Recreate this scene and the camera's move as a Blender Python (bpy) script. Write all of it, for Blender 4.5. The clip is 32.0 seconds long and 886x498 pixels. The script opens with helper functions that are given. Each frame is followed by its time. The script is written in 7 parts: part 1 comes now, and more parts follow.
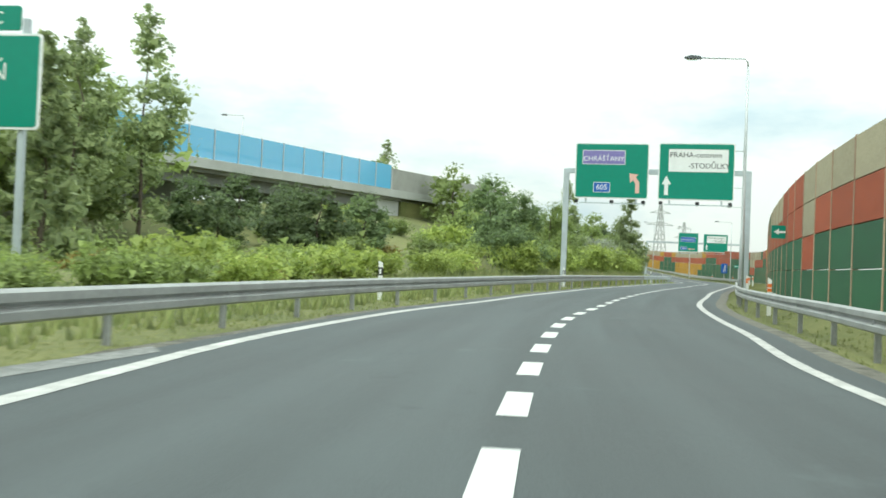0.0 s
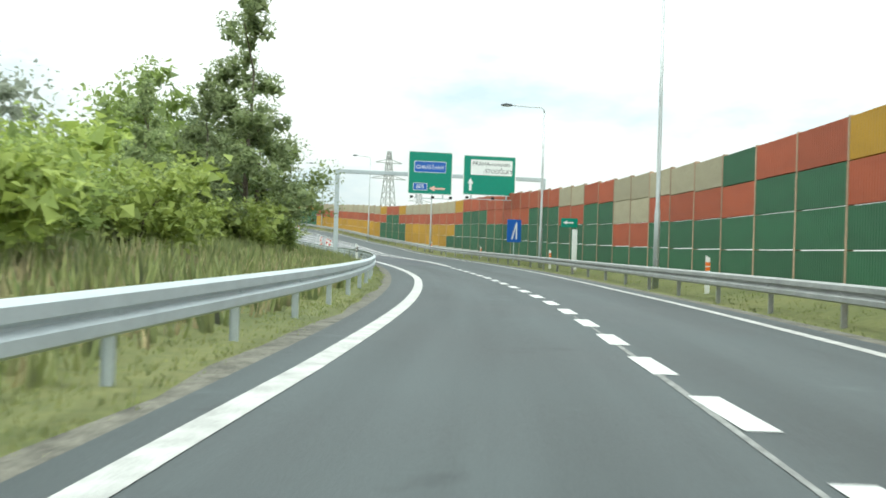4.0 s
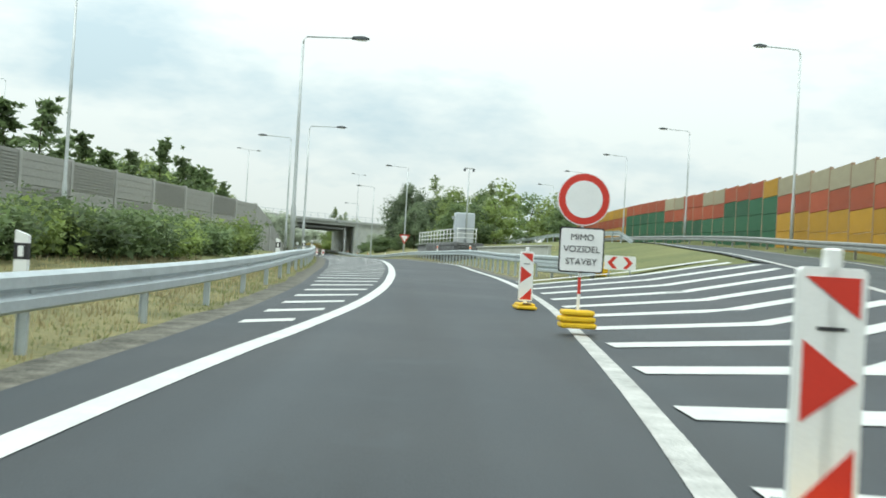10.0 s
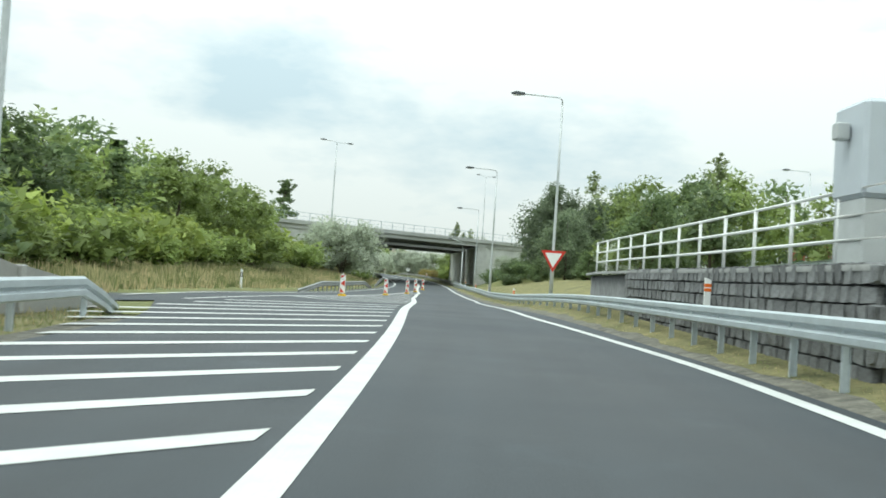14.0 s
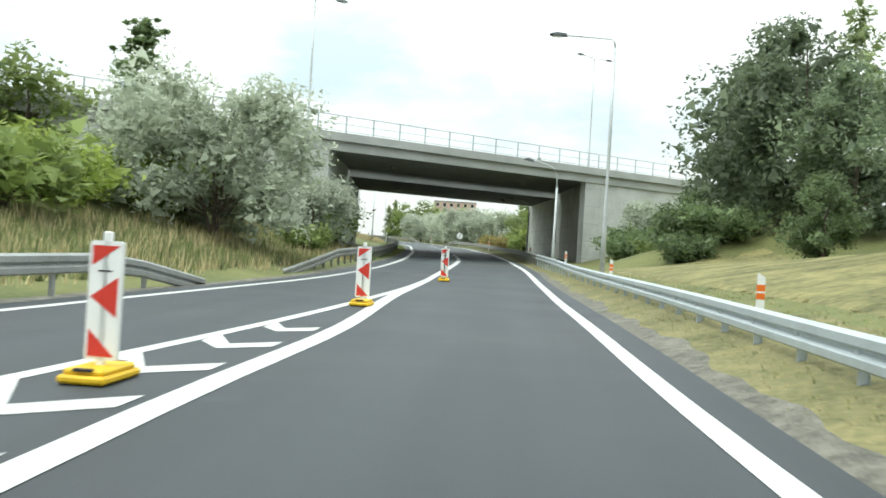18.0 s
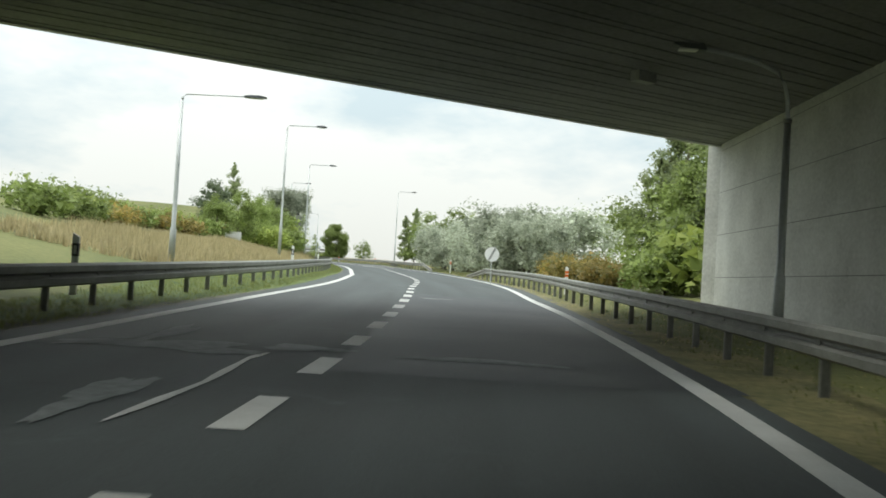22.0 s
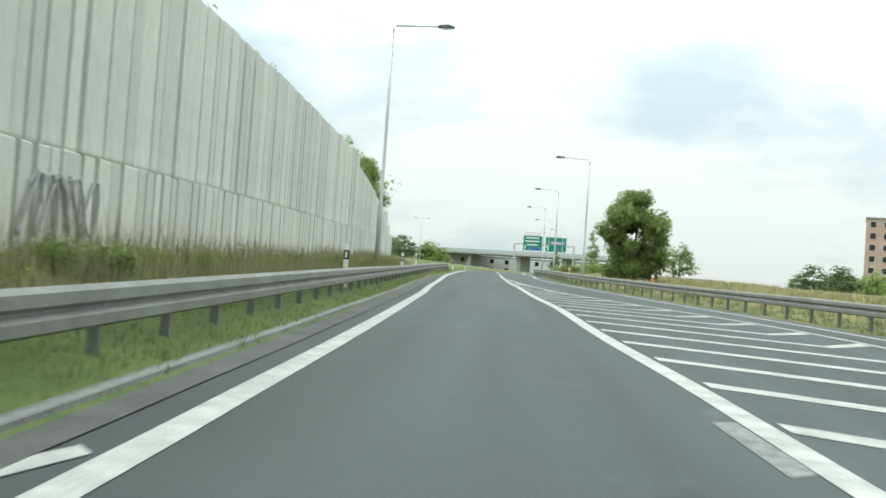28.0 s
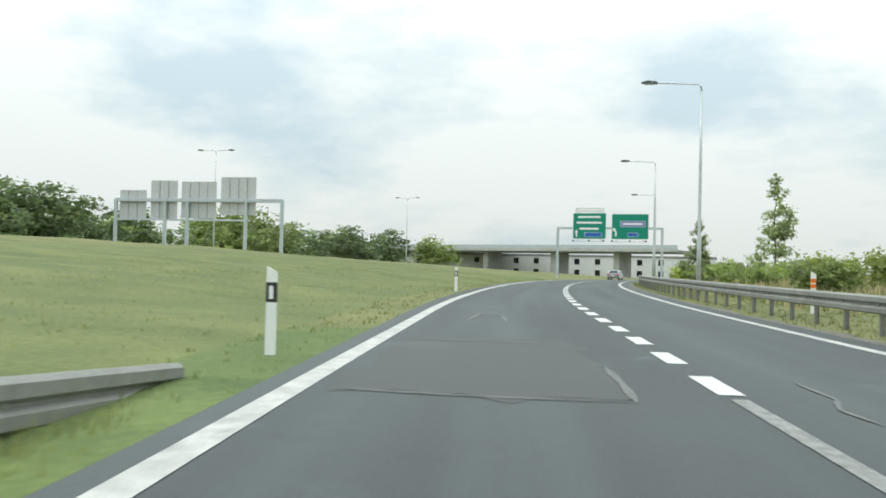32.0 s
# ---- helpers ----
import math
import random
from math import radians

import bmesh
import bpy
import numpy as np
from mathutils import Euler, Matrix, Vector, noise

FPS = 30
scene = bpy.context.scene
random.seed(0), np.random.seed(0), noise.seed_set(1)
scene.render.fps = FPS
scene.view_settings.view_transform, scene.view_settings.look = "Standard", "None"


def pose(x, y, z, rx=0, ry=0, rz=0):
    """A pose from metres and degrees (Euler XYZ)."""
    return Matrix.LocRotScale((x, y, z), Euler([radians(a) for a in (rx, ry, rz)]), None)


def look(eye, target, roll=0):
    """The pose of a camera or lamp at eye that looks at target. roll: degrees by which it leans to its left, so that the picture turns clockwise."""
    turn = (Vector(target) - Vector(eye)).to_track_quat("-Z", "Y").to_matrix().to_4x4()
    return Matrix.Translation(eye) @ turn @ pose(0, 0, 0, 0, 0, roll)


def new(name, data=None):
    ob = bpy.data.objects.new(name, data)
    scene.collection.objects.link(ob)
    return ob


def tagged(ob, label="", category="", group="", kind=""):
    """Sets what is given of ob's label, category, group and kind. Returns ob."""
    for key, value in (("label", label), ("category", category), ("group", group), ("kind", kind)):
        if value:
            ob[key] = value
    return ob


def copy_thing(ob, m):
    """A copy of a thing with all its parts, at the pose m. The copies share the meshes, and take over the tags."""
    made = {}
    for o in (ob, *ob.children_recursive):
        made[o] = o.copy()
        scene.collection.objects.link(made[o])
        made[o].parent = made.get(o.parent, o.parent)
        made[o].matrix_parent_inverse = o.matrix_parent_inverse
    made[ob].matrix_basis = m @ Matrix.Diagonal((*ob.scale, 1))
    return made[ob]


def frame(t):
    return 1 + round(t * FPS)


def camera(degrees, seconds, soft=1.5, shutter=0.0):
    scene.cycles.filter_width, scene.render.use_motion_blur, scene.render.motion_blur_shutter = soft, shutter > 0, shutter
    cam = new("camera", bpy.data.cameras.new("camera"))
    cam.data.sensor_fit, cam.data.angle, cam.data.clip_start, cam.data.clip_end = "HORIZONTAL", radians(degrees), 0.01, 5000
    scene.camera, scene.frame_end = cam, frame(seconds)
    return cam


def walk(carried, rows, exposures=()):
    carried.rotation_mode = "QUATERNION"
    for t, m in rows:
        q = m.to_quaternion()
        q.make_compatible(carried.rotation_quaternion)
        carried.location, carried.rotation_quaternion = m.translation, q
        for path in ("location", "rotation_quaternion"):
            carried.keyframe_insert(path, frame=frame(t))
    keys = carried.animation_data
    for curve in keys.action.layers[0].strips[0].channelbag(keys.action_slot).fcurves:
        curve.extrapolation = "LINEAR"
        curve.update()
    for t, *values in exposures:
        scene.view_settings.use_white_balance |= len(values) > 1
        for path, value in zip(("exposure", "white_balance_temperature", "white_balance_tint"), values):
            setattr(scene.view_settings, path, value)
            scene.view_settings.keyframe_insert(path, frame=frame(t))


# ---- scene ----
cam = camera(46.18, 32.0, 1.7, 0.13)

# seconds, x, y, z, yaw, pitch, roll of the drive
PATH = [
    (0.0, 0.025, -0.001, 1.156, -0.22, 1.28, -2.35),
    (0.5, 1.403, 14.356, 1.278, -3.84, 1.12, -2.53),
    (1.0, 3.423, 28.241, 1.400, -7.44, 1.08, -3.08),
    (1.5, 6.288, 41.572, 1.519, -10.25, 0.81, -2.95),
    (2.0, 9.473, 54.572, 1.637, -12.75, 0.76, -2.82),
    (2.5, 13.083, 67.302, 1.749, -14.65, 0.58, -2.29),
    (3.0, 16.921, 79.779, 1.852, -15.51, 0.42, -1.90),
    (3.5, 20.567, 91.995, 1.950, -15.26, 0.36, -1.67),
    (4.0, 24.252, 103.442, 2.038, -14.59, 0.18, -1.76),
    (4.5, 27.739, 114.426, 2.106, -13.75, -0.05, -1.72),
    (5.0, 30.733, 125.400, 2.169, -12.15, -0.00, -2.03),
    (5.5, 33.357, 136.312, 2.234, -10.17, 0.05, -2.21),
    (6.0, 35.548, 147.163, 2.305, -8.07, 0.03, -2.38),
    (6.5, 37.318, 157.937, 2.387, -6.18, -0.03, -2.63),
    (7.0, 38.784, 168.605, 2.485, -5.06, 0.11, -2.90),
    (7.5, 39.988, 178.714, 2.602, -3.89, 0.20, -3.42),
    (8.0, 40.950, 188.050, 2.740, -2.58, 0.34, -3.61),
    (8.5, 41.483, 196.658, 2.891, -0.96, 0.62, -3.90),
    (9.0, 41.613, 204.776, 3.047, 1.00, 0.80, -3.04),
    (9.5, 41.188, 212.445, 3.202, 5.31, 0.95, -3.02),
    (10.0, 40.165, 219.897, 3.355, 10.36, 1.06, -3.20),
    (10.5, 38.707, 227.286, 3.511, 13.14, 1.27, -3.84),
    (11.0, 37.154, 235.056, 3.673, 13.91, 1.54, -4.25),
    (11.5, 35.376, 243.021, 3.843, 14.38, 1.91, -4.42),
    (12.0, 33.533, 251.170, 4.022, 14.83, 2.11, -4.07),
    (12.5, 31.617, 259.472, 4.211, 15.10, 2.21, -3.93),
    (13.0, 29.623, 267.983, 4.403, 15.70, 2.23, -4.01),
    (13.5, 27.638, 276.404, 4.594, 17.05, 2.39, -4.14),
    (14.0, 25.319, 284.976, 4.772, 18.16, 2.09, -3.81),
    (14.5, 22.840, 293.785, 4.932, 19.03, 1.71, -3.51),
    (15.0, 20.154, 302.860, 5.068, 19.81, 1.43, -3.23),
    (15.5, 17.251, 312.226, 5.174, 20.54, 1.23, -3.04),
    (16.0, 14.133, 321.911, 5.233, 21.27, 0.96, -3.06),
    (16.5, 10.851, 331.854, 5.231, 21.84, 0.59, -3.42),
    (17.0, 7.358, 341.962, 5.201, 22.26, 0.37, -3.51),
    (17.5, 3.859, 351.981, 5.178, 22.39, 0.27, -3.63),
    (18.0, 0.440, 362.038, 5.191, 22.39, 0.36, -3.49),
    (18.5, -2.951, 371.597, 5.247, 22.26, 0.48, -3.77),
    (19.0, -6.119, 380.842, 5.337, 22.20, 0.68, -3.25),
    (19.5, -9.279, 389.791, 5.437, 22.26, 0.82, -3.04),
    (20.0, -12.504, 398.632, 5.556, 22.52, 0.72, -2.93),
    (20.5, -15.819, 407.539, 5.697, 23.08, 1.24, -2.93),
    (21.0, -19.196, 416.438, 5.868, 23.74, 1.41, -3.35),
    (21.5, -22.856, 425.596, 6.068, 24.78, 1.60, -3.45),
    (22.0, -26.704, 435.046, 6.293, 25.77, 1.75, -3.48),
    (22.5, -30.902, 444.804, 6.528, 26.93, 1.80, -3.39),
    (23.0, -35.956, 455.103, 6.768, 28.14, 1.80, -3.20),
    (23.5, -41.405, 465.384, 7.008, 29.63, 1.74, -2.98),
    (24.0, -46.407, 475.244, 7.242, 31.61, 1.65, -3.27),
    (24.5, -51.954, 484.332, 7.469, 33.29, 1.53, -3.44),
    (25.0, -57.626, 493.463, 7.691, 35.34, 1.48, -3.49),
    (25.5, -63.721, 502.489, 7.905, 37.05, 1.44, -3.46),
    (26.0, -70.101, 511.464, 8.109, 38.11, 1.43, -3.41),
    (26.5, -76.669, 520.418, 8.304, 38.75, 1.44, -3.41),
    (27.0, -83.303, 529.352, 8.495, 39.83, 1.44, -3.59),
    (27.5, -90.107, 538.328, 8.684, 40.79, 1.36, -3.86),
    (28.0, -97.254, 547.401, 8.875, 41.62, 1.39, -4.05),
    (28.5, -104.782, 556.698, 9.066, 42.41, 1.40, -3.45),
    (29.0, -112.313, 565.959, 9.258, 43.07, 1.45, -2.68),
    (29.5, -119.928, 575.089, 9.442, 43.53, 1.49, -2.15),
    (30.0, -127.617, 584.332, 9.625, 43.88, 1.46, -1.74),
    (30.5, -135.727, 593.800, 9.799, 43.85, 1.53, -1.08),
    (31.0, -143.963, 603.572, 9.980, 43.64, 1.56, -1.03),
    (31.5, -152.339, 613.331, 10.163, 43.22, 1.43, -1.14),
    (32.0, -160.046, 623.078, 10.351, 42.76, 1.44, -1.37),
]
# stops, white balance in kelvin and tint along the way
LIGHT = [(0.0, 0.12, 6450, -5), (2.0, 0.2, 6350, -1), (5.0, 0.2, 6400, -2), (7.0, 0.05, 6300, 0), (9.0, -0.02, 6300, -2), (10.5, -0.12, 6300, -3), (13.0, -0.12, 6250, -3), (16.0, 0.08, 6400, -1), (17.8, 0.2, 6400, 1), (19.0, 0.23, 6400, 0), (20.2, 0.4, 6500, 0), (21.2, 0.56, 6600, 2), (21.7, 0.2, 6600, 2), (22.0, 0.0, 6650, 3), (23.0, 0.18, 6900, 6), (25.0, 0.05, 6600, 2), (28.0, 0.0, 6400, 0), (30.0, -0.12, 6400, 1), (31.2, -0.15, 6400, 1), (32.0, -0.13, 6400, 2)]
walk(cam, [(t, pose(x, y, z, 90 + p, r, w)) for t, x, y, z, w, p, r in PATH], LIGHT)
SKY_LOW, SKY_RISE, SUN_POWER = 0.85, 1.7, 1.5

# ---- sky and sun: bright overcast day ----
world = bpy.data.worlds.new("overcast_sky")
scene.world = world
world.use_nodes = True
wn, wl = world.node_tree.nodes, world.node_tree.links
wn.clear()
w_out = wn.new("ShaderNodeOutputWorld")
w_bg = wn.new("ShaderNodeBackground")
w_tc = wn.new("ShaderNodeTexCoord")
w_sep = wn.new("ShaderNodeSeparateXYZ")
w_sky = wn.new("ShaderNodeTexSky")
w_sky.sky_type, w_sky.sun_disc = "NISHITA", False
w_sky.sun_elevation, w_sky.sun_rotation = radians(55), radians(120)
w_map = wn.new("ShaderNodeMapping")
w_map.inputs["Scale"].default_value = (1.0, 1.0, 2.6)
w_noise = wn.new("ShaderNodeTexNoise")
w_noise.inputs["Scale"].default_value, w_noise.inputs["Detail"].default_value = 3.4, 6.0
w_noise.inputs["Roughness"].default_value = 0.55
w_ramp = wn.new("ShaderNodeValToRGB")
w_ramp.color_ramp.elements[0].position, w_ramp.color_ramp.elements[0].color = 0.37, (0.67, 0.77, 0.845, 1)
w_ramp.color_ramp.elements[1].position, w_ramp.color_ramp.elements[1].color = 0.52, (1.0, 1.0, 1.0, 1)
w_mix = wn.new("ShaderNodeMix")
w_mix.data_type = "RGBA"
w_mix.inputs["Factor"].default_value = 0.93
w_skyk = wn.new("ShaderNodeVectorMath")
w_skyk.operation = "SCALE"
w_skyk.inputs["Scale"].default_value = 0.12
w_up = wn.new("ShaderNodeMath")
w_up.operation, w_up.use_clamp = "MAXIMUM", False
w_up.inputs[1].default_value = 0.0
w_grad = wn.new("ShaderNodeMath")
w_grad.operation = "MULTIPLY_ADD"
w_grad.inputs[1].default_value, w_grad.inputs[2].default_value = SKY_RISE, SKY_LOW
wl.new(w_tc.outputs["Generated"], w_sep.inputs[0])
wl.new(w_tc.outputs["Generated"], w_map.inputs["Vector"])
wl.new(w_map.outputs[0], w_noise.inputs["Vector"])
wl.new(w_noise.outputs["Fac"], w_ramp.inputs["Fac"])
wl.new(w_sky.outputs["Color"], w_skyk.inputs[0])
wl.new(w_skyk.outputs[0], w_mix.inputs["A"])
wl.new(w_ramp.outputs["Color"], w_mix.inputs["B"])
wl.new(w_sep.outputs["Z"], w_up.inputs[0])
wl.new(w_up.outputs[0], w_grad.inputs[0])
wl.new(w_mix.outputs["Result"], w_bg.inputs["Color"])
wl.new(w_grad.outputs[0], w_bg.inputs["Strength"])
wl.new(w_bg.outputs[0], w_out.inputs["Surface"])
sun = new("sun", bpy.data.lights.new("sun", "SUN"))
sun.data.energy, sun.data.angle, sun.data.color = SUN_POWER, radians(25), (1.0, 0.97, 0.92)
sun.matrix_world = look((0, 0, 100), (45, 35, 0))

# ---- materials ----
def material(name, base, rough=0.8, metal=0.0, vary=0.25, scale=3.0, bump=0.2, fine=60.0, second=None, spot=0.0, ribs=None, each=0.0, coat=0.0):
    """A surface with grain, blotches, a little relief and, with each, a tone of its own for every piece."""
    m = bpy.data.materials.new(name)
    m.use_nodes = True
    n, l = m.node_tree.nodes, m.node_tree.links
    b = n["Principled BSDF"]
    b.inputs["Roughness"].default_value, b.inputs["Metallic"].default_value = rough, metal
    b.inputs["Coat Weight"].default_value = coat
    tc = n.new("ShaderNodeTexCoord")
    big = n.new("ShaderNodeTexNoise")
    big.inputs["Scale"].default_value, big.inputs["Detail"].default_value = scale, 5.0
    small = n.new("ShaderNodeTexNoise")
    small.inputs["Scale"].default_value, small.inputs["Detail"].default_value = fine, 3.0
    l.new(tc.outputs["Object"], big.inputs["Vector"])
    l.new(tc.outputs["Object"], small.inputs["Vector"])
    add = n.new("ShaderNodeMath")
    add.operation = "MULTIPLY_ADD"
    add.inputs[1].default_value = 0.45
    l.new(small.outputs["Fac"], add.inputs[0])
    half = n.new("ShaderNodeMath")
    half.operation = "MULTIPLY"
    half.inputs[1].default_value = 0.55
    l.new(big.outputs["Fac"], half.inputs[0])
    l.new(half.outputs[0], add.inputs[2])
    ramp = n.new("ShaderNodeValToRGB")
    lo = [c * (1 - vary) for c in base]
    hi = second or [min(1, c * (1 + vary)) for c in base]
    ramp.color_ramp.elements[0].position, ramp.color_ramp.elements[0].color = 0.34, (*lo, 1)
    ramp.color_ramp.elements[1].position, ramp.color_ramp.elements[1].color = 0.66, (*hi, 1)
    l.new(add.outputs[0], ramp.inputs["Fac"])
    colour = ramp.outputs["Color"]
    if each:
        info = n.new("ShaderNodeObjectInfo")
        hsv = n.new("ShaderNodeHueSaturation")
        span = n.new("ShaderNodeMapRange")
        span.inputs["To Min"].default_value, span.inputs["To Max"].default_value = 1 - each, 1 + each
        l.new(info.outputs["Random"], span.inputs["Value"])
        l.new(span.outputs["Result"], hsv.inputs["Value"])
        l.new(colour, hsv.inputs["Color"])
        colour = hsv.outputs["Color"]
    l.new(colour, b.inputs["Base Color"])
    relief = n.new("ShaderNodeBump")
    relief.inputs["Strength"].default_value, relief.inputs["Distance"].default_value = bump, 0.02
    height = add.outputs[0]
    if ribs:
        wave = n.new("ShaderNodeTexWave")
        wave.bands_direction = "X"
        wave.inputs["Scale"].default_value, wave.inputs["Distortion"].default_value = ribs, 0.0
        l.new(tc.outputs["Object"], wave.inputs["Vector"])
        relief.inputs["Strength"].default_value, relief.inputs["Distance"].default_value = 0.7, 0.03
        height = wave.outputs["Fac"]
    l.new(height, relief.inputs["Height"])
    l.new(relief.outputs[0], b.inputs["Normal"])
    return m


def leaf_material(name, dark, light, up=0.0):
    m = bpy.data.materials.new(name)
    m.use_nodes = True
    n, l = m.node_tree.nodes, m.node_tree.links
    b = n["Principled BSDF"]
    b.inputs["Roughness"].default_value = 0.6
    geo, info = n.new("ShaderNodeNewGeometry"), n.new("ShaderNodeObjectInfo")
    ramp = n.new("ShaderNodeValToRGB")
    ramp.color_ramp.elements[0].color, ramp.color_ramp.elements[1].color = (*dark, 1), (*light, 1)
    l.new(geo.outputs["Random Per Island"], ramp.inputs["Fac"])
    hsv, span = n.new("ShaderNodeHueSaturation"), n.new("ShaderNodeMapRange")
    span.inputs["To Min"].default_value, span.inputs["To Max"].default_value = 0.75, 1.3
    l.new(info.outputs["Random"], span.inputs["Value"])
    l.new(span.outputs["Result"], hsv.inputs["Value"])
    l.new(ramp.outputs["Color"], hsv.inputs["Color"])
    l.new(hsv.outputs["Color"], b.inputs["Base Color"])
    if up:
        # matted blades catch the light of the sky like the turf they stand in
        tilt, unit = n.new("ShaderNodeVectorMath"), n.new("ShaderNodeVectorMath")
        tilt.operation, unit.operation = "MULTIPLY_ADD", "NORMALIZE"
        tilt.inputs[1].default_value, tilt.inputs[2].default_value = (1 - up,) * 3, (0, 0, up)
        l.new(geo.outputs["Normal"], tilt.inputs[0])
        l.new(tilt.outputs[0], unit.inputs[0])
        l.new(unit.outputs[0], b.inputs["Normal"])
    thin = n.new("ShaderNodeBsdfTranslucent")
    l.new(hsv.outputs["Color"], thin.inputs["Color"])
    mix = n.new("ShaderNodeMixShader")
    mix.inputs["Fac"].default_value = 0.42
    l.new(b.outputs[0], mix.inputs[1])
    l.new(thin.outputs[0], mix.inputs[2])
    l.new(mix.outputs[0], n["Material Output"].inputs["Surface"])
    return m



def asphalt(name, base, rough):
    """Rolled asphalt with stone grain, blotches and streaks worn along the lanes."""
    m = bpy.data.materials.new(name)
    m.use_nodes = True
    n, l = m.node_tree.nodes, m.node_tree.links
    b = n["Principled BSDF"]
    tc, uv = n.new("ShaderNodeTexCoord"), n.new("ShaderNodeUVMap")
    uv.uv_map = "lane"
    stretch = n.new("ShaderNodeMapping")
    stretch.inputs["Scale"].default_value = (1.1, 0.035, 1.0)
    l.new(uv.outputs[0], stretch.inputs["Vector"])
    shift = n.new("ShaderNodeMapping")
    shift.inputs["Location"].default_value = (37.0, 11.0, 5.0)
    l.new(tc.outputs["Object"], shift.inputs["Vector"])
    layers = []
    for src, scale, detail in ((stretch.outputs[0], 1.0, 4.0), (tc.outputs["Object"], 0.28, 6.0), (tc.outputs["Object"], 55.0, 3.0)):
        t = n.new("ShaderNodeTexNoise")
        t.inputs["Scale"].default_value, t.inputs["Detail"].default_value = scale, detail
        l.new(src, t.inputs["Vector"])
        layers.append(t.outputs["Fac"])
    mix = layers[0]
    for other, f in ((layers[1], 0.42), (layers[2], 0.38)):
        k = n.new("ShaderNodeMix")
        k.inputs["Factor"].default_value = f
        l.new(mix, k.inputs["A"])
        l.new(other, k.inputs["B"])
        mix = k.outputs["Result"]
    ramp = n.new("ShaderNodeValToRGB")
    ramp.color_ramp.elements[0].position, ramp.color_ramp.elements[0].color = 0.38, (*[c * 0.58 for c in base], 1)
    ramp.color_ramp.elements[1].position, ramp.color_ramp.elements[1].color = 0.62, (*[c * 1.5 for c in base], 1)
    l.new(mix, ramp.inputs["Fac"])
    # pale scuffs and dark oil drips, ragged and sparse
    colour = ramp.outputs["Color"]
    for scale, lo, hi, tint, most in ((0.55, 0.60, 0.74, [min(1, c * 2.3) for c in base], 0.55), (0.8, 0.62, 0.72, [c * 0.4 for c in base], 0.6)):
        t = n.new("ShaderNodeTexNoise")
        t.inputs["Scale"].default_value, t.inputs["Detail"].default_value, t.inputs["Roughness"].default_value = scale, 10.0, 0.68
        t.inputs["Distortion"].default_value = 0.4
        l.new((tc.outputs["Object"] if tint[0] > base[0] else shift.outputs[0]), t.inputs["Vector"])
        mask = n.new("ShaderNodeMapRange")
        mask.inputs["From Min"].default_value, mask.inputs["From Max"].default_value, mask.inputs["To Max"].default_value = lo, hi, most
        l.new(t.outputs["Fac"], mask.inputs["Value"])
        k = n.new("ShaderNodeMix")
        k.data_type = "RGBA"
        l.new(mask.outputs["Result"], k.inputs["Factor"])
        l.new(colour, k.inputs["A"])
        k.inputs["B"].default_value = (*tint, 1)
        colour = k.outputs["Result"]
    l.new(colour, b.inputs["Base Color"])
    gloss = n.new("ShaderNodeMapRange")
    gloss.inputs["To Min"].default_value, gloss.inputs["To Max"].default_value = rough - 0.14, rough + 0.14
    l.new(layers[1], gloss.inputs["Value"])
    l.new(gloss.outputs["Result"], b.inputs["Roughness"])
    relief = n.new("ShaderNodeBump")
    relief.inputs["Strength"].default_value, relief.inputs["Distance"].default_value = 0.35, 0.012
    l.new(layers[2], relief.inputs["Height"])
    l.new(relief.outputs[0], b.inputs["Normal"])
    return m


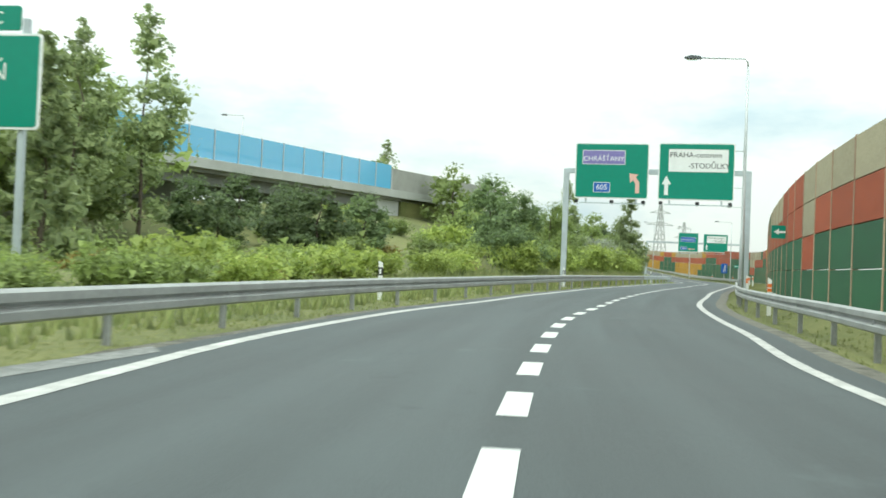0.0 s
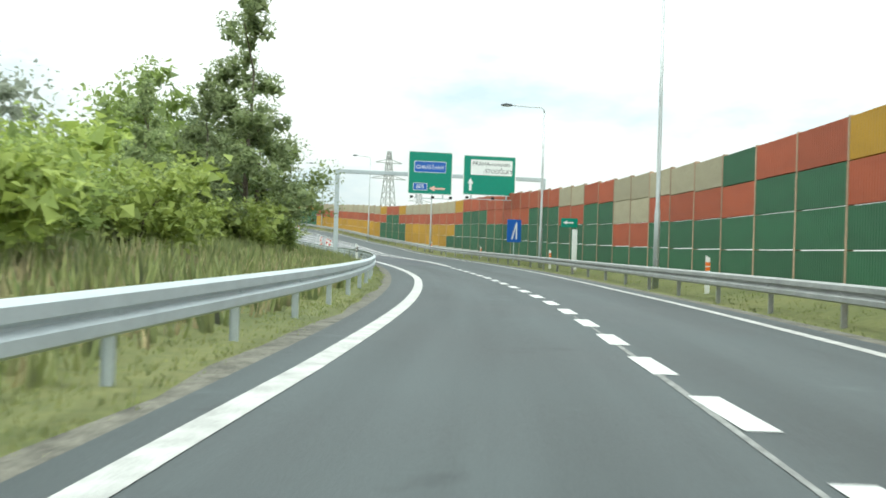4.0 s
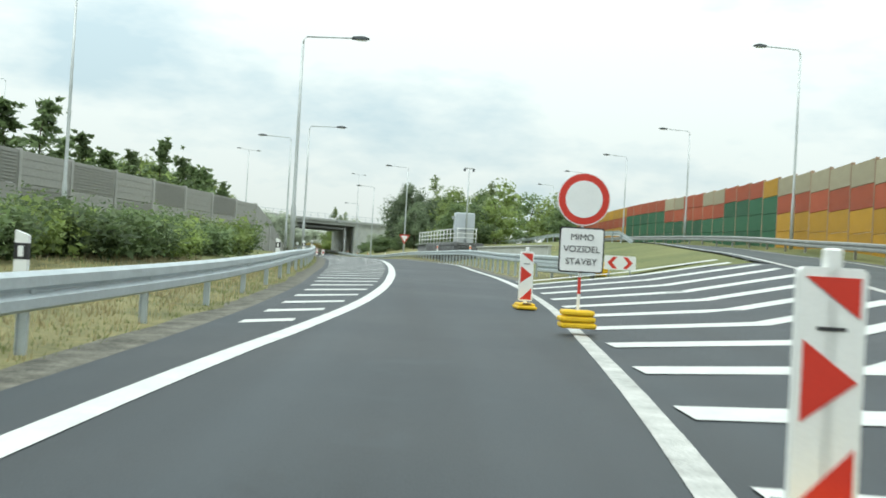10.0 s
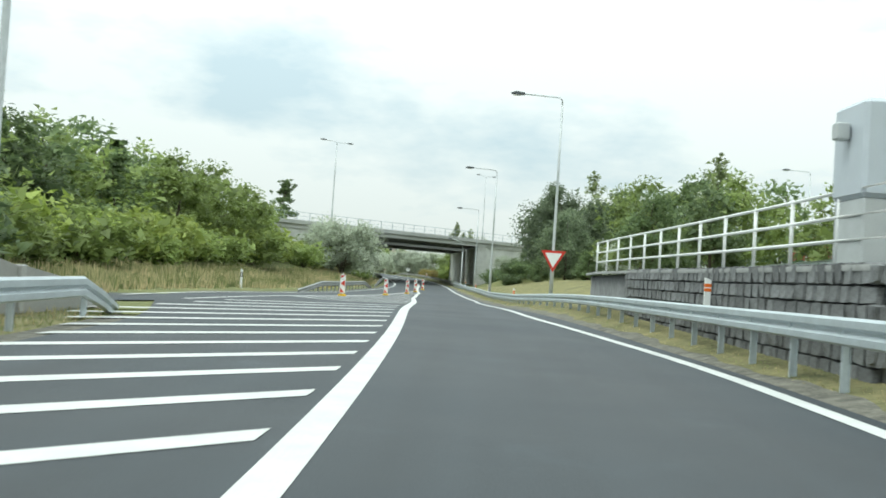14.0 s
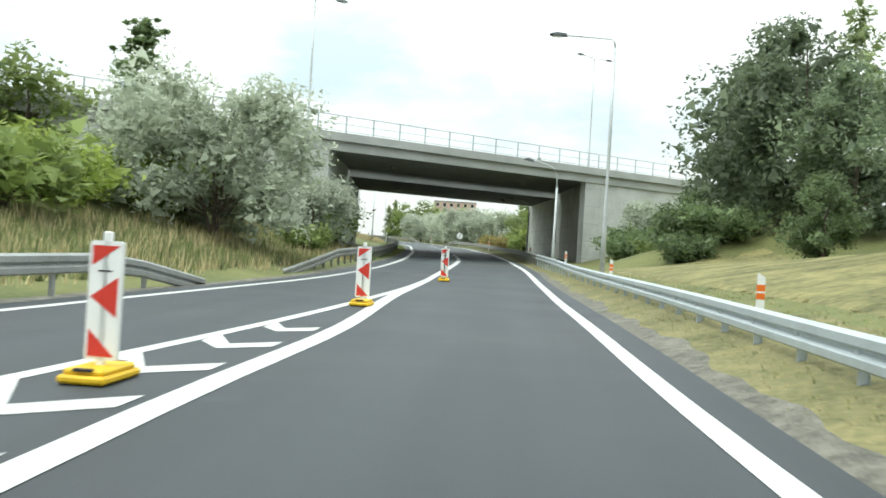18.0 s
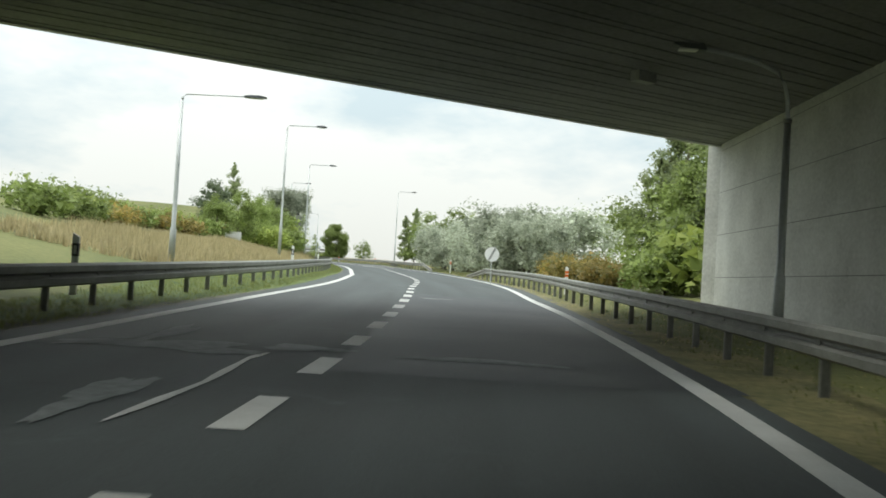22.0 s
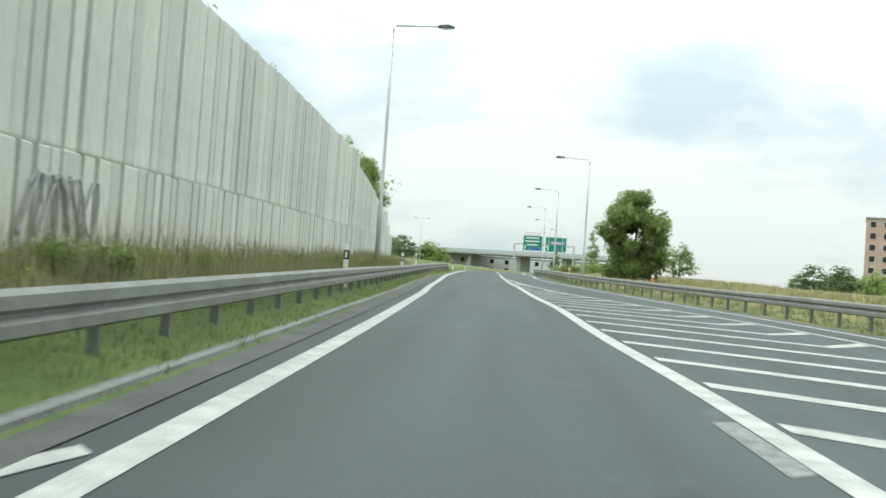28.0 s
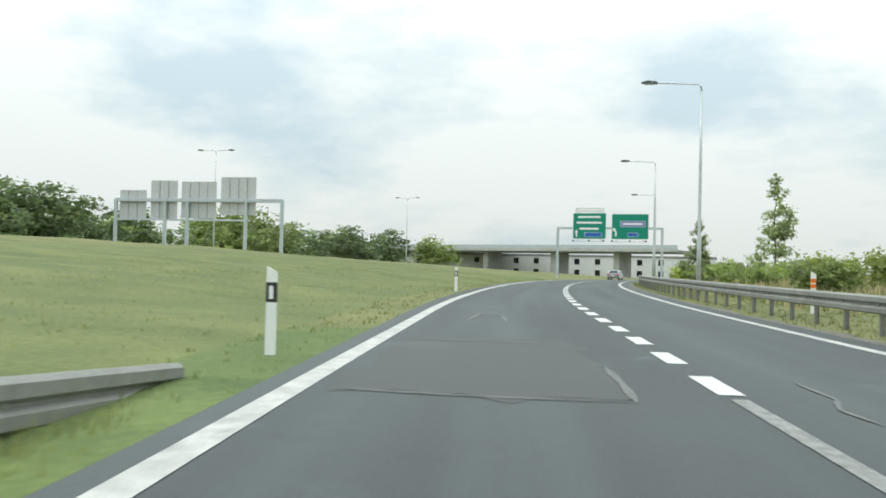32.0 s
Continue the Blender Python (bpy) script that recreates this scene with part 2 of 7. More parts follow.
M = {
    "asphalt": asphalt("asphalt", (0.046, 0.056, 0.0575), 0.74),
    "asphalt_new": asphalt("fresh asphalt", (0.0225, 0.0285, 0.0335), 0.62),
    "scrape": material("chalky scrape", (0.17, 0.185, 0.185), 0.8, vary=0.35, scale=9, fine=50, bump=0.1),
    "paint_worn": material("nearly worn-off paint", (0.20, 0.205, 0.195), 0.8, vary=0.5, scale=7, fine=35, bump=0.1),
    "asphalt_mid": asphalt("patched asphalt", (0.045, 0.050, 0.050), 0.7),
    "gutter": material("gritty gutter", (0.095, 0.095, 0.09), 0.9, vary=0.35, scale=1.2, fine=20, bump=0.3),
    "seam": material("pale bitumen seam", (0.115, 0.12, 0.115), 0.7, vary=0.3, scale=6, fine=40, bump=0.1),
    "paint": material("road paint", (0.53, 0.54, 0.52), 0.7, vary=0.12, scale=2.0, fine=35, bump=0.1),
    "paint_old": material("worn road paint", (0.41, 0.41, 0.39), 0.8, vary=0.34, scale=3.0, fine=40, bump=0.1),
    "grass": material("verge grass", (0.105, 0.135, 0.036), 0.95, vary=0.3, scale=0.22, fine=7, bump=0.6, second=(0.185, 0.185, 0.064)),
    "lush": material("lush verge grass", (0.072, 0.125, 0.026), 0.95, vary=0.35, scale=0.6, fine=9, bump=0.8, second=(0.135, 0.175, 0.048)),
    "meadow": material("roadside meadow grass", (0.088, 0.132, 0.032), 0.95, vary=0.35, scale=0.35, fine=8, bump=0.8, second=(0.16, 0.178, 0.055)),
    "dry_verge": material("dry trampled verge", (0.125, 0.135, 0.044), 0.95, vary=0.4, scale=0.9, fine=9, bump=0.7, second=(0.255, 0.225, 0.10)),
    "hay": material("mown hay", (0.125, 0.135, 0.04), 0.95, vary=0.5, scale=0.8, fine=5, bump=1.0, second=(0.29, 0.26, 0.105)),
    "gravel": material("verge gravel", (0.085, 0.082, 0.066), 0.95, vary=0.5, scale=3.5, fine=24, bump=1.0, second=(0.215, 0.205, 0.165)),
    "concrete": material("concrete", (0.42, 0.43, 0.41), 0.85, vary=0.16, scale=0.5, fine=14, bump=0.15),
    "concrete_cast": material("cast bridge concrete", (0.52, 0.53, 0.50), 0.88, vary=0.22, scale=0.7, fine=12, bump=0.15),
    # blotchy with stains; on the decks it also holds the underside's shade
    "concrete_dark": material("dark concrete", (0.22, 0.225, 0.215), 0.9, vary=0.25, scale=0.4, fine=8, bump=0.15),
    "concrete_panel": material("noise wall concrete", (0.30, 0.30, 0.28), 0.9, vary=0.14, scale=0.8, fine=20, bump=0.2, each=0.12),
    "concrete_grey": material("grey wall concrete", (0.37, 0.37, 0.35), 0.9, vary=0.14, scale=0.8, fine=16, bump=0.15, each=0.06),
    "cabinet_grey": material("pale blue-grey cabinet sheet", (0.50, 0.54, 0.58), 0.5, 0.1, vary=0.06, scale=1.5, bump=0.03),
    "concrete_pale": material("pale stave concrete", (0.60, 0.60, 0.55), 0.9, vary=0.16, scale=0.9, fine=12, bump=0.2, each=0.1),
    "galvanised": material("galvanised steel", (0.46, 0.51, 0.53), 0.5, 0.3, vary=0.12, scale=2, fine=25, bump=0.05),
    "galv_old": material("weathered steel rail", (0.34, 0.35, 0.34), 0.6, 0.4, vary=0.2, scale=1.5, fine=18, bump=0.08),
    "rail_dark": material("dark weathered rail", (0.23, 0.235, 0.215), 0.6, 0.2, vary=0.25, scale=1.5, fine=18, bump=0.08),
    "pole": material("galvanised lamp pole", (0.50, 0.53, 0.53), 0.5, 0.4, vary=0.12, scale=1.0, fine=12, bump=0.05),
    "lamp_head": material("lamp head grey", (0.10, 0.11, 0.12), 0.5, 0.1, vary=0.1),
    "green": material("green wall panel", (0.024, 0.105, 0.047), 0.75, vary=0.2, scale=1.5, fine=30, ribs=7.0, each=0.15),
    "orange": material("orange wall panel", (0.345, 0.072, 0.027), 0.75, vary=0.18, scale=1.5, fine=30, ribs=7.0, each=0.12),
    "yellow": material("ochre wall panel", (0.43, 0.232, 0.014), 0.75, vary=0.15, scale=1.5, fine=30, ribs=7.0, each=0.1),
    "post_tan": material("weathered tan wall post", (0.36, 0.25, 0.17), 0.85, vary=0.3, scale=2.0, fine=20, bump=0.1, each=0.2),
    "beige": material("beige wall panel", (0.36, 0.32, 0.215), 0.8, vary=0.15, scale=1.2, fine=25, ribs=7.0, each=0.1),
    "sign_green": material("green sign sheet", (0.0, 0.22, 0.145), 0.35, vary=0.06, bump=0.02),
    "sign_blue": material("blue sign sheet", (0.01, 0.10, 0.42), 0.35, vary=0.06, bump=0.02),
    "sign_purple": material("faded blue strip", (0.20, 0.17, 0.42), 0.45, vary=0.15, scale=6, bump=0.02),
    "sign_white": material("white sign sheet", (0.78, 0.79, 0.78), 0.4, vary=0.05, bump=0.02),
    "sign_red": material("red sign sheet", (0.55, 0.035, 0.02), 0.4, vary=0.08, bump=0.02),
    "sign_pink": material("faded pink arrow", (0.72, 0.45, 0.38), 0.5, vary=0.1, bump=0.02),
    "sign_back": material("aluminium sign back", (0.50, 0.52, 0.52), 0.5, 0.3, vary=0.1, bump=0.03),
    "black": material("black paint", (0.02, 0.02, 0.022), 0.6, vary=0.2, bump=0.02),
    "plastic_white": material("white plastic", (0.78, 0.79, 0.77), 0.45, vary=0.05, bump=0.02),
    "plastic_yellow": material("yellow rubber foot", (0.70, 0.44, 0.01), 0.6, vary=0.15, scale=5, bump=0.1),
    "reflector": material("orange reflector", (0.75, 0.16, 0.02), 0.3, vary=0.05, bump=0.02),
    "bark": material("bark", (0.10, 0.08, 0.06), 0.95, vary=0.4, scale=4, fine=20, bump=0.8),
    "stone": material("rubble stone", (0.15, 0.155, 0.155), 0.85, vary=0.35, scale=3, fine=20, bump=0.6, each=0.25),
    "tyre": material("tyre rubber", (0.02, 0.02, 0.02), 0.8, vary=0.2),
    "car_blue": material("blue car paint", (0.02, 0.045, 0.20), 0.25, 0.3, vary=0.03, bump=0.0, coat=0.8),
    "car_silver": material("silver car paint", (0.30, 0.32, 0.33), 0.3, 0.6, vary=0.03, bump=0.0, coat=0.6),
    "car_white": material("white van paint", (0.7, 0.7, 0.7), 0.3, 0.0, vary=0.03, bump=0.0, coat=0.6),
    "car_glass": material("dark car glass", (0.015, 0.018, 0.02), 0.08, vary=0.05, bump=0.0),
    "brick_red": material("pinkish facade render", (0.50, 0.36, 0.30), 0.85, vary=0.12, scale=0.3, fine=4, bump=0.1),
    "white_wall": material("white facade cladding", (0.68, 0.69, 0.68), 0.7, vary=0.08, scale=0.2, fine=3, bump=0.05),
    "brown_wall": material("brown building cladding", (0.22, 0.16, 0.11), 0.8, vary=0.2, scale=0.5, fine=5, bump=0.1),
    "grass_blade": leaf_material("grass blades", (0.15, 0.20, 0.05), (0.33, 0.36, 0.12), 0.85),
    "weed_blade": leaf_material("pale weed stalks", (0.30, 0.33, 0.12), (0.62, 0.58, 0.28), 0.85),
    "straw_blade": leaf_material("dry grass blades", (0.34, 0.29, 0.13), (0.62, 0.53, 0.28), 0.85),
    "flower": material("yellow petals", (0.75, 0.55, 0.05), 0.7, vary=0.1, bump=0.0),
    "leaf": leaf_material("broad leaves", (0.125, 0.17, 0.046), (0.30, 0.38, 0.11), 0.3),
    "leaf_light": leaf_material("light green leaves", (0.175, 0.235, 0.044), (0.39, 0.46, 0.115), 0.3),
    "leaf_dark": leaf_material("dark green leaves", (0.078, 0.118, 0.048), (0.20, 0.27, 0.108), 0.3),
    "leaf_grey": leaf_material("grey-green leaves", (0.075, 0.105, 0.056), (0.21, 0.265, 0.145), 0.3),
    "leaf_birch": leaf_material("birch leaves", (0.14, 0.19, 0.078), (0.36, 0.42, 0.19), 0.3),
    "leaf_silver": leaf_material("silver leaves", (0.25, 0.285, 0.205), (0.52, 0.565, 0.44), 0.3),
    "leaf_red": leaf_material("reddish shrub leaves", (0.14, 0.15, 0.04), (0.40, 0.29, 0.08), 0.3),
}
# tinted glass of the bridge screens
m_blue = bpy.data.materials.new("blue screen glass")
m_blue.use_nodes = True
p = m_blue.node_tree.nodes["Principled BSDF"]
p.inputs["Base Color"].default_value, p.inputs["Roughness"].default_value = (0.16, 0.52, 0.80, 1), 0.12
p.inputs["Alpha"].default_value = 0.72
M["blue_glass"] = m_blue

# ---- mesh helpers ----
def mesh_from(name, verts, faces, mat=None, smooth=False):
    me = bpy.data.meshes.new(name)
    me.from_pydata([tuple(v) for v in verts], [], faces)
    if smooth:
        me.polygons.foreach_set("use_smooth", [True] * len(me.polygons))
    if mat:
        me.materials.append(mat)
    me.update()
    return me


def bm_mesh(name, bm, mat, smooth=False):
    me = bpy.data.meshes.new(name)
    bmesh.ops.recalc_face_normals(bm, faces=bm.faces)
    bm.to_mesh(me)
    bm.free()
    if smooth:
        me.polygons.foreach_set("use_smooth", [True] * len(me.polygons))
    me.materials.append(mat)
    return me


def piece(name, me, parent=None, m=None, label=""):
    ob = new(name, me)
    if parent is not None:
        ob.parent = parent
    if m is not None:
        ob.matrix_basis = m
    if label:
        ob["label"] = label
    return ob


def part(name, bm, mat, parent, label="", smooth=False):
    return piece(name, bm_mesh(name, bm, mat, smooth), parent, None, label)


def box(bm, x0, x1, y0, y1, z0, z1, bevel=0.0):
    r = bmesh.ops.create_cube(bm, size=1.0, matrix=Matrix.Translation(((x0 + x1) / 2, (y0 + y1) / 2, (z0 + z1) / 2)) @ Matrix.Diagonal((abs(x1 - x0), abs(y1 - y0), abs(z1 - z0), 1)))
    if bevel:
        es = list({e for v in r["verts"] for e in v.link_edges})
        bmesh.ops.bevel(bm, geom=es, offset=bevel, segments=1, affect="EDGES", profile=0.5)
    return bm


def boxed(*a, bevel=0.0):
    return box(bmesh.new(), *a, bevel=bevel)


def tube(bm, pts, radii, sides=10):
    """A round bar through points, each with its own radius."""
    rings, n = [], len(pts)
    pts = [Vector(q) for q in pts]
    for i, q in enumerate(pts):
        t = (pts[min(i + 1, n - 1)] - pts[max(i - 1, 0)]).normalized()
        a = t.orthogonal().normalized() if abs(t.z) < 0.9 else Vector((1, 0, 0))
        a = (a - t * a.dot(t)).normalized()
        b = t.cross(a)
        r = radii[i] if isinstance(radii, (list, tuple)) else radii
        rings.append([bm.verts.new(q + (a * math.cos(k * math.tau / sides) + b * math.sin(k * math.tau / sides)) * r) for k in range(sides)])
    for u, v in zip(rings, rings[1:]):
        for k in range(sides):
            bm.faces.new((u[k], u[(k + 1) % sides], v[(k + 1) % sides], v[k]))
    bm.faces.new(rings[0][::-1])
    bm.faces.new(rings[-1])
    return bm


def prism(bm, outline, y0, y1):
    """A flat plate in x and z, extruded from y0 to y1."""
    a = [bm.verts.new((x, y0, z)) for x, z in outline]
    b = [bm.verts.new((x, y1, z)) for x, z in outline]
    bm.faces.new(a)
    bm.faces.new(b[::-1])
    for i in range(len(a)):
        j = (i + 1) % len(a)
        bm.faces.new((a[i], b[i], b[j], a[j]))
    return bm


def rounded(x0, x1, z0, z1, r, n=4):
    out = []
    for cx, cz, a0 in ((x1 - r, z1 - r, 0), (x0 + r, z1 - r, 90), (x0 + r, z0 + r, 180), (x1 - r, z0 + r, 270)):
        out += [(cx + r * math.cos(radians(a0 + 90 * k / n)), cz + r * math.sin(radians(a0 + 90 * k / n))) for k in range(n + 1)]
    return out


def disc(cx, cz, r, n=32):
    return [(cx + r * math.cos(k * math.tau / n), cz + r * math.sin(k * math.tau / n)) for k in range(n)]


def words(text, size, mat, parent, x, y, z, wide=None):
    cu = bpy.data.curves.new("lettering", "FONT")
    cu.body, cu.size, cu.align_x, cu.align_y, cu.extrude = text, size, "CENTER", "CENTER", 0.002
    cu.materials.append(mat)
    ob = new("lettering", cu)
    ob.parent = parent
    ob.matrix_basis = pose(x, y, z, 90, 0, 0)
    if wide:
        ob.scale = (wide, 1, 1)
    return ob


def thing(name, label, category, group="", m=None, kind=""):
    ob = tagged(new(name), label, category, group, kind)
    if m is not None:
        ob.matrix_basis = m
    return ob

# ---- the road's axis: stations in metres along the driven lane ----
AXIS = [(-0.9, -60.0, -0.30), (-1.3, -30.0, -0.15), (0.0, -0.0, 0.00), (3.3, 28.0, 0.20), (9.4, 54.2, 0.50), (16.8, 79.5, 0.70), (24.2, 103.2, 0.90), (30.8, 125.3, 1.00), (35.6, 147.2, 1.10), (38.9, 168.8, 1.30), (41.0, 188.4, 1.50), (41.6, 205.2, 1.80), (40.2, 220.3, 2.20), (37.2, 235.5, 2.50), (33.5, 251.5, 2.90), (29.6, 268.2, 3.20), (25.3, 285.1, 3.60), (20.1, 302.8, 3.80)]
AXIS += [(14.0, 321.8, 4.00), (7.3, 341.7, 3.90), (0.4, 361.7, 3.90), (-6.1, 380.7, 4.10), (-12.5, 398.7, 4.30), (-19.2, 416.7, 4.70), (-26.8, 435.3, 5.10), (-36.0, 455.3, 5.60), (-46.5, 475.4, 6.10), (-57.7, 493.5, 6.50), (-70.1, 511.5, 7.00), (-83.3, 529.3, 7.30), (-97.3, 547.3, 7.70), (-112.3, 565.9, 8.10), (-127.7, 584.2, 8.40), (-144.0, 603.5, 8.80), (-160.0, 623.1, 9.20)]
AHEAD = [(-182.2, 650.1, 9.60), (-202.7, 678.5, 9.90), (-221.3, 708.1, 10.10), (-238.1, 738.9, 10.20), (-252.9, 770.6, 10.30), (-266.8, 802.7, 10.30), (-280.0, 835.1, 10.30), (-292.2, 867.9, 10.30), (-303.6, 901.0, 10.30)]
def spline(points, step=1.0):
    """A smooth line through the points, cut into even steps."""
    q = [Vector(v) for v in points]
    q = [q[0] * 2 - q[1]] + q + [q[-1] * 2 - q[-2]]
    fine = []
    for i in range(1, len(q) - 2):
        for k in range(24):
            t = k / 24
            fine.append(0.5 * ((2 * q[i]) + (q[i + 1] - q[i - 1]) * t + (2 * q[i - 1] - 5 * q[i] + 4 * q[i + 1] - q[i + 2]) * t * t + (3 * q[i] - q[i - 1] - 3 * q[i + 1] + q[i + 2]) * t ** 3))
    fine.append(q[-2])
    a = np.array(fine)
    s = np.r_[0, np.cumsum(np.hypot(*np.diff(a[:, :2], axis=0).T))]
    grid = np.arange(0, s[-1], step)
    return np.stack([np.interp(grid, s, a[:, k]) for k in range(3)], 1)


START = -60.0
LINE = spline(AXIS + AHEAD)
for _ in range(3):
    LINE[2:-2, 2] = (LINE[:-4, 2] + LINE[1:-3, 2] + LINE[2:-2, 2] + LINE[3:-1, 2] + LINE[4:, 2]) / 5
HEAD = np.arctan2(*(np.gradient(LINE[:, :2], axis=0).T * [[-1], [1]]))
HEAD = np.convolve(np.pad(HEAD, 4, mode="edge"), np.ones(9) / 9, "valid")
END = START + len(LINE) - 1


def yaw(s):
    return float(np.interp(s - START, np.arange(len(LINE)), HEAD))


def at(s, d=0.0, h=0.0):
    """The place at station s, d metres right of the axis, h above the road there."""
    q = [float(np.interp(s - START, np.arange(len(LINE)), LINE[:, k])) for k in range(3)]
    a = yaw(s)
    return Vector((q[0] + d * math.cos(a), q[1] + d * math.sin(a), q[2] + h))


def set_at(s, d=0.0, h=0.0, turn=0.0):
    return Matrix.Translation(at(s, d, h)) @ Matrix.Rotation(yaw(s) + radians(turn), 4, "Z")


def along(keys):
    """A smooth function of the station through pairs of station and value."""
    a = np.array(keys, float)
    g = np.arange(a[0, 0] - 20, a[-1, 0] + 21, 1.0)
    v = np.interp(g, a[:, 0], a[:, 1])
    v = np.convolve(np.pad(v, 3, mode="edge"), np.ones(7) / 7, "valid")
    return lambda s: float(np.interp(s, g, v))


def strip(name, s0, s1, columns, mat, step=2.0, kind=None, parent=None, label="", category=""):
    """A sheet along the road; each column gives offset and height as functions of the station."""
    n = max(2, int(round((s1 - s0) / step)) + 1)
    verts, faces, lane, w = [], [], [], len(columns)
    for i in range(n):
        s = s0 + (s1 - s0) * i / (n - 1)
        for d, h in columns:
            off = d(s) if callable(d) else d
            lane.append((off, s))
            verts.append(at(s, off, h(s) if callable(h) else h))
    for i in range(n - 1):
        for k in range(w - 1):
            faces.append((i * w + k, i * w + k + 1, (i + 1) * w + k + 1, (i + 1) * w + k))
    me = mesh_from(name, verts, faces, mat, True)
    flat = me.uv_layers.new(name="lane")
    for loop in me.loops:
        flat.data[loop.index].uv = lane[loop.vertex_index]
    ob = piece(name, me, parent)
    if parent is None:
        tagged(ob, label, category, "", kind or "structure")
    return ob

# ---- plan: offsets of edges and lines from the axis, by station ----
EDGE_L = along([(-60, -5.2), (10, -4.7), (24, -4.2), (35, -3.4), (50, -2.7), (63, -2.5), (114, -2.2), (165, -2.3), (182, -2.9), (192, -3.6), (206, -3.7), (240, -3.0), (252, -3.0), (267, -3.6), (287, -4.5), (296, -5.0), (312, -6.4), (325, -9.8), (340, -9.7), (358, -9.4), (404, -6.5), (433, -6.0), (452, -5.9), (483, -5.1), (501, -4.8), (514, -4.0), (525, -3.5), (560, -2.6), (588, -2.3), (626, -2.7), (673, -2.4), (702, -2.1), (980, -2.1)])
LINE_L = along([(-60, -4.6), (7.5, -3.86), (13.8, -4.13), (25, -3.65), (34.0, -2.74), (38.3, -2.72), (52, -2.1), (60.4, -2.12), (62.9, -1.96), (86.8, -1.94), (94.9, -1.68), (111.4, -1.82), (113.1, -1.69), (146, -1.3), (165, -1.7), (178.6, -2.2), (193, -3.15), (200.2, -3.0), (211, -3.2), (230.9, -2.35), (233.1, -2.41), (235.7, -2.08), (246, -1.2), (254, -0.8), (262.6, -0.72), (279.8, -0.77), (294, -1.03), (325, -1.92), (338, -1.95), (356.2, -2.25), (357.8, -2.37), (377.4, -2.28), (381.6, -2.39), (386.3, -2.14), (397.9, -2.52), (417.6, -2.38), (427, -2.13), (437, -1.83), (441, -1.73), (457.4, -1.6), (490, -1.22), (501.0, -0.52), (513.6, -0.08), (527, 0.2), (560, 1.7), (572.3, 1.99), (580, 1.97)])
JOIN_R = along([(310, -9.7), (325, -7.8), (335, -6.95), (342, -6.5), (354, -5.95), (362.5, -5.42), (365.3, -5.2), (373, -4.6), (380.5, -3.91), (384, -3.6), (391, -3.05), (398.3, -2.75), (402, -2.6), (412, -2.45)])
JOIN_L = along([(300, -14.0), (318, -10.2), (340, -9.05), (357, -8.8), (404.7, -5.81), (412, -5.6), (420, -5.3), (433, -5.15), (452, -5.2), (461.9, -4.95), (464.6, -5.03), (475, -4.85), (483.0, -4.52), (485.8, -4.34), (504.3, -3.82), (506.6, -3.58), (514, -3.48), (525, -3.0), (548, -2.3), (567.6, -1.98), (571.8, -2.04), (588.3, -1.74), (589.9, -1.85), (593.0, -1.83), (613.2, -1.98), (616.9, -1.95), (627, -2.1), (640, -2.07), (662, -2.1), (675, -1.98), (690, -1.86), (702, -1.66), (725, -1.5), (980, -1.5)])
LINE_MID = along([(-60, -0.6), (5.9, -0.13), (24, 0.3), (34.6, 0.96), (41.2, 1.04), (60.9, 1.55), (66.6, 1.5), (89.3, 1.76), (95.4, 1.61), (111.9, 1.94), (113.6, 1.71), (116.7, 1.62), (140, 1.5), (165, 1.6)])
RAMP_R = along([(150, 1.5), (179.2, 2.0), (181.4, 1.92), (188.6, 1.39), (198.7, 1.02), (204.3, 0.82), (210, 0.62), (215.6, 0.53), (217.1, 0.51), (224.2, 0.71), (236.7, 1.9), (247, 2.75), (254, 3.15), (269.2, 3.62), (283.7, 3.63), (286.8, 3.76), (308, 3.6), (326, 2.1), (357.4, 1.82), (369, 2.15), (382.8, 1.77), (398.7, 1.6), (428, 1.78), (440, 1.8), (456.9, 2.2), (459.0, 2.3), (462.7, 2.36), (479.4, 2.55), (481.0, 2.48), (485.7, 2.6), (504.3, 3.58), (507.4, 3.85), (516, 4.1), (530, 3.92), (543, 3.2), (568.8, 3.03), (582, 2.45), (589.8, 2.21), (592.4, 2.27), (602, 1.95), (614.2, 2.02), (618.9, 1.92), (639.2, 2.1), (641.8, 2.0), (662.9, 2.06), (667.6, 1.94), (688.2, 2.05), (702, 2.25), (980, 2.2)])
MAIN_L = along([(150, 1.5), (170, 1.8), (187, 1.75), (199, 1.88), (205.6, 2.05), (211, 2.6), (217.3, 3.4), (223.3, 4.32), (237, 7.2), (250, 10.0), (270, 13.4), (282, 15.0), (310, 18.3), (340, 21.0), (380, 25.0), (420, 30.0)])
MAIN_R = along([(-60, 3.2), (10.5, 3.48), (14.7, 3.52), (21, 4.1), (30, 4.2), (40.1, 4.13), (53, 4.55), (67.9, 4.64), (93.6, 4.79), (119.0, 4.74), (125, 4.65), (137, 4.65), (160, 5.4), (188.4, 5.9), (197, 6.35), (208.2, 6.52), (216, 7.3), (222, 8.4), (228, 9.5), (241, 12.0), (260, 15.6), (282, 19.0), (310, 22.3), (340, 25.0), (380, 29.0), (420, 34.0)])
WALL = along([(-60, 7.2), (25, 7.4), (60, 7.8), (95, 8.1), (137, 8.4), (170, 9.0), (205, 9.9), (214, 10.4), (225, 12.2), (241, 15.2), (262, 18.9), (282, 21.7), (310, 25.5), (340, 28.6), (380, 33.0), (420, 38.0)])
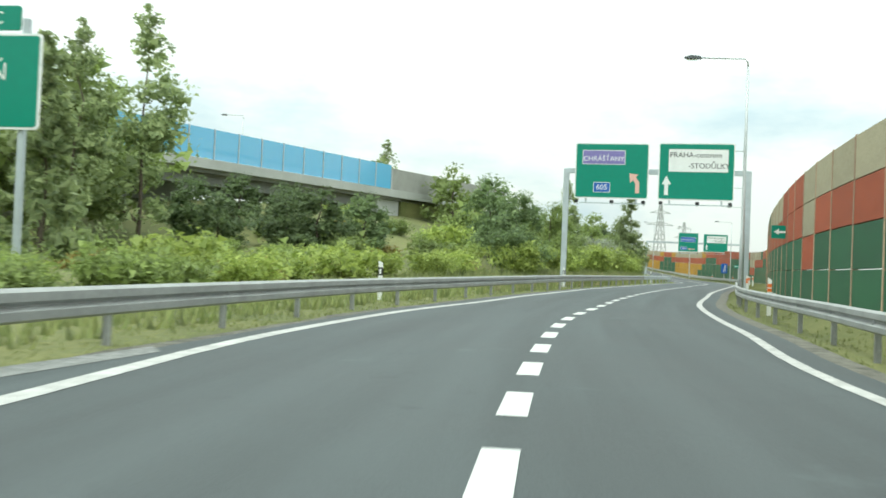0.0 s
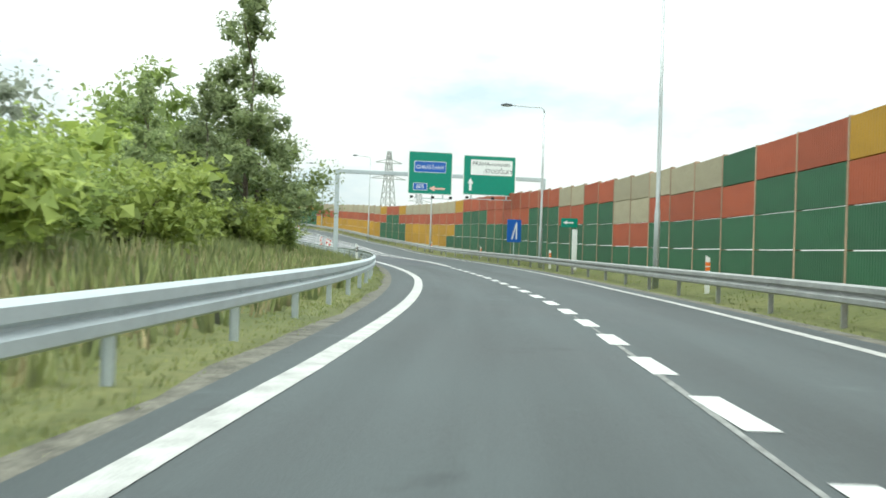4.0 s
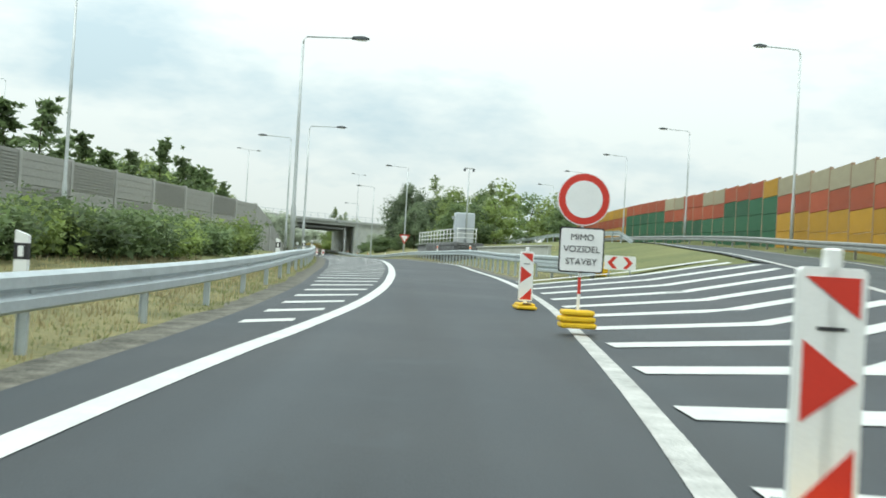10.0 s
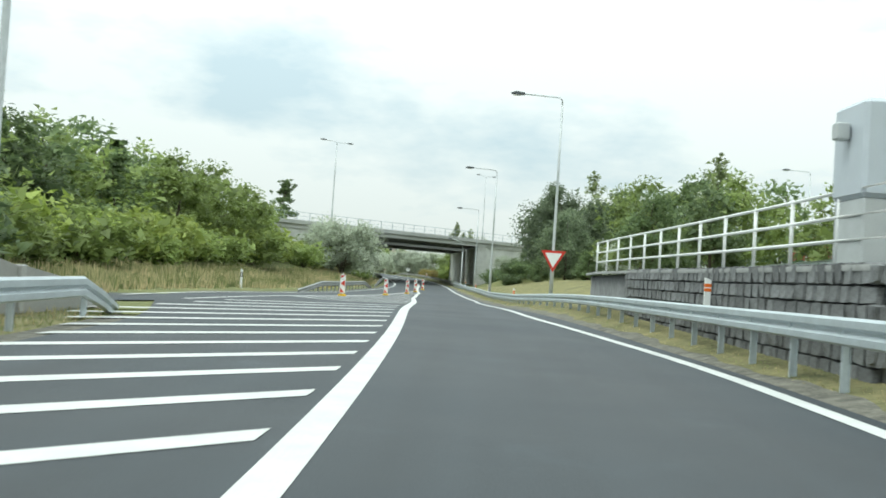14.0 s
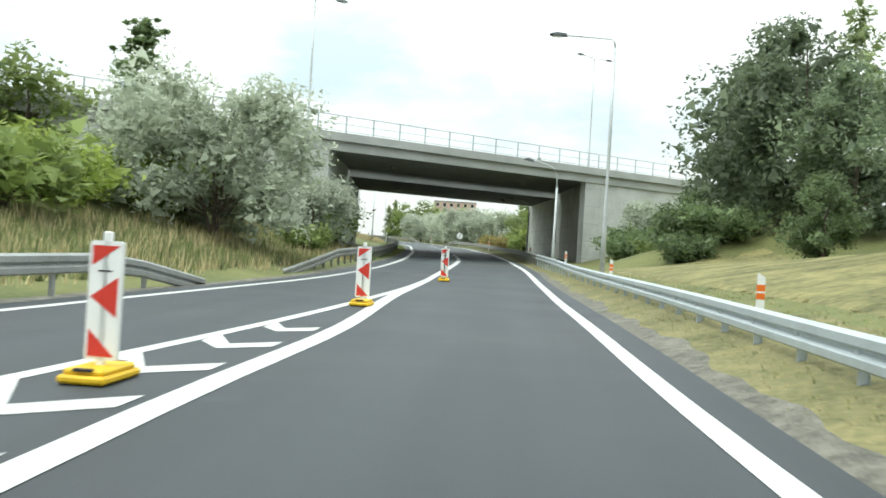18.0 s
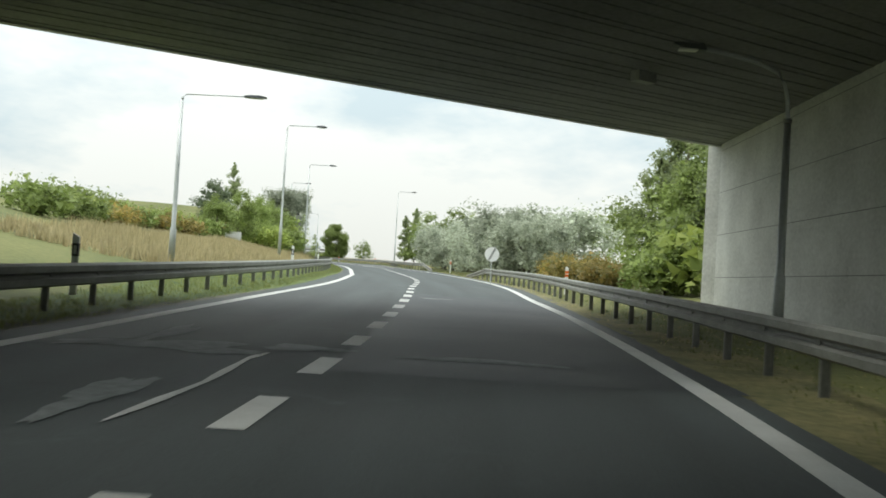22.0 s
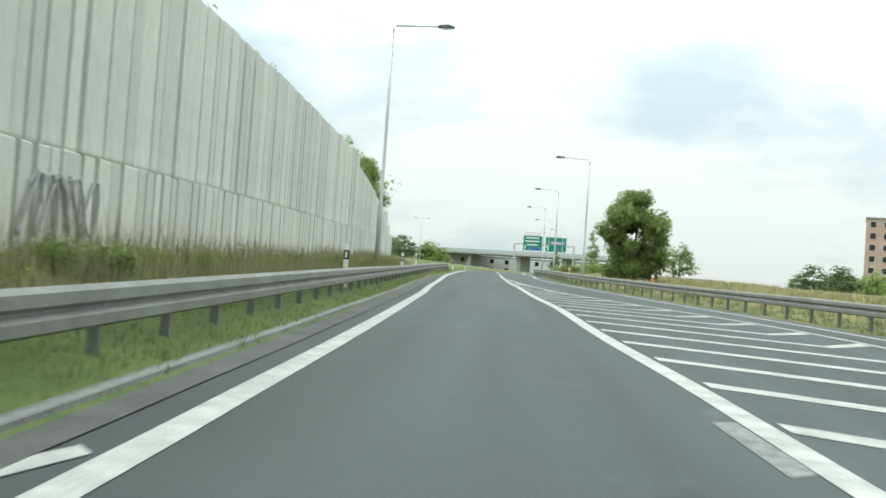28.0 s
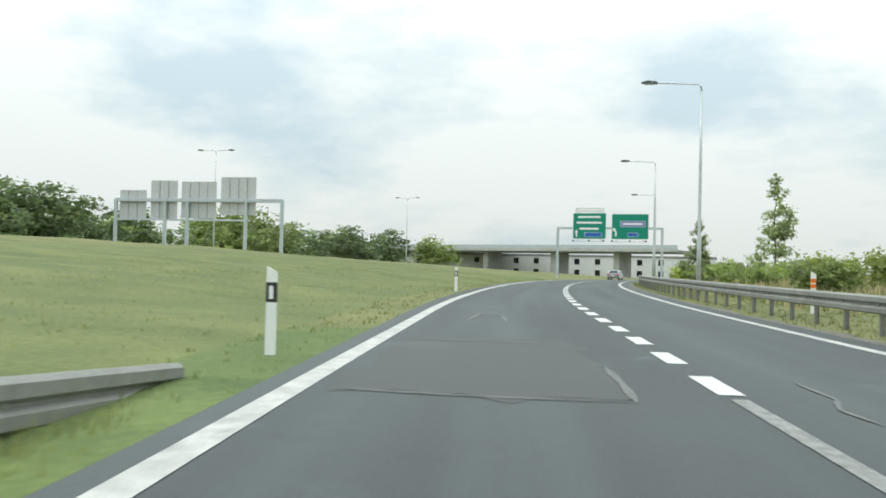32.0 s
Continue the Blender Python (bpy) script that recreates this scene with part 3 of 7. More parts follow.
RISE = along([(-60, 0), (205, 0), (217, 0.1), (230, 0.35), (240, 0.6), (250, 0.95), (265, 1.5), (283, 2.0), (310, 2.6), (340, 3.0), (380, 3.4), (420, 3.6)])
EDGE_R = along([(250, 3.9), (268, 4.15), (283, 4.1), (307, 4.1), (330, 3.1), (347, 2.6), (368, 2.62), (403, 2.3), (416, 2.3), (450, 2.5), (483, 3.1), (516, 4.7), (535, 5.0), (560, 6.6), (577, 6.9), (590, 8.6), (600, 10.0), (640, 7.4), (660, 6.0), (690, 6.1), (980, 6.3)])
FAR_R = along([(575, 10.6), (600, 9.4), (640, 6.8), (659, 5.35), (671.0, 4.85), (690, 5.5), (697.1, 5.47), (980, 5.7)])

# ---- ground: one sheet, banks along the road and open land beyond ----
LEFT, RIGHT = [], []
LEFT.append((-60, (-6.5, 0), (-9, -0.2), (-14, -0.5), (-22, -0.5), (-40, -1), (-60, -1)))
LEFT.append((40, (-5, 0), (-8, 0), (-13, 0.2), (-22, 0.3), (-40, 0), (-60, 0)))
LEFT.append((75, (-4, 0), (-7, 0.3), (-12, 1.0), (-20, 2.8), (-30, 5.5), (-60, 6)))
LEFT.append((110, (-3.5, 0), (-6, 0.4), (-10, 1.2), (-18, 3.4), (-28, 6.0), (-60, 6.5)))
LEFT.append((150, (-3.5, 0), (-6, 0.4), (-10, 1.2), (-18, 2.5), (-30, 3.2), (-60, 3.2)))
LEFT.append((180, (-4.5, 0), (-7, 0.4), (-10, 1.0), (-15, 1.0), (-25, 1.2), (-60, 1.5)))
LEFT.append((194, (-4.5, 0), (-6.2, 0.45), (-8.5, 0.95), (-12, 1.0), (-20, 1.1), (-60, 1.4)))
LEFT.append((206, (-4.7, 0.05), (-6.2, 0.6), (-8.2, 1.1), (-11, 1.15), (-16, 1.0), (-60, 1.3)))
LEFT.append((219, (-4.9, 0.05), (-6.5, 0.35), (-8.5, 0.8), (-11.5, 0.8), (-20, 1.0), (-60, 1.2)))
LEFT.append((230, (-5, 0), (-7, 0.2), (-9, 0.4), (-12, 0.6), (-25, 1), (-60, 1)))
LEFT.append((290, (-6, 0), (-7.5, 0.2), (-9, 0.3), (-14, 0.1), (-25, 0.1), (-60, 0)))
LEFT.append((318, (-11.5, -0.05), (-14.5, 0), (-19, 0.3), (-26, 1.5), (-40, 3), (-60, 4)))
LEFT.append((350, (-10.5, 0), (-12.5, 0.2), (-17, 0.8), (-24, 3), (-34, 5), (-60, 6)))
LEFT.append((405, (-7.8, 0), (-9.5, 0.3), (-13, 1.2), (-20, 3.4), (-30, 5), (-60, 6)))
LEFT.append((428, (-7.5, 0), (-9.5, 0.3), (-13, 1.6), (-18, 3.4), (-30, 5), (-60, 6)))
LEFT.append((445, (-7, 0), (-9, 0.1), (-9.9, 0.2), (-18, 3), (-30, 4.5), (-60, 5)))
LEFT.append((470, (-6.5, 0), (-9, 0.1), (-9.9, 0.2), (-18, 1), (-30, 3), (-60, 4)))
LEFT.append((485, (-6.3, 0.1), (-8.5, 0.4), (-12, 1.0), (-18, 2.2), (-30, 3.4), (-60, 4)))
LEFT.append((505, (-6, 0.1), (-8, 0.4), (-12, 1.0), (-18, 2.1), (-30, 3), (-60, 3)))
LEFT.append((545, (-4, 0.1), (-6, 0.4), (-9, 0.9), (-15, 2.0), (-30, 3.2), (-60, 4)))
LEFT.append((558, (-3.4, 0.1), (-5, 0.9), (-5.8, 1.4), (-9, 4), (-20, 5), (-60, 5)))
LEFT.append((562, (-3.2, 0.1), (-5.2, 0.9), (-5.7, 1.0), (-6, 5), (-20, 5.2), (-60, 5)))
LEFT.append((627, (-3.6, 0.1), (-5.0, 0.8), (-5.6, 0.9), (-6, 4.0), (-14, 4), (-60, 3)))
LEFT.append((650, (-3.7, 0.1), (-5.2, 0.7), (-6.1, 0.8), (-6.5, 2.6), (-14, 2.6), (-60, 3)))
LEFT.append((656, (-3.8, 0.1), (-5, 0.4), (-8, 1.0), (-12, 1.5), (-25, 2), (-60, 2.5)))
LEFT.append((680, (-3.6, 0), (-6, 0.0), (-10, 0.2), (-16, 0.6), (-30, 1.5), (-60, 2.5)))
LEFT.append((760, (-3.4, 0), (-6, 0.2), (-10, 0.6), (-20, 1.6), (-35, 2.6), (-60, 3.0)))
LEFT.append((980, (-3.4, 0), (-6, 0), (-12, 0.2), (-25, 0.5), (-40, 1), (-60, 1)))
RIGHT.append((430, (4, 0), (6, 0.5), (9, 1.8), (13, 3), (24, 4), (60, 4.5)))
RIGHT.append((437, (4, 0), (6, 0.1), (8, 0.15), (13, 0.9), (24, 3.6), (60, 4.5)))
RIGHT.append((446, (4, 0), (6, 0.1), (7.4, 0.2), (13, 2), (24, 4), (60, 4.5)))
RIGHT.append((484, (4.5, 0), (6, 0.1), (8, 0.2), (14, 0.6), (24, 0.6), (60, 0.5)))
RIGHT.append((510, (6, 0), (8, 0.15), (12, 0.3), (18, 0.4), (30, 0.4), (60, 0.3)))
RIGHT.append((555, (9, 0), (11, 0.1), (14, 0.2), (20, 0.3), (30, 0.4), (60, 0.3)))
RIGHT.append((600, (11, 0), (13, 0.1), (16, 0.15), (22, 0.2), (32, 0.2), (60, 0.1)))
RIGHT.append((660, (7.5, 0), (9, 0.1), (12, 0.25), (20, 0.4), (32, 0.4), (60, 0.2)))
RIGHT.append((760, (7.5, 0), (9, 0.1), (12, 0.4), (18, 0.7), (32, 0.6), (60, 0.3)))
RIGHT.append((980, (7.5, 0), (9, 0), (14, 0.1), (25, 0.3), (40, 0.5), (60, 0.5)))


def bank(rows, s):
    keys = [r[0] for r in rows]
    i = max(0, min(len(rows) - 2, sum(k <= s for k in keys) - 1))
    u = max(0.0, min(1.0, (s - keys[i]) / (keys[i + 1] - keys[i])))
    return [(a[0] * (1 - u) + b[0] * u, a[1] * (1 - u) + b[1] * u) for a, b in zip(rows[i][1:], rows[i + 1][1:])]


def right_bank(s):
    if s >= 430:
        return bank(RIGHT, s)
    ml, mr, w, z = MAIN_L(s), MAIN_R(s) + 0.6, WALL(s), RISE(s)
    if s < 258:
        near = [(ml - 0.3, z * 0.4 - 0.06), (mr, z - 0.06)]
    else:
        e = EDGE_R(s)
        u = max(0, min(1, (s - 300) / 40))
        near = [(e + (ml - e) * 0.35, z * 0.3 + 0.9 * u), (ml - 0.6, z - 0.06)]
    row = near + [(max(mr, ml + 4.5), z - 0.06), (w - 0.4, z + 0.25), (w + 10, z + 0.3), (w + 40, z - 1)]
    if s > 400:
        k = (s - 400) / 30
        row = [(a[0] * (1 - k) + b[0] * k, a[1] * (1 - k) + b[1] * k) for a, b in zip(row, bank(RIGHT, 430))]
    return row


def ground_height(s, d):
    """Height of the ground above the road at the side of the road."""
    rows = [(-(EDGE_L(s)), 0.0)] + [(-a, b) for a, b in bank(LEFT, s)] if d < 0 else [(0.0, 0.0)] + right_bank(s)
    return float(np.interp(abs(d), [r[0] for r in rows], [r[1] for r in rows]))


GRID = []


def build_ground():
    verts, faces = [], []
    stations = np.arange(START, END, 3.0)
    for s in stations:
        l = [(EDGE_L(s) + 0.3, -0.06)] + bank(LEFT, s) + [(-110, -4)]
        r = [((RAMP_R(s) if s < 252 else EDGE_R(s)) - 0.3, -0.06)] + right_bank(s) + [(115, -4)]
        GRID.append([])
        for k, (d, h) in enumerate(l[::-1] + r):
            q = at(s, d, h)
            if 1 <= k <= 5 or k >= 12:
                q.z += 0.25 * noise.noise(Vector((q.x * 0.09, q.y * 0.09, 0))) + 0.1 * noise.noise(Vector((q.x * 0.4, q.y * 0.4, 3)))
            GRID[-1].append((d, q.z))
            verts.append(q)
    w = 16
    for i in range(len(stations) - 1):
        for k in range(w - 1):
            faces.append((i * w + k, i * w + k + 1, (i + 1) * w + k + 1, (i + 1) * w + k))
    n0, g = len(verts), 60
    for j in range(g + 1):
        for i in range(g + 1):
            x, y = ((v / g * 2 - 1) for v in (i, j))
            x, y = -120 + math.copysign(abs(x) ** 2, x) * 3200, 380 + math.copysign(abs(y) ** 2, y) * 3200
            verts.append((x, y, float(np.interp(y, [0, 330, 640, 900], [-5, -1.5, 4, 5]))))
    for j in range(g):
        for i in range(g):
            a = n0 + j * (g + 1) + i
            faces.append((a, a + 1, a + g + 2, a + g + 1))
    ob = piece("ground", mesh_from("ground", verts, faces, M["grass"], True))
    return tagged(ob, "grassy verges and banks beside the slip road", "ground", "", "structure")


build_ground()


def sheet_z(s, d):
    """Height of the ground sheet itself."""
    f = (s - START) / 3.0
    i = int(f)
    z = [float(np.interp(d, [c[0] for c in g], [c[1] for c in g])) for g in (GRID[i], GRID[i + 1])]
    return z[0] + (z[1] - z[0]) * (f - i)


# ---- carriageways ----
road_approach = strip("road_approach", START, 166, [(EDGE_L, 0), (LINE_MID, 0.0), (lambda s: MAIN_R(s) + 0.6, 0)], M["asphalt"], label="worn grey asphalt of the two-lane approach", category="road")
road_ramp = strip("road_ramp", 166, 258, [(EDGE_L, 0), (0.25, 0), (RAMP_R, 0), (lambda s: max(MAIN_L(s) - 0.1, RAMP_R(s) + 0.05), RISE)], M["asphalt_new"], label="fresh dark asphalt of the exit ramp", category="road")
road_main = strip("road_main", 166, 418, [(lambda s: max(MAIN_L(s) - (0.1 if s < 258 else 0.5), RAMP_R(s) + 0.05), RISE), (lambda s: MAIN_R(s) + 0.6, RISE)], M["asphalt"], label="grey asphalt of the climbing main carriageway", category="road")
road_link = strip("road_link", 258, 428, [(EDGE_L, 0), (LINE_L, 0), (EDGE_R, 0)], M["asphalt_new"], label="fresh dark asphalt leading under the bridge", category="road")
road_onward = strip("road_onward", 428, 980, [(EDGE_L, 0), (0.2, 0), (EDGE_R, 0)], M["asphalt"], label="grey asphalt beyond the bridge", category="road")
side_road = strip("road_side", 270, 326, [(lambda s: -9.6 - (326 - s) * 0.42, -0.02), (lambda s: -6.0 - (326 - s) * 0.42, -0.02)], M["asphalt_new"], label="dark asphalt of the joining side road", category="road")
for s0, s1 in ((START, 312), (330, 560)):
    strip("verge_gravel", s0, s1, [(lambda s: EDGE_L(s) - (0.3 if s < 170 else 0.5) - 0.12 * math.sin(s * 0.9) * math.sin(s * 0.37), -0.012), (lambda s: EDGE_L(s) + 0.05, -0.012)], M["gravel"], label="strip of bare gravel along the asphalt", category="verge")
strip("verge_gravel", START, 400, [(lambda s: MAIN_R(s) + 0.55, lambda s: RISE(s) - 0.012), (lambda s: MAIN_R(s) + 1.0, lambda s: RISE(s) - 0.012)], M["gravel"], label="strip of bare gravel along the asphalt", category="verge")
def bare(s0, s1, edge, sign, wide, mat="gravel", lift=1.0, label="ragged strip of bare gritty ground along the asphalt"):
    """A ragged strip of bare ground that lies on the verge beside the asphalt."""
    out = lambda f: (lambda s: edge(s) - sign * 0.15 if f < 0 else edge(s) + sign * f * (wide + 0.16 * math.sin(s * 0.83) * math.sin(s * 0.31 + 1) + 0.07 * math.sin(s * 2.9)))
    on = lambda off, up: (lambda s: max(-0.012 if off(s) * sign < edge(s) * sign + 0.1 else -1, sheet_z(s, off(s)) - at(s).z + up * lift))
    cols = [(out(f), on(out(f), up)) for f, up in ((-0.5, -0.03), (0.05, 0.02), (0.35, 0.024), (0.7, 0.022), (1.0, -0.004))]
    strip("verge_gravel", s0, s1, cols[::sign], M[mat], 0.5, label=label, category="verge")


DRY = "ragged strip of dry straw-coloured verge beside the asphalt"
bare(262, 428, EDGE_R, 1, 2.3, "dry_verge", 0.5, DRY)
bare(428, 470, EDGE_R, 1, 1.5, "dry_verge", 0.5, DRY)
bare(470, 560, EDGE_R, 1, 0.9, "dry_verge", 0.5, DRY)
bare(182, 312, EDGE_L, -1, 2.4, "dry_verge", 0.5, DRY)
bare(262, 335, EDGE_R, 1, 0.3)
bare(335, 428, EDGE_R, 1, 0.3)
bare(428, 560, EDGE_R, 1, 0.3)
bare(180, 312, EDGE_L, -1, 0.55)
bare(600, 780, EDGE_R, 1, 0.45)
LUSH = "lush green strip of verge grass beside the road"
bare(432, 556, EDGE_L, -1, 2.6, "lush", 0.5, LUSH)
bare(556, 700, lambda s: EDGE_L(s) - 0.1, -1, 1.7, "lush", 0.5, LUSH)
# mown hay drying on the knoll
hay = [(lambda s, g=g: EDGE_R(s) + g) for g in np.arange(2.6, 11.2, 0.6)]
strip("mown_hay", START + 393, START + 486, [(f, (lambda s, f=f: sheet_z(s, f(s)) - at(s).z + (0.05 if s < START + 484 and f is not hay[0] else -0.06))) for f in hay], M["hay"], 3.0, label="mown straw-coloured grass drying on the knoll", category="meadow")
hay_left = [(lambda s, g=g: EDGE_L(s) - g) for g in np.arange(8.6, 1.7, -0.5)]
strip("mown_hay", 188, 252, [(f, (lambda s, f=f: sheet_z(s, f(s)) - at(s).z + (0.05 if 190 < s < 250 and f is not hay_left[0] and f is not hay_left[-1] else -0.06))) for f in hay_left], M["hay"], 2.0, label="mown straw-coloured grass drying on the mound", category="meadow")
green = [(lambda s, g=g: EDGE_L(s) - g) for g in np.arange(24.0, 0.1, -0.8)]
strip("meadow", 662, 812, [(f, (lambda s, f=f: sheet_z(s, f(s)) - at(s).z + (0.03 if 664 < s < 810 and f is not green[0] and f is not green[-1] else -0.05))) for f in green], M["meadow"], 2.0, label="green roadside meadow sloping up from the asphalt", category="meadow")
# drained concrete gutter by the tall wall
strip("gutter", 556, 657, [(lambda s: JOIN_L(s) - 0.84, 0.05), (lambda s: JOIN_L(s) - 0.80, 0.012), (lambda s: JOIN_L(s) - 0.42, 0.012)], M["gutter"], label="shallow gritty gutter beside the asphalt", category="gutter")
strip("kerb", 556, 657, [(lambda s: JOIN_L(s) - 1.0, -0.05), (lambda s: JOIN_L(s) - 0.98, 0.06), (lambda s: JOIN_L(s) - 0.84, 0.06), (lambda s: JOIN_L(s) - 0.83, 0.0)], M["concrete_dark"], label="low weathered concrete kerb by the grass", category="kerb")


def line(name, s0, s1, off, width, parent, mat="paint", h=0.006, hf=None):
    return strip(name, s0, s1, [(lambda s: off(s) - width / 2, (lambda s: hf(s) + h) if hf else h), (lambda s: off(s) + width / 2, (lambda s: hf(s) + h) if hf else h)], M[mat], parent=parent)


def dashes(s0, s1, off, width, parent, long=1.6, period=3.0, mat="paint"):
    s = s0
    while s < s1:
        line("lane_dash", s, s + long, off, width, parent, mat, 0.007)
        s += period


def dashed(marks, counts, off, parent):
    """Dashes of 1.6 m, evenly shared out between the marked stations."""
    for p0, p1, n in zip(marks, marks[1:], counts):
        for k in range(n):
            c = p0 + (p1 - p0) * k / n
            line("lane_dash", c - 0.8, c + 0.8, off, 0.25, parent, "paint", 0.007)


def bar(name, pts, parent, mat="paint", h=0.007, hf=None):
    """A painted bar through corners given as station and offset."""
    v = [at(s, d, h + (hf(s) if hf else 0)) for s, d in pts]
    n = len(v) // 2
    return piece(name, mesh_from(name, v, [(i, i + 1, 2 * n - 2 - i, 2 * n - 1 - i) for i in range(n - 1)], M[mat]), parent)


line("edge_line", 4, 166, LINE_L, 0.25, road_approach, "paint_old")
line("edge_line", START, 166, MAIN_R, 0.2, road_approach, "paint_old")
dashed((2.8, 9.0, 37.7, 63.5, 89.3, 114.2, 165.5), (2, 9, 8, 8, 8, 17), LINE_MID, road_approach)
line("edge_line", 166, 258, LINE_L, 0.25, road_ramp)
line("edge_line", 166, 258, RAMP_R, 0.3, road_ramp, "paint_old")
line("edge_line", 166, 258, MAIN_L, 0.25, road_main, "paint_old", 0.007, RISE)
line("edge_line", 258, 418, MAIN_L, 0.2, road_main, "paint", 0.007, RISE)
line("edge_line", 166, 418, MAIN_R, 0.2, road_main, "paint_old", 0.007, RISE)
line("edge_line", 258, 428, LINE_L, 0.28, road_link)
line("edge_line", 258, 428, RAMP_R, 0.25, road_link)
line("edge_line", 322, 412, JOIN_R, 0.2, road_link)
line("edge_line", 322, 428, JOIN_L, 0.2, road_link)
line("edge_line", 428, 560, JOIN_L, 0.25, road_onward)
line("edge_line", 560, 980, JOIN_L, 0.25, road_onward, "paint_old")
line("edge_line", 428, 548, RAMP_R, 0.25, road_onward)
line("edge_line", 545, 650, RAMP_R, 0.25, road_onward, "paint_old")
line("edge_line", 650, 683, RAMP_R, 0.2, road_onward, "paint_old")
line("worn_line", 683, 691.4, RAMP_R, 0.16, road_onward, "paint_worn")
line("edge_line", 560, 980, FAR_R, 0.2, road_onward, "paint_old")
line("edge_line", 428, 441.3, LINE_L, 0.28, road_onward)
dashed((444.3, 458.2, 481.2, 504.5, 572.3, 586), (4, 7, 7, 20, 4), LINE_L, road_onward)
dashes(691.7, 960, RAMP_R, 0.25, road_onward)
# exit gore: nested arrow bars between the two carriageways
def gore(s, d):
    a, b = RAMP_R(s), MAIN_L(s)
    return max(0.0, min(1.0, (d - a) / max(0.1, b - a))) * RISE(s) + 0.014


s = 192.4
while s < 262:
    a, b = RAMP_R(s + 0.8) + 0.24, MAIN_L(s + 2.0) - 0.2
    if s > 200:
        m, w = a + (b - a) * 0.43, 0.68
        l, r = min(0.85, (m - a) * 0.75), min(2.6, (b - m) * 1.15)
        pts = [(s + l, a), (s, m), (s + r, b), (s + r + w, b), (s + w, m), (s + l + w, a)]
        piece("gore_bar", mesh_from("gore_bar", [at(u, d, gore(u, d)) for u, d in pts], [(0, 1, 4, 5), (1, 2, 3, 4)], M["paint"]), road_ramp)
    s += 2.8
# hatching left of the ramp
s = 227.15
while s < 352:
    a = EDGE_L(s) + 0.35 if s < 322 else max(JOIN_R(s) + 0.2, -9)
    b = LINE_L(s) - 0.3
    if b - a > 0.5 and s < 330:
        bar("hatch_bar", [(s - 1.25 * (b - a), a), (s, b), (s + 0.55, b), (s - 1.25 * (b - a) + 0.6, a)], road_link)
    s += 2.55
# hatching between the joining lanes, each bar bent towards the apex
s = 330.9
while s < 404:
    a, b = JOIN_R(s) + 0.2, LINE_L(s) - 0.25
    if b - a > 0.6:
        k = a + (b - a) * 0.43
        bar("hatch_bar", [(s + 1.8 * (k - a), a), (s, k), (s + 1.05 * (b - k), b), (s + 1.05 * (b - k) + 0.6, b), (s + 0.55, k), (s + 1.8 * (k - a) + 0.9, a)], road_link)
    s += 2.42
# hatching right of the lane beyond the bridge, with its own outer line
HATCH_R = along([(560, 7.0), (590, 8.2), (608, 7.6), (616, 6.4), (622, 5.3), (626, 4.68), (630.3, 3.85), (639.9, 3.04), (642.1, 2.89), (645.2, 2.66), (658, 2.25)])
line("edge_line", 604, 657, HATCH_R, 0.2, road_onward, "paint_old", 0.0075)
s = 560.8
while s < 640:
    a, b = RAMP_R(s) + 0.2, HATCH_R(s) - 0.1
    k = max(a + 0.4, b - 1.25)
    if b - a > 0.5:
        bar("hatch_bar", [(s + 0.5, a), (s + 0.5 - 0.75 * (k - a), k), (s - 0.75 * (k - a), k), (s, a)][::-1], road_onward, "paint_old")
        if b - k > 0.8:
            u = s - 0.75 * (k - a)
            bar("hatch_bar", [(u, k), (u + 1.2 * (b - k), b), (u + 1.2 * (b - k) + 0.7, b), (u + 0.5, k)], road_onward, "paint_old")
    s += 2.83
# patched asphalt and old repair seams
def patch(s0, s1, d0, d1, parent, mat, h=0.004):
    n = 5
    top = [(s0 + (s1 - s0) * k / n + 0.15 * math.sin(k * 2.1), d0 + 0.05 * math.sin(k * 3)) for k in range(n + 1)]
    low = [(s0 + (s1 - s0) * k / n + 0.15 * math.cos(k * 1.7), d1 + 0.05 * math.cos(k * 2)) for k in range(n, -1, -1)]
    return bar("asphalt_patch", top + low, parent, mat, h)


def worn_patch(s0, s1, d0, d1, parent, mat, seed):
    """A patch of older surface with a frayed outline."""
    rng, pts = random.Random(seed), []
    for (a, b), (c, d), n in (((s0, d0), (s1, d0), 22), ((s1, d0), (s1, d1), 12), ((s1, d1), (s0, d1), 22), ((s0, d1), (s0, d0), 12)):
        drift = 0.0
        for k in range(n):
            u = k / n
            drift = 0.7 * drift + rng.gauss(0, 0.12)
            pts.append((a + (c - a) * u + (drift * 2.2 if a == c else 0), b + (d - b) * u + (drift * 0.6 if a != c else 0)))
    return bar("asphalt_patch", pts, parent, mat, 0.0045)


# newer asphalt up to the seam; its dark tone also holds bridge shade
patch(461, 482.6, -1.45, 2.75, road_onward, "asphalt_new")
worn_patch(429.5, 443.5, -1.5, 2.3, road_onward, "asphalt_mid", 7)
worn_patch(412, 419.4, -0.45, 0.85, road_link, "asphalt", 3)
worn_patch(691.2, 697.5, -1.4, 1.15, road_onward, "asphalt_mid", 5)


def streak(pts, width, parent, mat="seam", h=0.0085, ragged=0.5):
    """A hand-laid seam or scrape through stations and offsets, of uneven width."""
    fine = []
    for p0, p1 in zip(pts, pts[1:]):
        fine += [(p0[0] + (p1[0] - p0[0]) * k / 4, p0[1] + (p1[1] - p0[1]) * k / 4) for k in range(4)]
    fine.append(pts[-1])
    up, low = [], []
    for i, (u, v) in enumerate(fine):
        k = width * (0.55 + ragged * math.sin(i * 2.3) ** 2) * (0.35 if i in (0, len(fine) - 1) else 1)
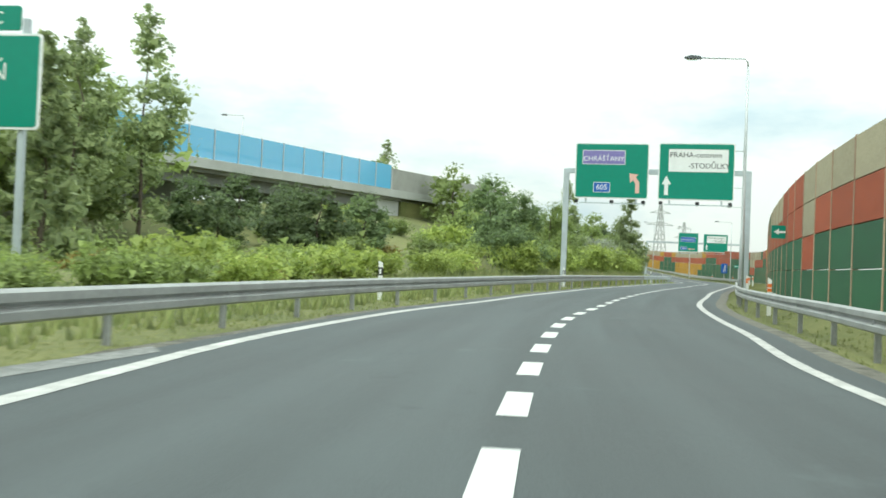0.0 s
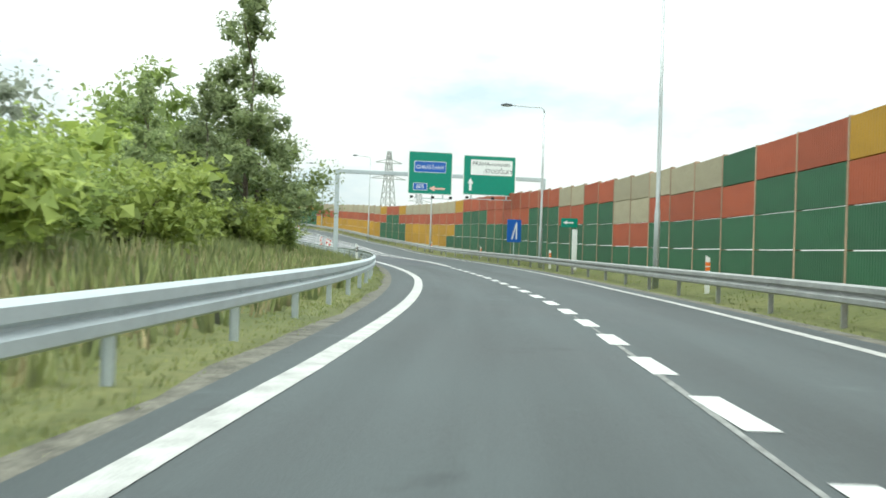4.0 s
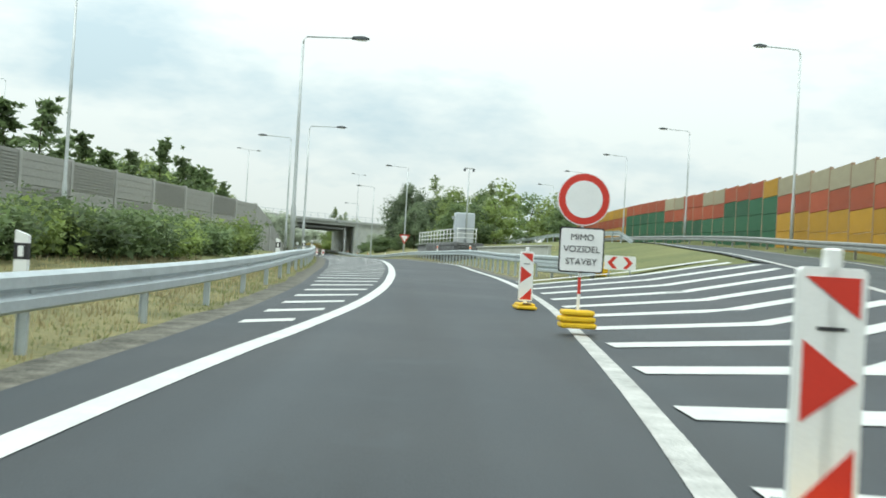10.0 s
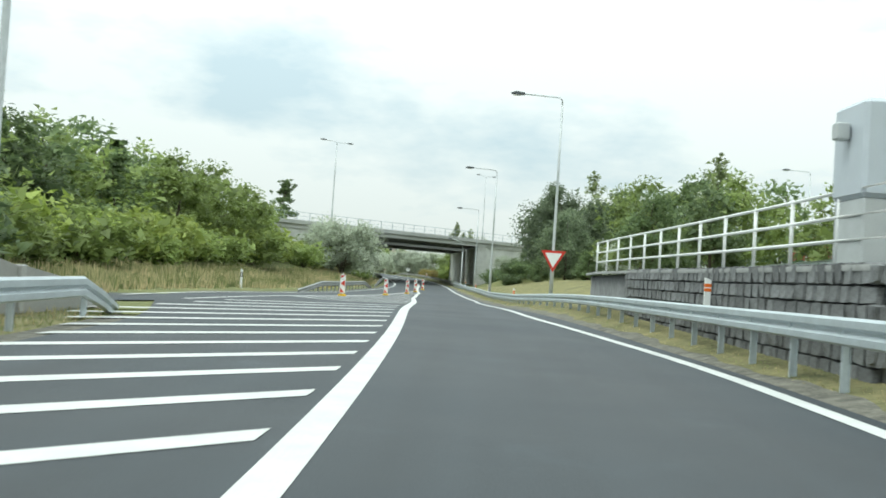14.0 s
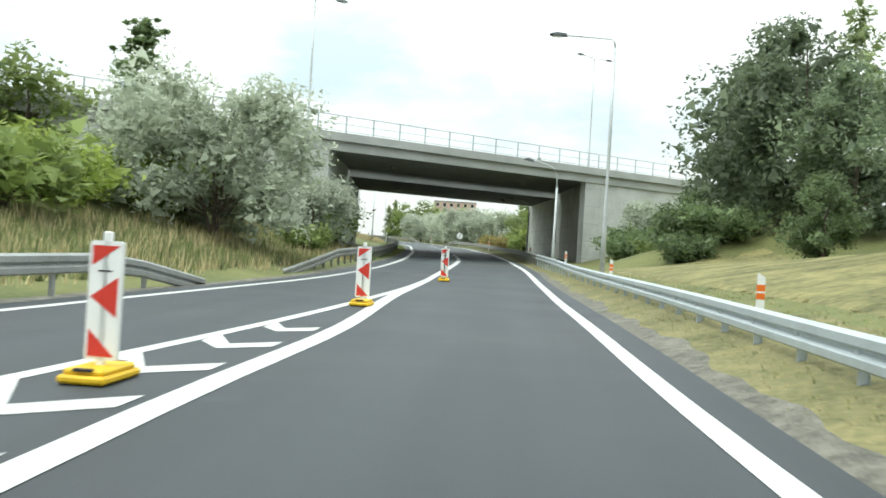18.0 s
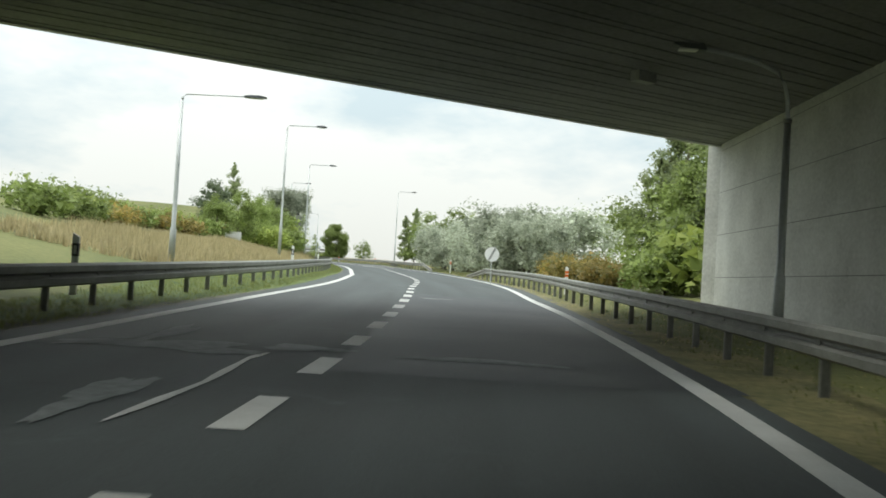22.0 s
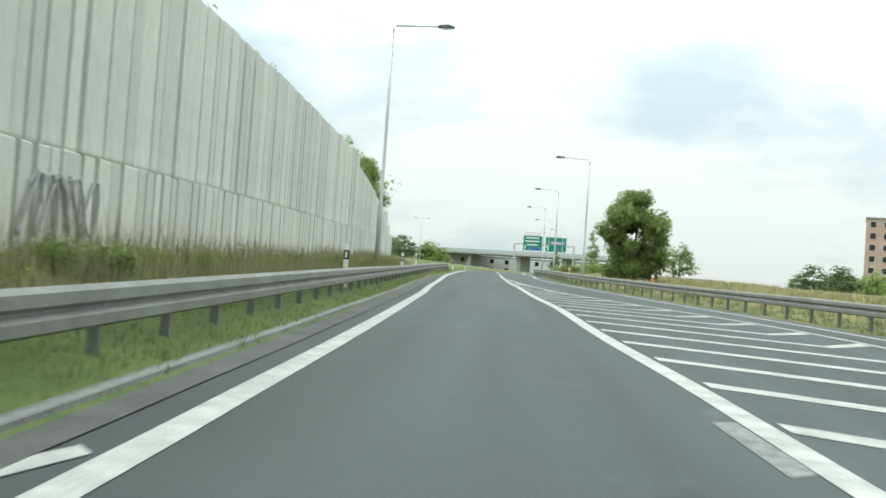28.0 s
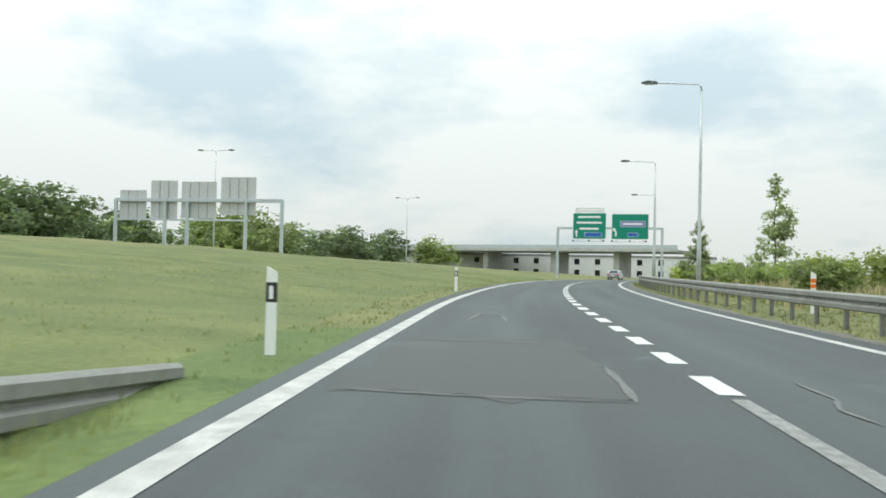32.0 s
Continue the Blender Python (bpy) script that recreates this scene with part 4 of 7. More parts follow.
        dv, du = (fine[min(i + 1, len(fine) - 1)][0] - fine[max(i - 1, 0)][0]), (fine[min(i + 1, len(fine) - 1)][1] - fine[max(i - 1, 0)][1])
        q = math.hypot(du, dv) or 1
        up.append((u - du / q * k, v + dv / q * k))
        low.append((u + du / q * k, v - dv / q * k))
    return bar("repair_seam", up + low[::-1], parent, mat, h)


def blot(s, d, length, width, parent, mat="seam", seed=1, h=0.0095):
    """A thin scuffed stain with a ragged outline."""
    rng = random.Random(seed)
    n = 40
    r = [0.75 + 0.22 * math.sin(k * 0.47 + seed) + 0.25 * (rng.random() - 0.5) for k in range(n)]
    v = [at(s + math.sin(k * math.tau / n) * r[k] * length / 2, d + math.cos(k * math.tau / n) * r[k] * width / 2, h) for k in range(n)]
    v.append(at(s, d, h))
    return piece("scuffed_stain", mesh_from("scuffed_stain", v, [(k, (k + 1) % n, n) for k in range(n)], M[mat]), parent)


# pale seams round the patches, scrapes and worn paint
blot(480.05, -0.55, 1.0, 1.1, road_onward, "scrape", 1)
blot(462.9, 0.2, 0.6, 2.4, road_onward, "scrape", 3)
blot(462.6, -3.4, 1.6, 2.6, road_onward, "scrape", 4)
blot(440.0, 1.4, 0.35, 1.3, road_onward, "seam", 5)
streak([(691.4, -1.5), (691.1, -0.3), (691.0, 1.15)], 0.05, road_onward)
streak([(691.0, 1.15), (692.5, 1.2), (694.0, 1.2)], 0.05, road_onward)
streak([(697.6, -1.2), (697.5, 0), (697.4, 0.9)], 0.06, road_onward)
streak([(692.9, 3.0), (691.6, 3.0), (690.9, 2.8), (690.1, 2.85)], 0.03, road_onward)
streak([(703, -0.6), (706, -0.4), (705, 0.1), (703, 0.2)], 0.05, road_onward)
streak([(479.7, 1.0), (480.3, 1.35), (480.2, 1.6), (480.8, 1.85)], 0.022, road_onward, "scrape", 0.0095)
streak([(482.9, -0.9), (483.0, 0.6), (484.0, 2.2)], 0.03, road_onward)
streak([(457.4, -2.4), (459.6, -2.3), (461.7, -2.36), (462.4, -2.28)], 0.05, road_onward, "paint")
blot(458.6, -2.85, 3.0, 0.5, road_onward, "scrape", 6)
blot(464.2, -3.9, 4.0, 0.45, road_onward, "scrape", 7)
blot(463.2, -2.0, 1.0, 1.3, road_onward, "scrape", 8)
blot(427.8, 0.7, 0.5, 1.8, road_onward, "seam", 9)
blot(429.4, 1.2, 0.4, 0.8, road_onward, "seam", 10)
blot(433.3, 0.7, 0.4, 1.4, road_onward, "seam", 11)
for u in (455, 458.5, 462):
    streak([(u, -4.6), (u + 0.5, -4.1)], 0.09, road_onward, "paint_old")
bar("worn_mark", [(592.2, 1.86), (592.3, 2.08), (590.3, 2.12), (590.1, 1.9)], road_onward, "paint_worn", 0.005)
bar("worn_mark", [(641.6, 2.25), (642.0, 2.75), (646.5, 2.6), (646.2, 2.15)], road_onward, "paint_worn", 0.005)
bar("worn_mark", [(587.6, -2.4), (589.2, -1.98), (589.4, -2.12), (587.9, -2.6)], road_onward, "paint_old", 0.009)
bar("worn_mark", [(6.5, -4.9), (12.0, -4.35), (12.6, -4.7), (7.0, -5.4)], road_approach, "paint_worn", 0.005)
streak([(95, 1.6), (103, 1.62), (112, 1.6), (125, 1.56)], 0.035, road_approach, "paint_worn", 0.005)
line("tar_seam", 167, 213, lambda s: float(np.interp(s, [167, 178, 184, 192, 197, 203, 210, 214], [-0.1, -0.23, -0.36, -0.32, -0.14, -0.02, 0.3, 0.5])) + 0.015 * math.sin(s * 0.9), 0.025, road_ramp, "scrape", 0.005)

# ---- guard rails ----
BEAM = [(0.0, 0.39), (0.06, 0.42), (0.065, 0.50), (0.0, 0.545), (0.0, 0.575), (0.065, 0.615), (0.065, 0.70), (0.015, 0.735), (-0.02, 0.735)]


def guard_rail(s0, s1, off, mat, label, hf=None, into=1, low_start=0.0, low_end=0.0, gap=4.0):
    """A corrugated beam on posts; it can sink to the ground at its ends. into: the side of the road, from the rail."""
    rail = thing("guard_rail", label, "guard rail", "guard rails")
    hz = hf or (lambda s: 0.0)

    def drop(s):
        a = min(1.0, (s - s0) / low_start) if low_start else 1.0
        b = min(1.0, (s1 - s) / low_end) if low_end else 1.0
        return (min(a, b) - 1) * 0.62
    n = int((s1 - s0) / 2) + 1
    verts, faces, w = [], [], len(BEAM)
    for i in range(n + 1):
        s = s0 + (s1 - s0) * i / n
        for x, z in BEAM:
            verts.append(at(s, off(s) + into * (x + 0.06), z + hz(s) + drop(s)))
    for i in range(n):
        for k in range(w - 1):
            faces.append((i * w + k, i * w + k + 1, (i + 1) * w + k + 1, (i + 1) * w + k))
    me = mesh_from("beam", verts, faces, M[mat], False)
    beam = piece("beam", me, rail)
    thick = beam.modifiers.new("gauge", "SOLIDIFY")
    thick.thickness = 0.012
    s = s0 + 0.5
    while s < s1:
        if drop(s) > -0.4:
            m = set_at(s, off(s), hz(s) + drop(s) - 0.35)
            piece("post", POST[mat], rail, m)
            piece("spacer", SPACER[mat], rail, m @ Matrix.Translation((into * 0.04, 0, 0.9)))
        s += gap
    return rail


def post_mesh(mat):
    bm = bmesh.new()
    box(bm, -0.05, 0.05, -0.004, 0.004, 0, 1.0)
    box(bm, -0.05, -0.042, -0.03, 0.03, 0, 1.0)
    box(bm, 0.042, 0.05, -0.03, 0.03, 0, 1.0)
    return bm_mesh("post", bm, M[mat])


POST = {k: post_mesh(k) for k in ("galvanised", "galv_old", "rail_dark")}
SPACER = {k: bm_mesh("spacer", boxed(-0.05, 0.05, -0.06, 0.06, -0.06, 0.06, bevel=0.01), M[k]) for k in ("galvanised", "galv_old", "rail_dark")}
guard_rail(START, 98, lambda s: EDGE_L(s) - 0.65, "galv_old", "weathered whitish steel guard rail beside the grass", into=1)
guard_rail(98, 314, lambda s: EDGE_L(s) - 0.75, "galvanised", "clean galvanised steel guard rail on low posts", into=1, low_end=4)
guard_rail(START, 206, lambda s: MAIN_R(s) + 1.45, "galv_old", "grey steel guard rail in front of the noise wall", RISE, into=-1)
guard_rail(206, 405, lambda s: MAIN_R(s) + 1.45, "galv_old", "grey steel guard rail along the climbing lane", RISE, into=-1)
GORE_R = along([(258, 6.75), (260, 6.3), (264, 5.4), (268, 4.8), (271, 4.6), (285, 4.45), (310, 4.45), (330, 4.1), (345, 3.45), (368, 3.5), (403, 3.4), (430, 3.2)])
GORE_R_EXT = lambda s: GORE_R(s) if s < 420 else EDGE_R(s) + 0.95
GORE_UP = along([(258, 0.3), (285, 0.3), (305, 0.25), (325, 0.12), (345, 0.0), (420, 0.0)])
guard_rail(260, 441, GORE_R_EXT, "galvanised", "galvanised steel guard rail along the ramp", GORE_UP, into=-1, gap=2.0)
guard_rail(260, 266, GORE_R, "galvanised", "lower stacked beam of the steel guard rail at the gore nose", lambda s: GORE_UP(s) - 0.31, into=-1, gap=40.0)
guard_rail(441, 526, lambda s: EDGE_R(s) + (0.95 if s < 460 else 0.95 - 0.2 * min(1, (s - 460) / 20)), "rail_dark", "dark steel guard rail passing under the bridge", into=-1, low_end=8, gap=2.0)
guard_rail(358, 398, lambda s: JOIN_L(s) - 1.05, "galv_old", "short weathered steel guard rail sinking into the tall grass", into=1, low_start=10, low_end=5, gap=2.0)
guard_rail(408, 692, lambda s: EDGE_L(s) - 0.95, "rail_dark", "dark steel guard rail beside the grassy bank", into=1, low_start=12, low_end=9, gap=2.0)
guard_rail(549, 780, lambda s: EDGE_R(s) + 0.9, "rail_dark", "dark steel guard rail beside the open field", into=-1, low_start=8, gap=2.0)

guard_rail(292, 400, lambda s: MAIN_L(s) - 0.95, "galvanised", "galvanised guard rail on the inner side of the climbing lane", RISE, into=1, low_start=6)

# ---- coloured noise wall ----
COLOURS = {"b": "beige", "o": "orange", "g": "green", "y": "yellow"}
RUNS = ((-60, "bogg"), (33, "bbog"), (38, "oogg"), (48, "bogg"), (60, "gogg"), (66, "ooyg"), (70, "boyg"), (83, "boyy"), (97, "bboy"), (100, "gggo"), (106, "bboy"), (110, "boyy"), (122, "yogg"), (131, "oggg"), (138, "gogg"), (141, "bogg"), (151, "bbog"), (156, "oggg"), (164, "bogg"), (170, "oggg"), (180, "oogg"), (195, "oggg"), (205, "yogg"), (208, "boyg"), (211, "boyy"), (231, "yogg"), (236, "oggg"), (243, "yogg"), (246, "boyy"), (285, "yggg"), (289, "oggg"), (300, "bogg"), (304, "oogg"), (312, "bogg"), (318, "oggg"), (335, "yoyy"), (350, "oogg"), (362, "yoyg"), (375, "oogg"))
TOP = along([(-60, 4.9), (25, 4.9), (50, 4.7), (80, 4.45), (140, 4.4), (170, 4.95), (187, 5.4), (200, 5.55), (220, 5.35), (241, 5.4), (282, 6.3), (320, 7.0), (400, 7.7)])
FOOT = along([(-60, 0.3), (140, 0.35), (175, 0.45), (200, 0.7), (225, 0.8), (241, 0.95), (282, 2.1), (320, 2.8), (400, 3.5)])


def panel_mesh(mat):
    bm = boxed(-0.5, 0.5, -0.07, 0.07, 0.0, 1.0)
    for e in (0.02,):
        front = [f for f in bm.faces if abs(f.normal.y) > 0.9]
        r = bmesh.ops.inset_individual(bm, faces=front, thickness=e, depth=0.0)
    return bm_mesh("panel", bm, M[mat])


noise_wall = thing("wall_noise", "tall noise wall of green, orange, ochre and beige panels", "noise wall", "", None, "structure")
PANEL = {k: panel_mesh(v) for k, v in COLOURS.items()}
WALL_POST = bm_mesh("wall_post", boxed(-0.05, 0.05, -0.09, 0.09, 0, 1, bevel=0.01), M["post_tan"])
PLINTH = bm_mesh("plinth", boxed(-0.5, 0.5, -0.09, 0.09, 0, 1), M["concrete"])
BAY = 3.3
s = START + 2
while s < 396:
    a, b = at(s, WALL(s)), at(s + BAY, WALL(s + BAY))
    run = b - a
    turn = Matrix.Rotation(math.atan2(run.y, run.x), 4, "Z")
    mid_s = s + BAY / 2
    foot, top = FOOT(mid_s), TOP(mid_s)
    code = [c for k, c in RUNS if k <= mid_s][-1]
    base = at(mid_s).z
    length = math.hypot(run.x, run.y)
    row = (top - foot) / 4
    for k, c in enumerate(code):
        z = base + top - row * (k + 1)
        m = Matrix.Translation(((a.x + b.x) / 2, (a.y + b.y) / 2, z + 0.012)) @ turn @ Matrix.Diagonal((length - 0.11, 1, row - 0.03, 1))
        piece("panel", PANEL[c], noise_wall, m)
    piece("wall_post", WALL_POST, noise_wall, Matrix.Translation((a.x, a.y, base + foot - 1.2)) @ turn @ Matrix.Diagonal((1, 1, top - foot + 1.21, 1)))
    piece("plinth", PLINTH, noise_wall, Matrix.Translation(((a.x + b.x) / 2, (a.y + b.y) / 2, base + foot - 1.2)) @ turn @ Matrix.Diagonal((length - 0.14, 1, 1.2, 1)))
    s += BAY

# ---- grey concrete noise wall ----
grey_wall = thing("wall_grey", "grey concrete noise wall of ribbed panels between posts", "noise wall", "", None, "structure")
GREY_D = along([(150, -36), (215, -26), (255, -19.2), (273, -15.5), (285, -12.8), (294, -10.8), (298, -9.75), (303, -8.9), (312, -8.3)])
GREY_PANEL = []
for rib in (0, 1):
    bm = boxed(-0.5, 0.5, -0.05, 0.05, 0, 1)
    if not rib:
        for k in range(4):
            box(bm, -0.49, 0.49, -0.07, 0.07, k * 0.25 + 0.012, k * 0.25 + 0.238)
    if rib:
        for k in range(9):
            z = 0.08 + k * 0.1
            box(bm, -0.48, 0.48, -0.09, 0.09, z, z + 0.05)
    GREY_PANEL.append(bm_mesh("panel", bm, M["concrete_panel"]))
GREY_POST = bm_mesh("wall_post", boxed(-0.1, 0.1, -0.14, 0.14, 0, 1, bevel=0.02), M["concrete_grey"])
GREY_PANEL.append(bm_mesh("panel", boxed(-0.5, 0.5, -0.08, 0.08, 0, 1), M["concrete_grey"]))
s, k = 151.1, 0
while s < 311:
    e = s + 4.2
    a, b = at(s, GREY_D(s)), at(e, GREY_D(e))
    run = b - a
    turn = Matrix.Rotation(math.atan2(run.y, run.x), 4, "Z")
    ground_z = at(s).z + 0.25
    top = float(np.interp(s, [150, 255, 273, 294, 298.1, 302.4, 306.6, 312], [4.8, 4.4, 4.05, 3.4, 3.2, 2.2, 1.3, 0.4]))
    rows = 3 if s < 297 else 0
    if not rows:
        low = float(np.interp(e, [298.1, 302.4, 306.6, 312, 316], [3.2, 2.2, 1.3, 0.4, 0.1]))
        n = Vector((-run.y, run.x, 0)).normalized() * 0.06
        for z0, z1, y0, y1 in ((-0.3, -0.3, top * 0.48, low * 0.48), (top * 0.48 + 0.03, low * 0.48 + 0.03, top, low)):
            v = [q + o + Vector((0, 0, ground_z - q.z + h)) for o in (n, -n) for q, h in ((a, z0), (b, z1), (b, y1), (a, y0))]
            piece("panel", mesh_from("panel", v, [(0, 1, 2, 3), (7, 6, 5, 4), (3, 2, 6, 7), (0, 4, 5, 1), (1, 5, 6, 2), (0, 3, 7, 4)], M["concrete_panel"]), grey_wall)
    for r in range(rows):
        hgt = top / rows
        piece("panel", GREY_PANEL[2 if r == 0 else 1 if (k + r) % 2 else 0], grey_wall, Matrix.Translation(((a.x + b.x) / 2, (a.y + b.y) / 2, ground_z - 0.2 + r * hgt)) @ turn @ Matrix.Diagonal((run.length - 0.2, 1, hgt - 0.02, 1)))
    piece("wall_post", GREY_POST, grey_wall, Matrix.Translation((a.x, a.y, ground_z - 0.5)) @ turn @ Matrix.Diagonal((1, 1, top + (0.36 if s < 297 else 0.5), 1)))
    s, k = e, k + 1

# ---- tall concrete retaining wall with upright staves ----
stave_wall = thing("wall_staves", "pale concrete retaining wall of upright staves, weathered", "retaining wall", "", None, "structure")
WALL_D = along([(550, -5.9), (562, -5.5), (600, -5.3), (632, -5.35), (653, -5.85)])
STEP_TOP = along([(600, 4.75), (626, 4.75), (632, 4.3), (641, 3.7), (646, 3.5)])
STAVE_TOP = along([(550, 4.6), (565, 5.3), (605, 5.25), (626, 5.1), (653, 4.9)])
# backing coloured dark to deepen the shade seen in the open slots
for b0, b1, bt in ((556, 626, STAVE_TOP), (626, 646, lambda s: STEP_TOP(s) - 0.05), (646, 649.5, lambda s: 2.95), (649.5, 652.5, lambda s: 2.4)):
    strip("backing", b0, b1, [(lambda s: WALL_D(s) - 0.45, -0.3), (lambda s: WALL_D(s) - 0.45, bt), (lambda s: WALL_D(s) - 0.1, bt), (lambda s: WALL_D(s) - 0.1, -0.3)], M["concrete_dark"], parent=stave_wall)
rng = random.Random(4)
STAVE = [bm_mesh("stave", boxed(-0.5, 0.5, -dpt, 0.06, 0, 1, bevel=0.012), M["concrete_pale"]) for dpt in (0.10, 0.11, 0.12)]


def stave_top(s):
    return STAVE_TOP(s) if s < 626 else STEP_TOP(s) if s < 646 else 3.0 if s < 649.5 else 2.45


# slabs of uneven width with open slots between them, in a low and a high tier
for tier in (0, 1):
    s = 556.1
    while s < 652.2:
        w, slot = rng.choice((0.24, 0.3, 0.34, 0.42, 0.55, 0.68)), rng.choice((0.05, 0.07, 0.1, 0.13))
        split = 2.14
        low, high = (0.5 + 0.06 * rng.random(), split - 0.004) if not tier else (split, stave_top(s + w / 2) - rng.choice((0, 0, 0.03)))
        if s + w < 652.4:
            c = s + w / 2
            piece("stave", rng.choice(STAVE), stave_wall, set_at(c, WALL_D(c), low, 90) @ Matrix.Diagonal((w, 1, high - low, 1)))
        s += w + slot
piece("end_face", bm_mesh("end_face", boxed(-0.55, 0.1, -0.2, 0.2, -0.3, 4.7, bevel=0.02), M["concrete_dark"]), stave_wall, set_at(555.9, WALL_D(555.9)))
end = piece("end_face", bm_mesh("end_face", boxed(-0.55, 0.1, -0.2, 0.2, -0.3, 2.4, bevel=0.02), M["concrete"]), stave_wall, set_at(652.5, WALL_D(652.5)))
for k in range(5):
    pts = []
    for i in range(12):
        a = i / 11 * 6.5 + k
        u, z = 595.2 + k * 0.42 + 0.28 * math.cos(a), 1.45 + 0.38 * math.sin(a * 1.4 + k)
        pts.append(at(u, WALL_D(u) + 0.15, z))
    part("graffiti_stroke", tube(bmesh.new(), pts, 0.02, 4), M["galv_old"], stave_wall)

# ---- road bridge over the link ----
def quad_slab(bm, corners, z_low, z_high):
    """A slab over four plan corners; heights are one number or one for each corner."""
    lo = z_low if isinstance(z_low, (list, tuple)) else [z_low] * 4
    hi = z_high if isinstance(z_high, (list, tuple)) else [z_high] * 4
    a = [bm.verts.new((c.x, c.y, z)) for c, z in zip(corners, lo)]
    b = [bm.verts.new((c.x, c.y, z)) for c, z in zip(corners, hi)]
    bm.faces.new(a[::-1])
    bm.faces.new(b)
    for i in range(4):
        j = (i + 1) % 4
        bm.faces.new((a[i], a[j], b[j], b[i]))
    return bm


bridge = thing("bridge_over_link", "grey concrete road bridge on solid abutments with steel railings", "bridge", "", None, "structure")
NL, NR, SL, SR = at(435.8, -10.2), at(449.5, 7.6), at(449.6, -10.3), at(465, 7.8)
TL, TR, FL, FR = at(452.1, -10.4), at(468, 7.9), at(471, -10.4), at(482.5, 8.2)
Z_L, Z_R = at(445).z + 6.25, at(460).z + 6.0
LONG = (NR - NL)
LONG.z = 0
LONG.normalize()
ACROSS = Vector((-LONG.y, LONG.x, 0))


def deck(a, b, c, d, name, drop_l=0.0, drop_r=0.0):
    out = 45
    corners = [a - LONG * out, b + LONG * out, c + LONG * out, d - LONG * out]
    slope = (Z_R - Z_L) / (b - a).length
    zl, zr = Z_L - drop_l - slope * out * 0.4, Z_R - drop_r + slope * out * 0.4
    # slab darker than fascia and girder: underside shade put into its colour
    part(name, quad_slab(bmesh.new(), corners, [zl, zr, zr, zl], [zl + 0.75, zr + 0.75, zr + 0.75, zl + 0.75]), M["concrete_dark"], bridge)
    for side, (p0, p1) in (("near", (corners[0], corners[1])), ("far", (corners[3], corners[2]))):
        o = -ACROSS * 0.25 if side == "near" else ACROSS * 0.25
        part("fascia", quad_slab(bmesh.new(), [p0 + o * 1.6, p1 + o * 1.6, p1 - o * 1.2, p0 - o * 1.2], [zl + 0.55, zr + 0.55, zr + 0.55, zl + 0.55], [zl + 1.05, zr + 1.05, zr + 1.05, zl + 1.05]), M["concrete"], bridge)
        part("girder", quad_slab(bmesh.new(), [p0 + o * 0.4, p1 + o * 0.4, p1 - o * 0.6, p0 - o * 0.6], [zl - 0.04, zr - 0.04, zr - 0.04, zl - 0.04], [zl + 0.57, zr + 0.57, zr + 0.57, zl + 0.57]), M["concrete"], bridge)
    return corners, zl, zr


c1, zl1, zr1 = deck(NL, NR, SR, SL, "deck")
c2, zl2, zr2 = deck(TL, TR, FR, FL, "deck", 0.45, 0.15)
# ridges left by the formwork boards under both decks
for c, zl, zr in ((c1, zl1, zr1), (c2, zl2, zr2)):
    for k in range(1, 26):
        f = (k + 0.25 * math.sin(k * 2.3)) / 26
        p0, p1 = c[0].lerp(c[3], f), c[1].lerp(c[2], f)
        w = ACROSS * (0.02 + 0.012 * (k % 3))
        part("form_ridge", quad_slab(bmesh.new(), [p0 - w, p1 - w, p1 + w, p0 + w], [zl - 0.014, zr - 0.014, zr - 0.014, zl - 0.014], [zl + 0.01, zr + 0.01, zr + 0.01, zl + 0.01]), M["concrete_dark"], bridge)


def railing(p0, p1, z0, z1, parent, step=2.0, mat="galvanised", height=1.05):
    n = int((p1 - p0).length / step)
    for hh in (height, 0.55, 0.12):
        part("rail_bar", tube(bmesh.new(), [(p0.x, p0.y, z0 + hh), (p1.x, p1.y, z1 + hh)], 0.035 if hh == height else 0.02, 6), M[mat], parent)
    pm = bm_mesh("baluster", boxed(-0.035, 0.035, -0.035, 0.035, 0, height), M[mat])
    for i in range(n + 1):
        q = p0.lerp(p1, i / n)
        piece("baluster", pm, parent, Matrix.Translation((q.x, q.y, z0 + (z1 - z0) * i / n)))


def abutment(corners, z0, z1):
    """A solid abutment cast in lifts, with open joints between them."""
    mid = sum(corners, Vector()) / 4
    core = [c + (mid - c).normalized() * 0.06 for c in corners]
    body = part("abutment", quad_slab(bmesh.new(), core, z0, z1 - 0.02), M["concrete_dark"], bridge)
    z = z0
    while z < z1 - 0.1:
        top = min(z + 1.3, z1)
        part("cast_lift", quad_slab(bmesh.new(), corners, z, top - 0.02), M["concrete_cast"], body)
        z = top


o = -ACROSS * 0.2
railing(c1[0] + o, c1[1] + o, zl1 + 1.05, zr1 + 1.05, bridge)
railing(c2[3] - o, c2[2] - o, zl2 + 1.05, zr2 + 1.05, bridge)
for a, b in ((NL, SL), (TL, FL)):
    abutment([a + LONG * 0.2, b + LONG * 0.2, b - LONG * 1.6, a - LONG * 1.6], at(450).z - 1, Z_L + 0.1)
for a, b in ((NR, SR), (TR, FR)):
    abutment([a - LONG * 0.2, a + LONG * 1.6, b + LONG * 1.6, b - LONG * 0.2], at(460).z - 1, Z_R + 0.1)
for p0, sgn, zz in ((NR, 1, Z_R), (NL, -1, Z_L), (FR, 1, Z_R), (FL, -1, Z_L)):
    q = p0 + LONG * 17 * sgn
    nb = ACROSS * 0.5
    part("wing_wall", quad_slab(bmesh.new(), [p0 + nb * 0.2, q + nb * 0.2, q + nb * 1.4, p0 + nb * 1.4], at(455).z - 1, zz + 0.6), M["concrete_cast"], bridge)
